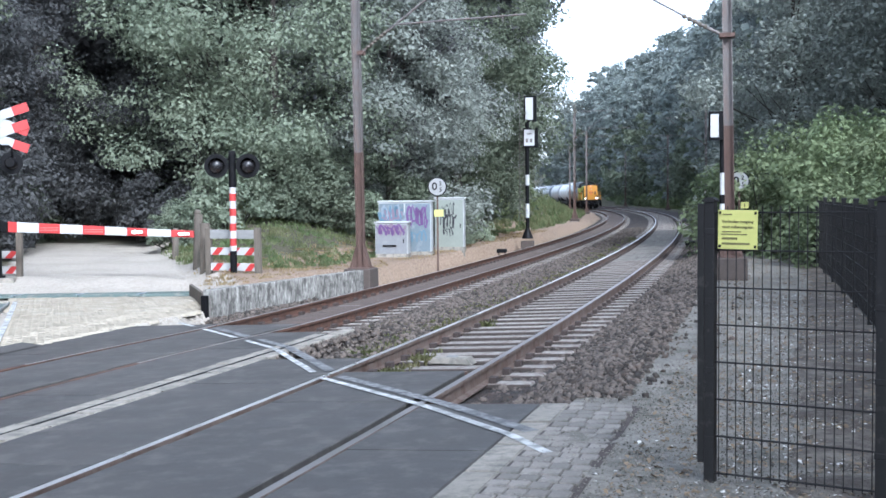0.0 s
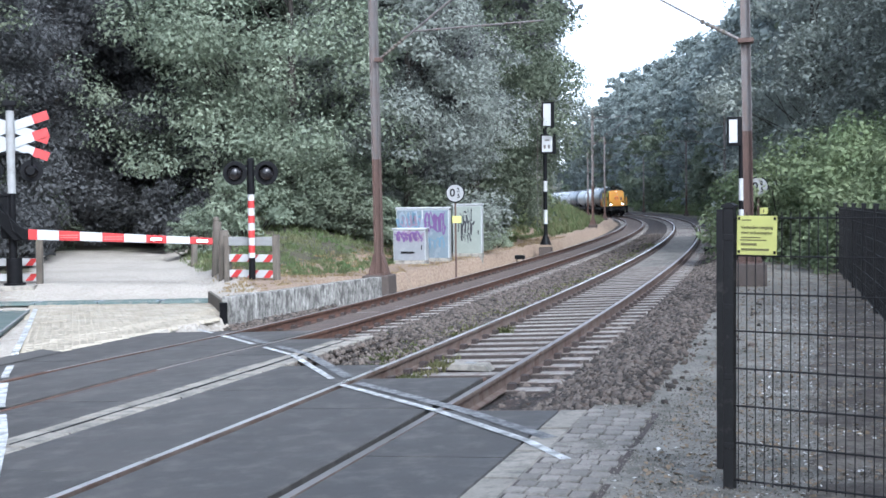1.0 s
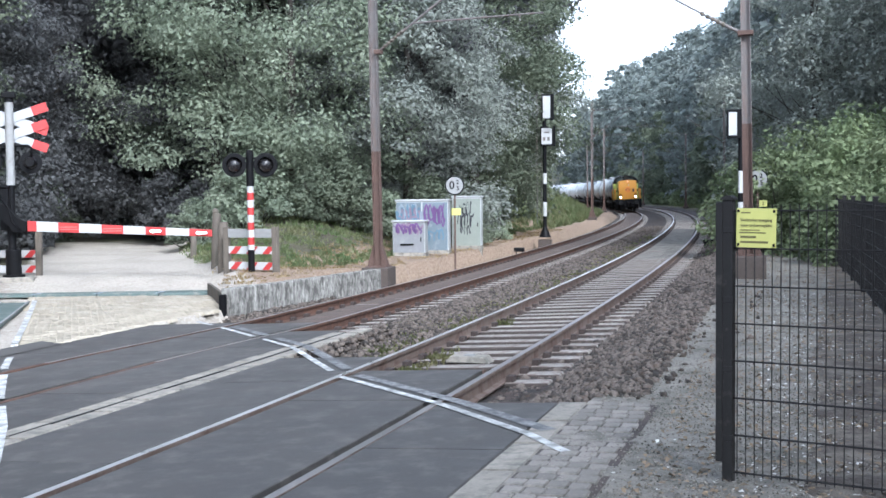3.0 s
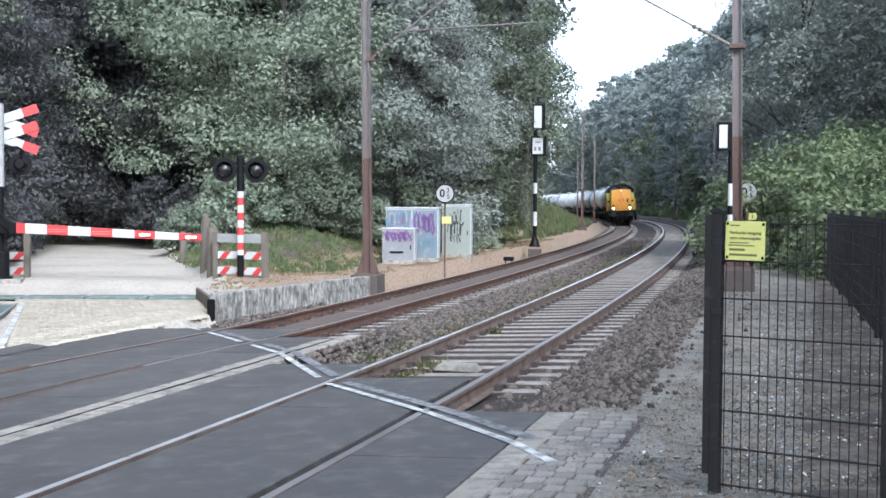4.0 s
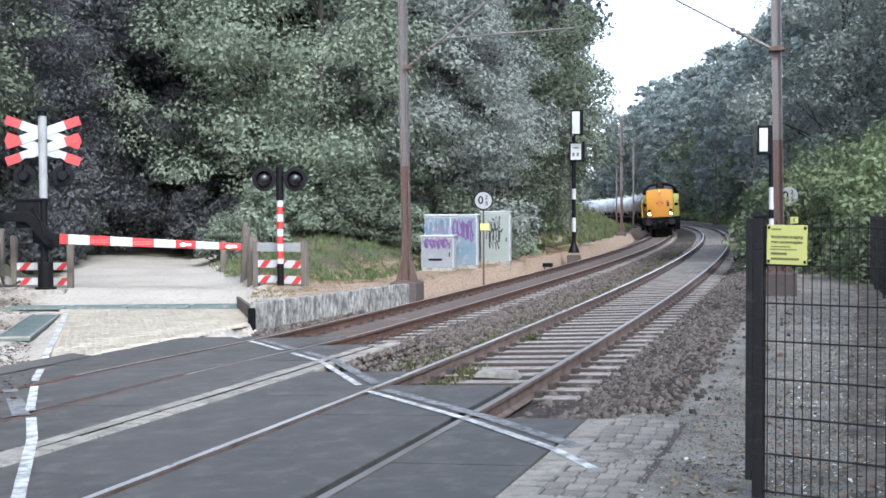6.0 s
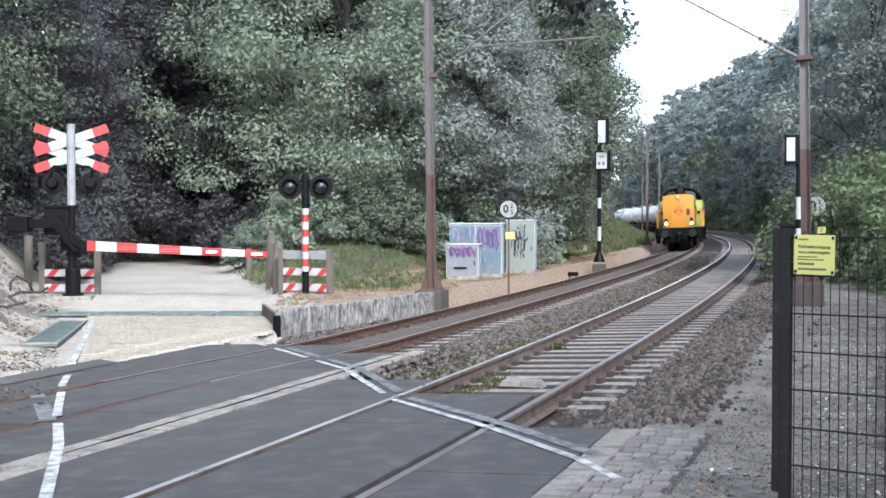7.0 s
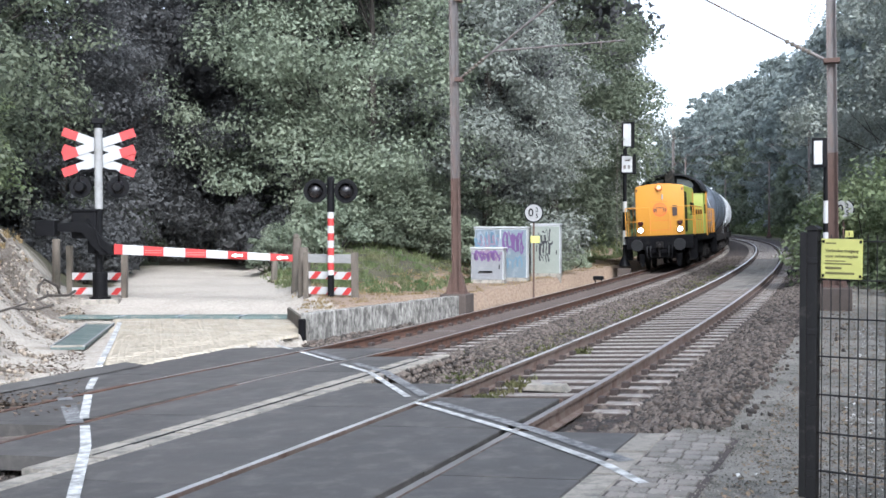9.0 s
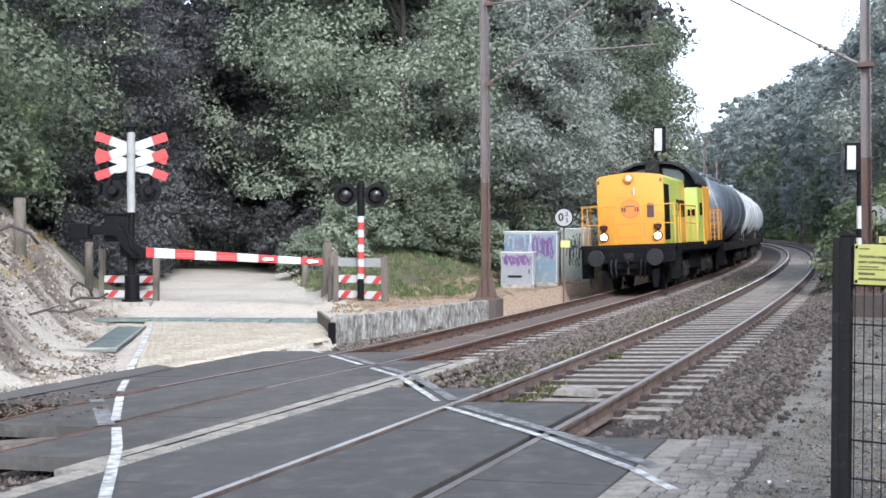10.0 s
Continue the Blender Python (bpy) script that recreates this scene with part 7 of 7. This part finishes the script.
build_pavers()
strip("paver_bed", 2.03, 2.58, 1.9, 5.16, lambda S, U: path_z(S, U) + 0.006, SLEEPER_SIDE, ds=0.2, du=0.2, label="dark sandy joints between the pavers", category="pavement")


# ---- scattered leaves, litter, grass, weeds ----
def scatter_flat(name, n, region, size, mat, label, seed, lift=0.012):
    rng = np.random.default_rng(seed)
    u0, u1, s0, s1 = region
    u, s = rng.uniform(u0, u1, n), s0 + (s1 - s0) * rng.random(n) ** 1.4
    aa = np.interp(s, SS, AA)
    x, y = np.interp(s, SS, XX) + u * np.cos(aa), np.interp(s, SS, YY) + u * np.sin(aa)
    z = CANT * u + path_z(s, u) + lift
    ang = rng.uniform(0, 6.28, n)
    sz = size * rng.uniform(0.4, 1.5, n)
    t1 = np.stack([np.cos(ang), np.sin(ang), rng.normal(0, 0.25, n)], -1) * sz[:, None]
    t2 = np.stack([-np.sin(ang), np.cos(ang), rng.normal(0, 0.25, n)], -1) * sz[:, None] * 0.6
    c = np.stack([x, y, z], -1)
    up = np.array([0, 0, 1.0]) * (sz * 0.25)[:, None]
    v = np.stack([c - t1, c - t2 + up, c + t1, c + t2 + up], 1).reshape(-1, 3)
    me = quick_mesh(name, v, np.arange(n * 4), 4, mat)
    return tagged(new(name, me), label, "litter", kind="stuff")


scatter_flat("fallen_leaves", 22000, (2.7, 7.5, 0.5, 32), 0.020, LITTER_LEAF, "brown fallen leaves on the path", 21)
scatter_flat("pale_litter", 4200, (3.3, 7.0, 0.5, 16), 0.015, LITTER_PALE, "pale chips and dry leaves on the path", 22)
scatter_flat("pale_litter", 60, (2.3, 3.6, 0.8, 4.0), 0.020, LITTER_PALE, "pale scraps beside the pavers", 23)
build_stones("path_grit", [(2.1, 4.2, 0.5, 7.0, 1300, path_z), (2.3, 4.4, 7.0, 16, 420, path_z)], "loose grit on the footpath",
             material("grit", (0.185, 0.170, 0.145), 0.9, vary=0.6, grain=40, patch=4, island=0.5, bump=0.2), (0.004, 0.010))


build_stones("ballast", [(2.25, 2.6, 5.3, 22, 40, path_z), (2.6, 3.2, 5.6, 22, 5, path_z)], "loose ballast stones strewn over the footpath's edge")
SOIL = material("leafy_soil", (0.075, 0.060, 0.047), 0.95, vary=0.5, grain=24, patch=1.3, dirt=(0.20, 0.175, 0.145), dirt_amount=0.45, bump=1.0, bump_dist=0.03)
strip("leafy_soil", 3.2, 7.9, -20, 42, lambda S, U: path_z(S, U) - 0.035 + 0.05 * smooth(3.3, 4.0, U - 0.05 * np.clip(S - 8, 0, 12)), SOIL, rough=0.035, ds=0.15, du=0.12,
      label="brown leafy soil behind the mesh fence", category="soil")


def blades(name, spots, label, mat, category="grass"):
    """Tufts of narrow bent blades: (x, y, z, tufts radius, blades, height)."""
    rng = np.random.default_rng(31)
    V = []
    for x, y, z, r, n, h in spots:
        a, q = rng.uniform(0, 6.28, n), r * np.sqrt(rng.random(n))
        base = np.stack([x + q * np.cos(a), y + q * np.sin(a), np.full(n, z)], -1)
        la = rng.uniform(0, 6.28, n)
        lean = np.stack([np.cos(la), np.sin(la), np.zeros(n)], -1)
        hh = h * rng.uniform(0.4, 1.2, n)[:, None]
        side = np.stack([-np.sin(la), np.cos(la), np.zeros(n)], -1) * (0.006 + 0.012 * rng.random(n))[:, None] * (1 + h)
        tip = base + lean * hh * rng.uniform(0.15, 0.6, n)[:, None] + np.array([0, 0, 1.0]) * hh
        mid = base + lean * hh * 0.12 + np.array([0, 0, 1.0]) * hh * 0.55
        V.append(np.stack([base - side, base + side, mid + side * 0.8, tip], 1))
        V.append(np.stack([base - side, mid + side * 0.8, tip, mid - side * 0.8], 1))
    v = np.concatenate(V).reshape(-1, 3)
    me = quick_mesh(name, v, np.arange(len(v)), 4, mat)
    return tagged(new(name, me), label, category, kind="stuff")


def grass_spots(n, s0, s1, u0, u1, seed, h, keep=None):
    rng = np.random.default_rng(seed)
    out = []
    s, u = rng.uniform(s0, s1, n), rng.uniform(u0, u1, n)
    pts = [on_track(q, w) for q, w in zip(s, u)]
    zs = land([p.x for p in pts], [p.y for p in pts])[0]
    for p, z in zip(pts, zs):
        if abs(p.x - road_mid(p.y)) < 2.0 and p.y < 40:
            continue
        out.append((p.x, p.y, z - 0.02, rng.uniform(0.08, 0.25), int(rng.uniform(10, 26)), h * rng.uniform(0.6, 1.3)))
    return out


DRY_BLADE = leaf_material("dry_grass_blades", (0.34, 0.25, 0.13), (0.42, 0.33, 0.19))
blades("dry_grass", grass_spots(1500, 17, 60, -9.5, -6.4, 41, 0.055), "short dry straw-coloured grass on the verge", DRY_BLADE)
blades("grass", grass_spots(3600, 22, 60, -14.5, -7.8, 42, 0.13), "green grass on the bank below the wood", GRASS)
blades("grass", grass_spots(900, 60, 130, -13, -7.0, 43, 0.45), "rough green grass along the track", GRASS)
blades("grass", grass_spots(700, 60, 170, 3.8, 12, 44, 0.4), "rough green grass along the track", GRASS)
_r = np.random.default_rng(51)
weeds = []
for _ in range(420):
    s_, u_ = 8.5 + 45 * _r.random() ** 1.3, _r.normal(-1.62, 0.35)
    p = on_track(s_, float(np.clip(u_, -2.4, -0.95)), -0.19)
    weeds.append((p.x, p.y, p.z, _r.uniform(0.05, 0.16), int(_r.uniform(8, 20)), 0.075))
for s_, u_, n_ in ((8.2, -0.52, 9), (8.9, -0.45, 7), (9.6, -0.55, 4), (13.5, -0.62, 4), (8.0, -1.2, 3)):
    for _ in range(n_):
        p = on_track(s_ + _r.normal(0, 0.25), u_ + _r.normal(0, 0.06), -0.19)
        weeds.append((p.x, p.y, p.z, 0.12, 22, 0.08))
blades("weeds", weeds, "green weeds growing in the ballast", WEED, "weeds")
def scatter_bank(n):
    rng = np.random.default_rng(31)
    v = []
    while len(v) < n * 4:
        y = rng.uniform(11.5, 27.0)
        x = -y * (0.37 + 0.25 * rng.random() ** 0.8)
        if noise.noise(Vector((x * 0.8, y * 0.8, 3))) < rng.uniform(-0.3, 0.3):
            continue
        c = place(x, y) + Vector((0, 0, 0.012))
        a, sz = rng.uniform(0, 6.28), 0.032 * rng.uniform(0.4, 1.6)
        t1 = Vector((math.cos(a), math.sin(a), rng.normal(0, 0.3))) * sz
        t2 = Vector((-math.sin(a), math.cos(a), rng.normal(0, 0.3))) * sz * rng.uniform(0.25, 0.65)
        up = Vector((0, 0, sz * 0.3))
        v += [c - t1, c - t2 + up, c + t1, c + t2 + up]
    me = quick_mesh("dead_leaves", np.array(v), np.arange(n * 4), 4, DEAD_LEAF)
    return tagged(new("dead_leaves", me), "brown dead leaves and bits of bark on the sandy bank", "litter", kind="stuff")


scatter_bank(9000)
# a dry twig and a fallen branch on the sand
for x, y, L, r in ((-9.9, 24.0, 1.3, 0.03), (-8.2, 18.2, 0.9, 0.02)):
    p = place(x, y, 0.05)
    bm = bmesh.new()
    tube(bm, [(0, 0, 0), (L * 0.3, 0.05, 0.08), (L * 0.7, -0.05, 0.05), (L, 0.1, 0.12)], r, 7)
    tube(bm, [(L * 0.3, 0.05, 0.08), (L * 0.5, 0.3, 0.14)], r * 0.6, 6)
    ob = part("fallen_branch", bm, BARK)
    ob.matrix_basis = pose(p.x, p.y, p.z, 0, 0, random.uniform(0, 180))
    tagged(ob, "dry fallen branch on the sand", "branch")


def bank_clods(n=8000):
    rng = np.random.default_rng(77)
    y = rng.uniform(9, 27, n)
    x = road_left(y) - 0.9 - 6.0 * rng.random(n) ** 1.2
    z = land(x, y)[0] + 0.01
    ico = np.array([(0, 0, 1), (0.9, 0, 0.2), (0.3, 0.85, 0.15), (-0.75, 0.5, 0.2), (-0.7, -0.55, 0.1), (0.25, -0.9, 0.2), (0, 0, -0.7)])
    tri = np.array([(0, 1, 2), (0, 2, 3), (0, 3, 4), (0, 4, 5), (0, 5, 1), (6, 2, 1), (6, 3, 2), (6, 4, 3), (6, 5, 4), (6, 1, 5)])
    r = 0.012 + 0.05 * rng.random(n) ** 3
    q, _ = np.linalg.qr(rng.normal(size=(n, 3, 3)))
    v = np.einsum("nij,nkj->nki", q, ico[None] * (rng.uniform(0.6, 1.2, (n, 1, 3)) * r[:, None, None])) + np.stack([x, y, z], -1)[:, None]
    soil = material("soil_clod", (0.22, 0.185, 0.145), 0.95, vary=0.5, grain=30, patch=4, island=0.6, bump=0.4)
    tagged(new("soil_clods", quick_mesh("soil_clods", v.reshape(-1, 3), (tri[None] + (np.arange(n) * 7)[:, None, None]).ravel(), 3, soil)),
           "loose sand clods and stones on the bank", "soil", kind="stuff")
    spots = []
    for _ in range(150):
        yy = rng.uniform(14, 30)
        xx = road_left(yy) - 2.2 - 5.5 * rng.random()
        spots.append((xx, yy, land_z(xx, yy) - 0.02, rng.uniform(0.08, 0.3), int(rng.uniform(8, 18)), rng.uniform(0.06, 0.2)))
    blades("dry_grass", spots, "dry grass tufts on the sandy bank", DRY_BLADE)


bank_clods()
for x, y, L, r, a in ((-10.9, 22.6, 0.9, 0.035, 40), (-11.6, 20.5, 0.7, 0.028, 110), (-10.3, 25.0, 0.8, 0.03, 75)):
    p = place(x, y, 0.0)
    bm = bmesh.new()
    tube(bm, [(0, 0, -0.1), (0.05, 0, 0.15), (L * 0.4, 0.05, 0.28), (L * 0.8, -0.04, 0.12), (L, 0, -0.1)], r, 7)
    ob = part("tree_root", bm, BARK)
    ob.matrix_basis = pose(p.x, p.y, p.z, 0, 0, a)
    tagged(ob, "bare grey tree root in the sand", "root")

bp = on_track(4.30, -4.05, -0.12)
t = thing("concrete_block", "loose concrete block lying beside the crossing deck", "block", pose(bp.x, bp.y, bp.z, 0, -6, heading(4.3) + 8))
bm = bmesh.new()
box(bm, (0.80, 0.42, 0.14), (0, 0, 0), bevel=0.02)
part("block_body", bm, BLOCK_BROWN, t)


def motions():
    for vehicle, behind in TRAIN:
        walk(vehicle, [(t / 2, train_pose(t / 2, behind)) for t in range(21)])


motions()
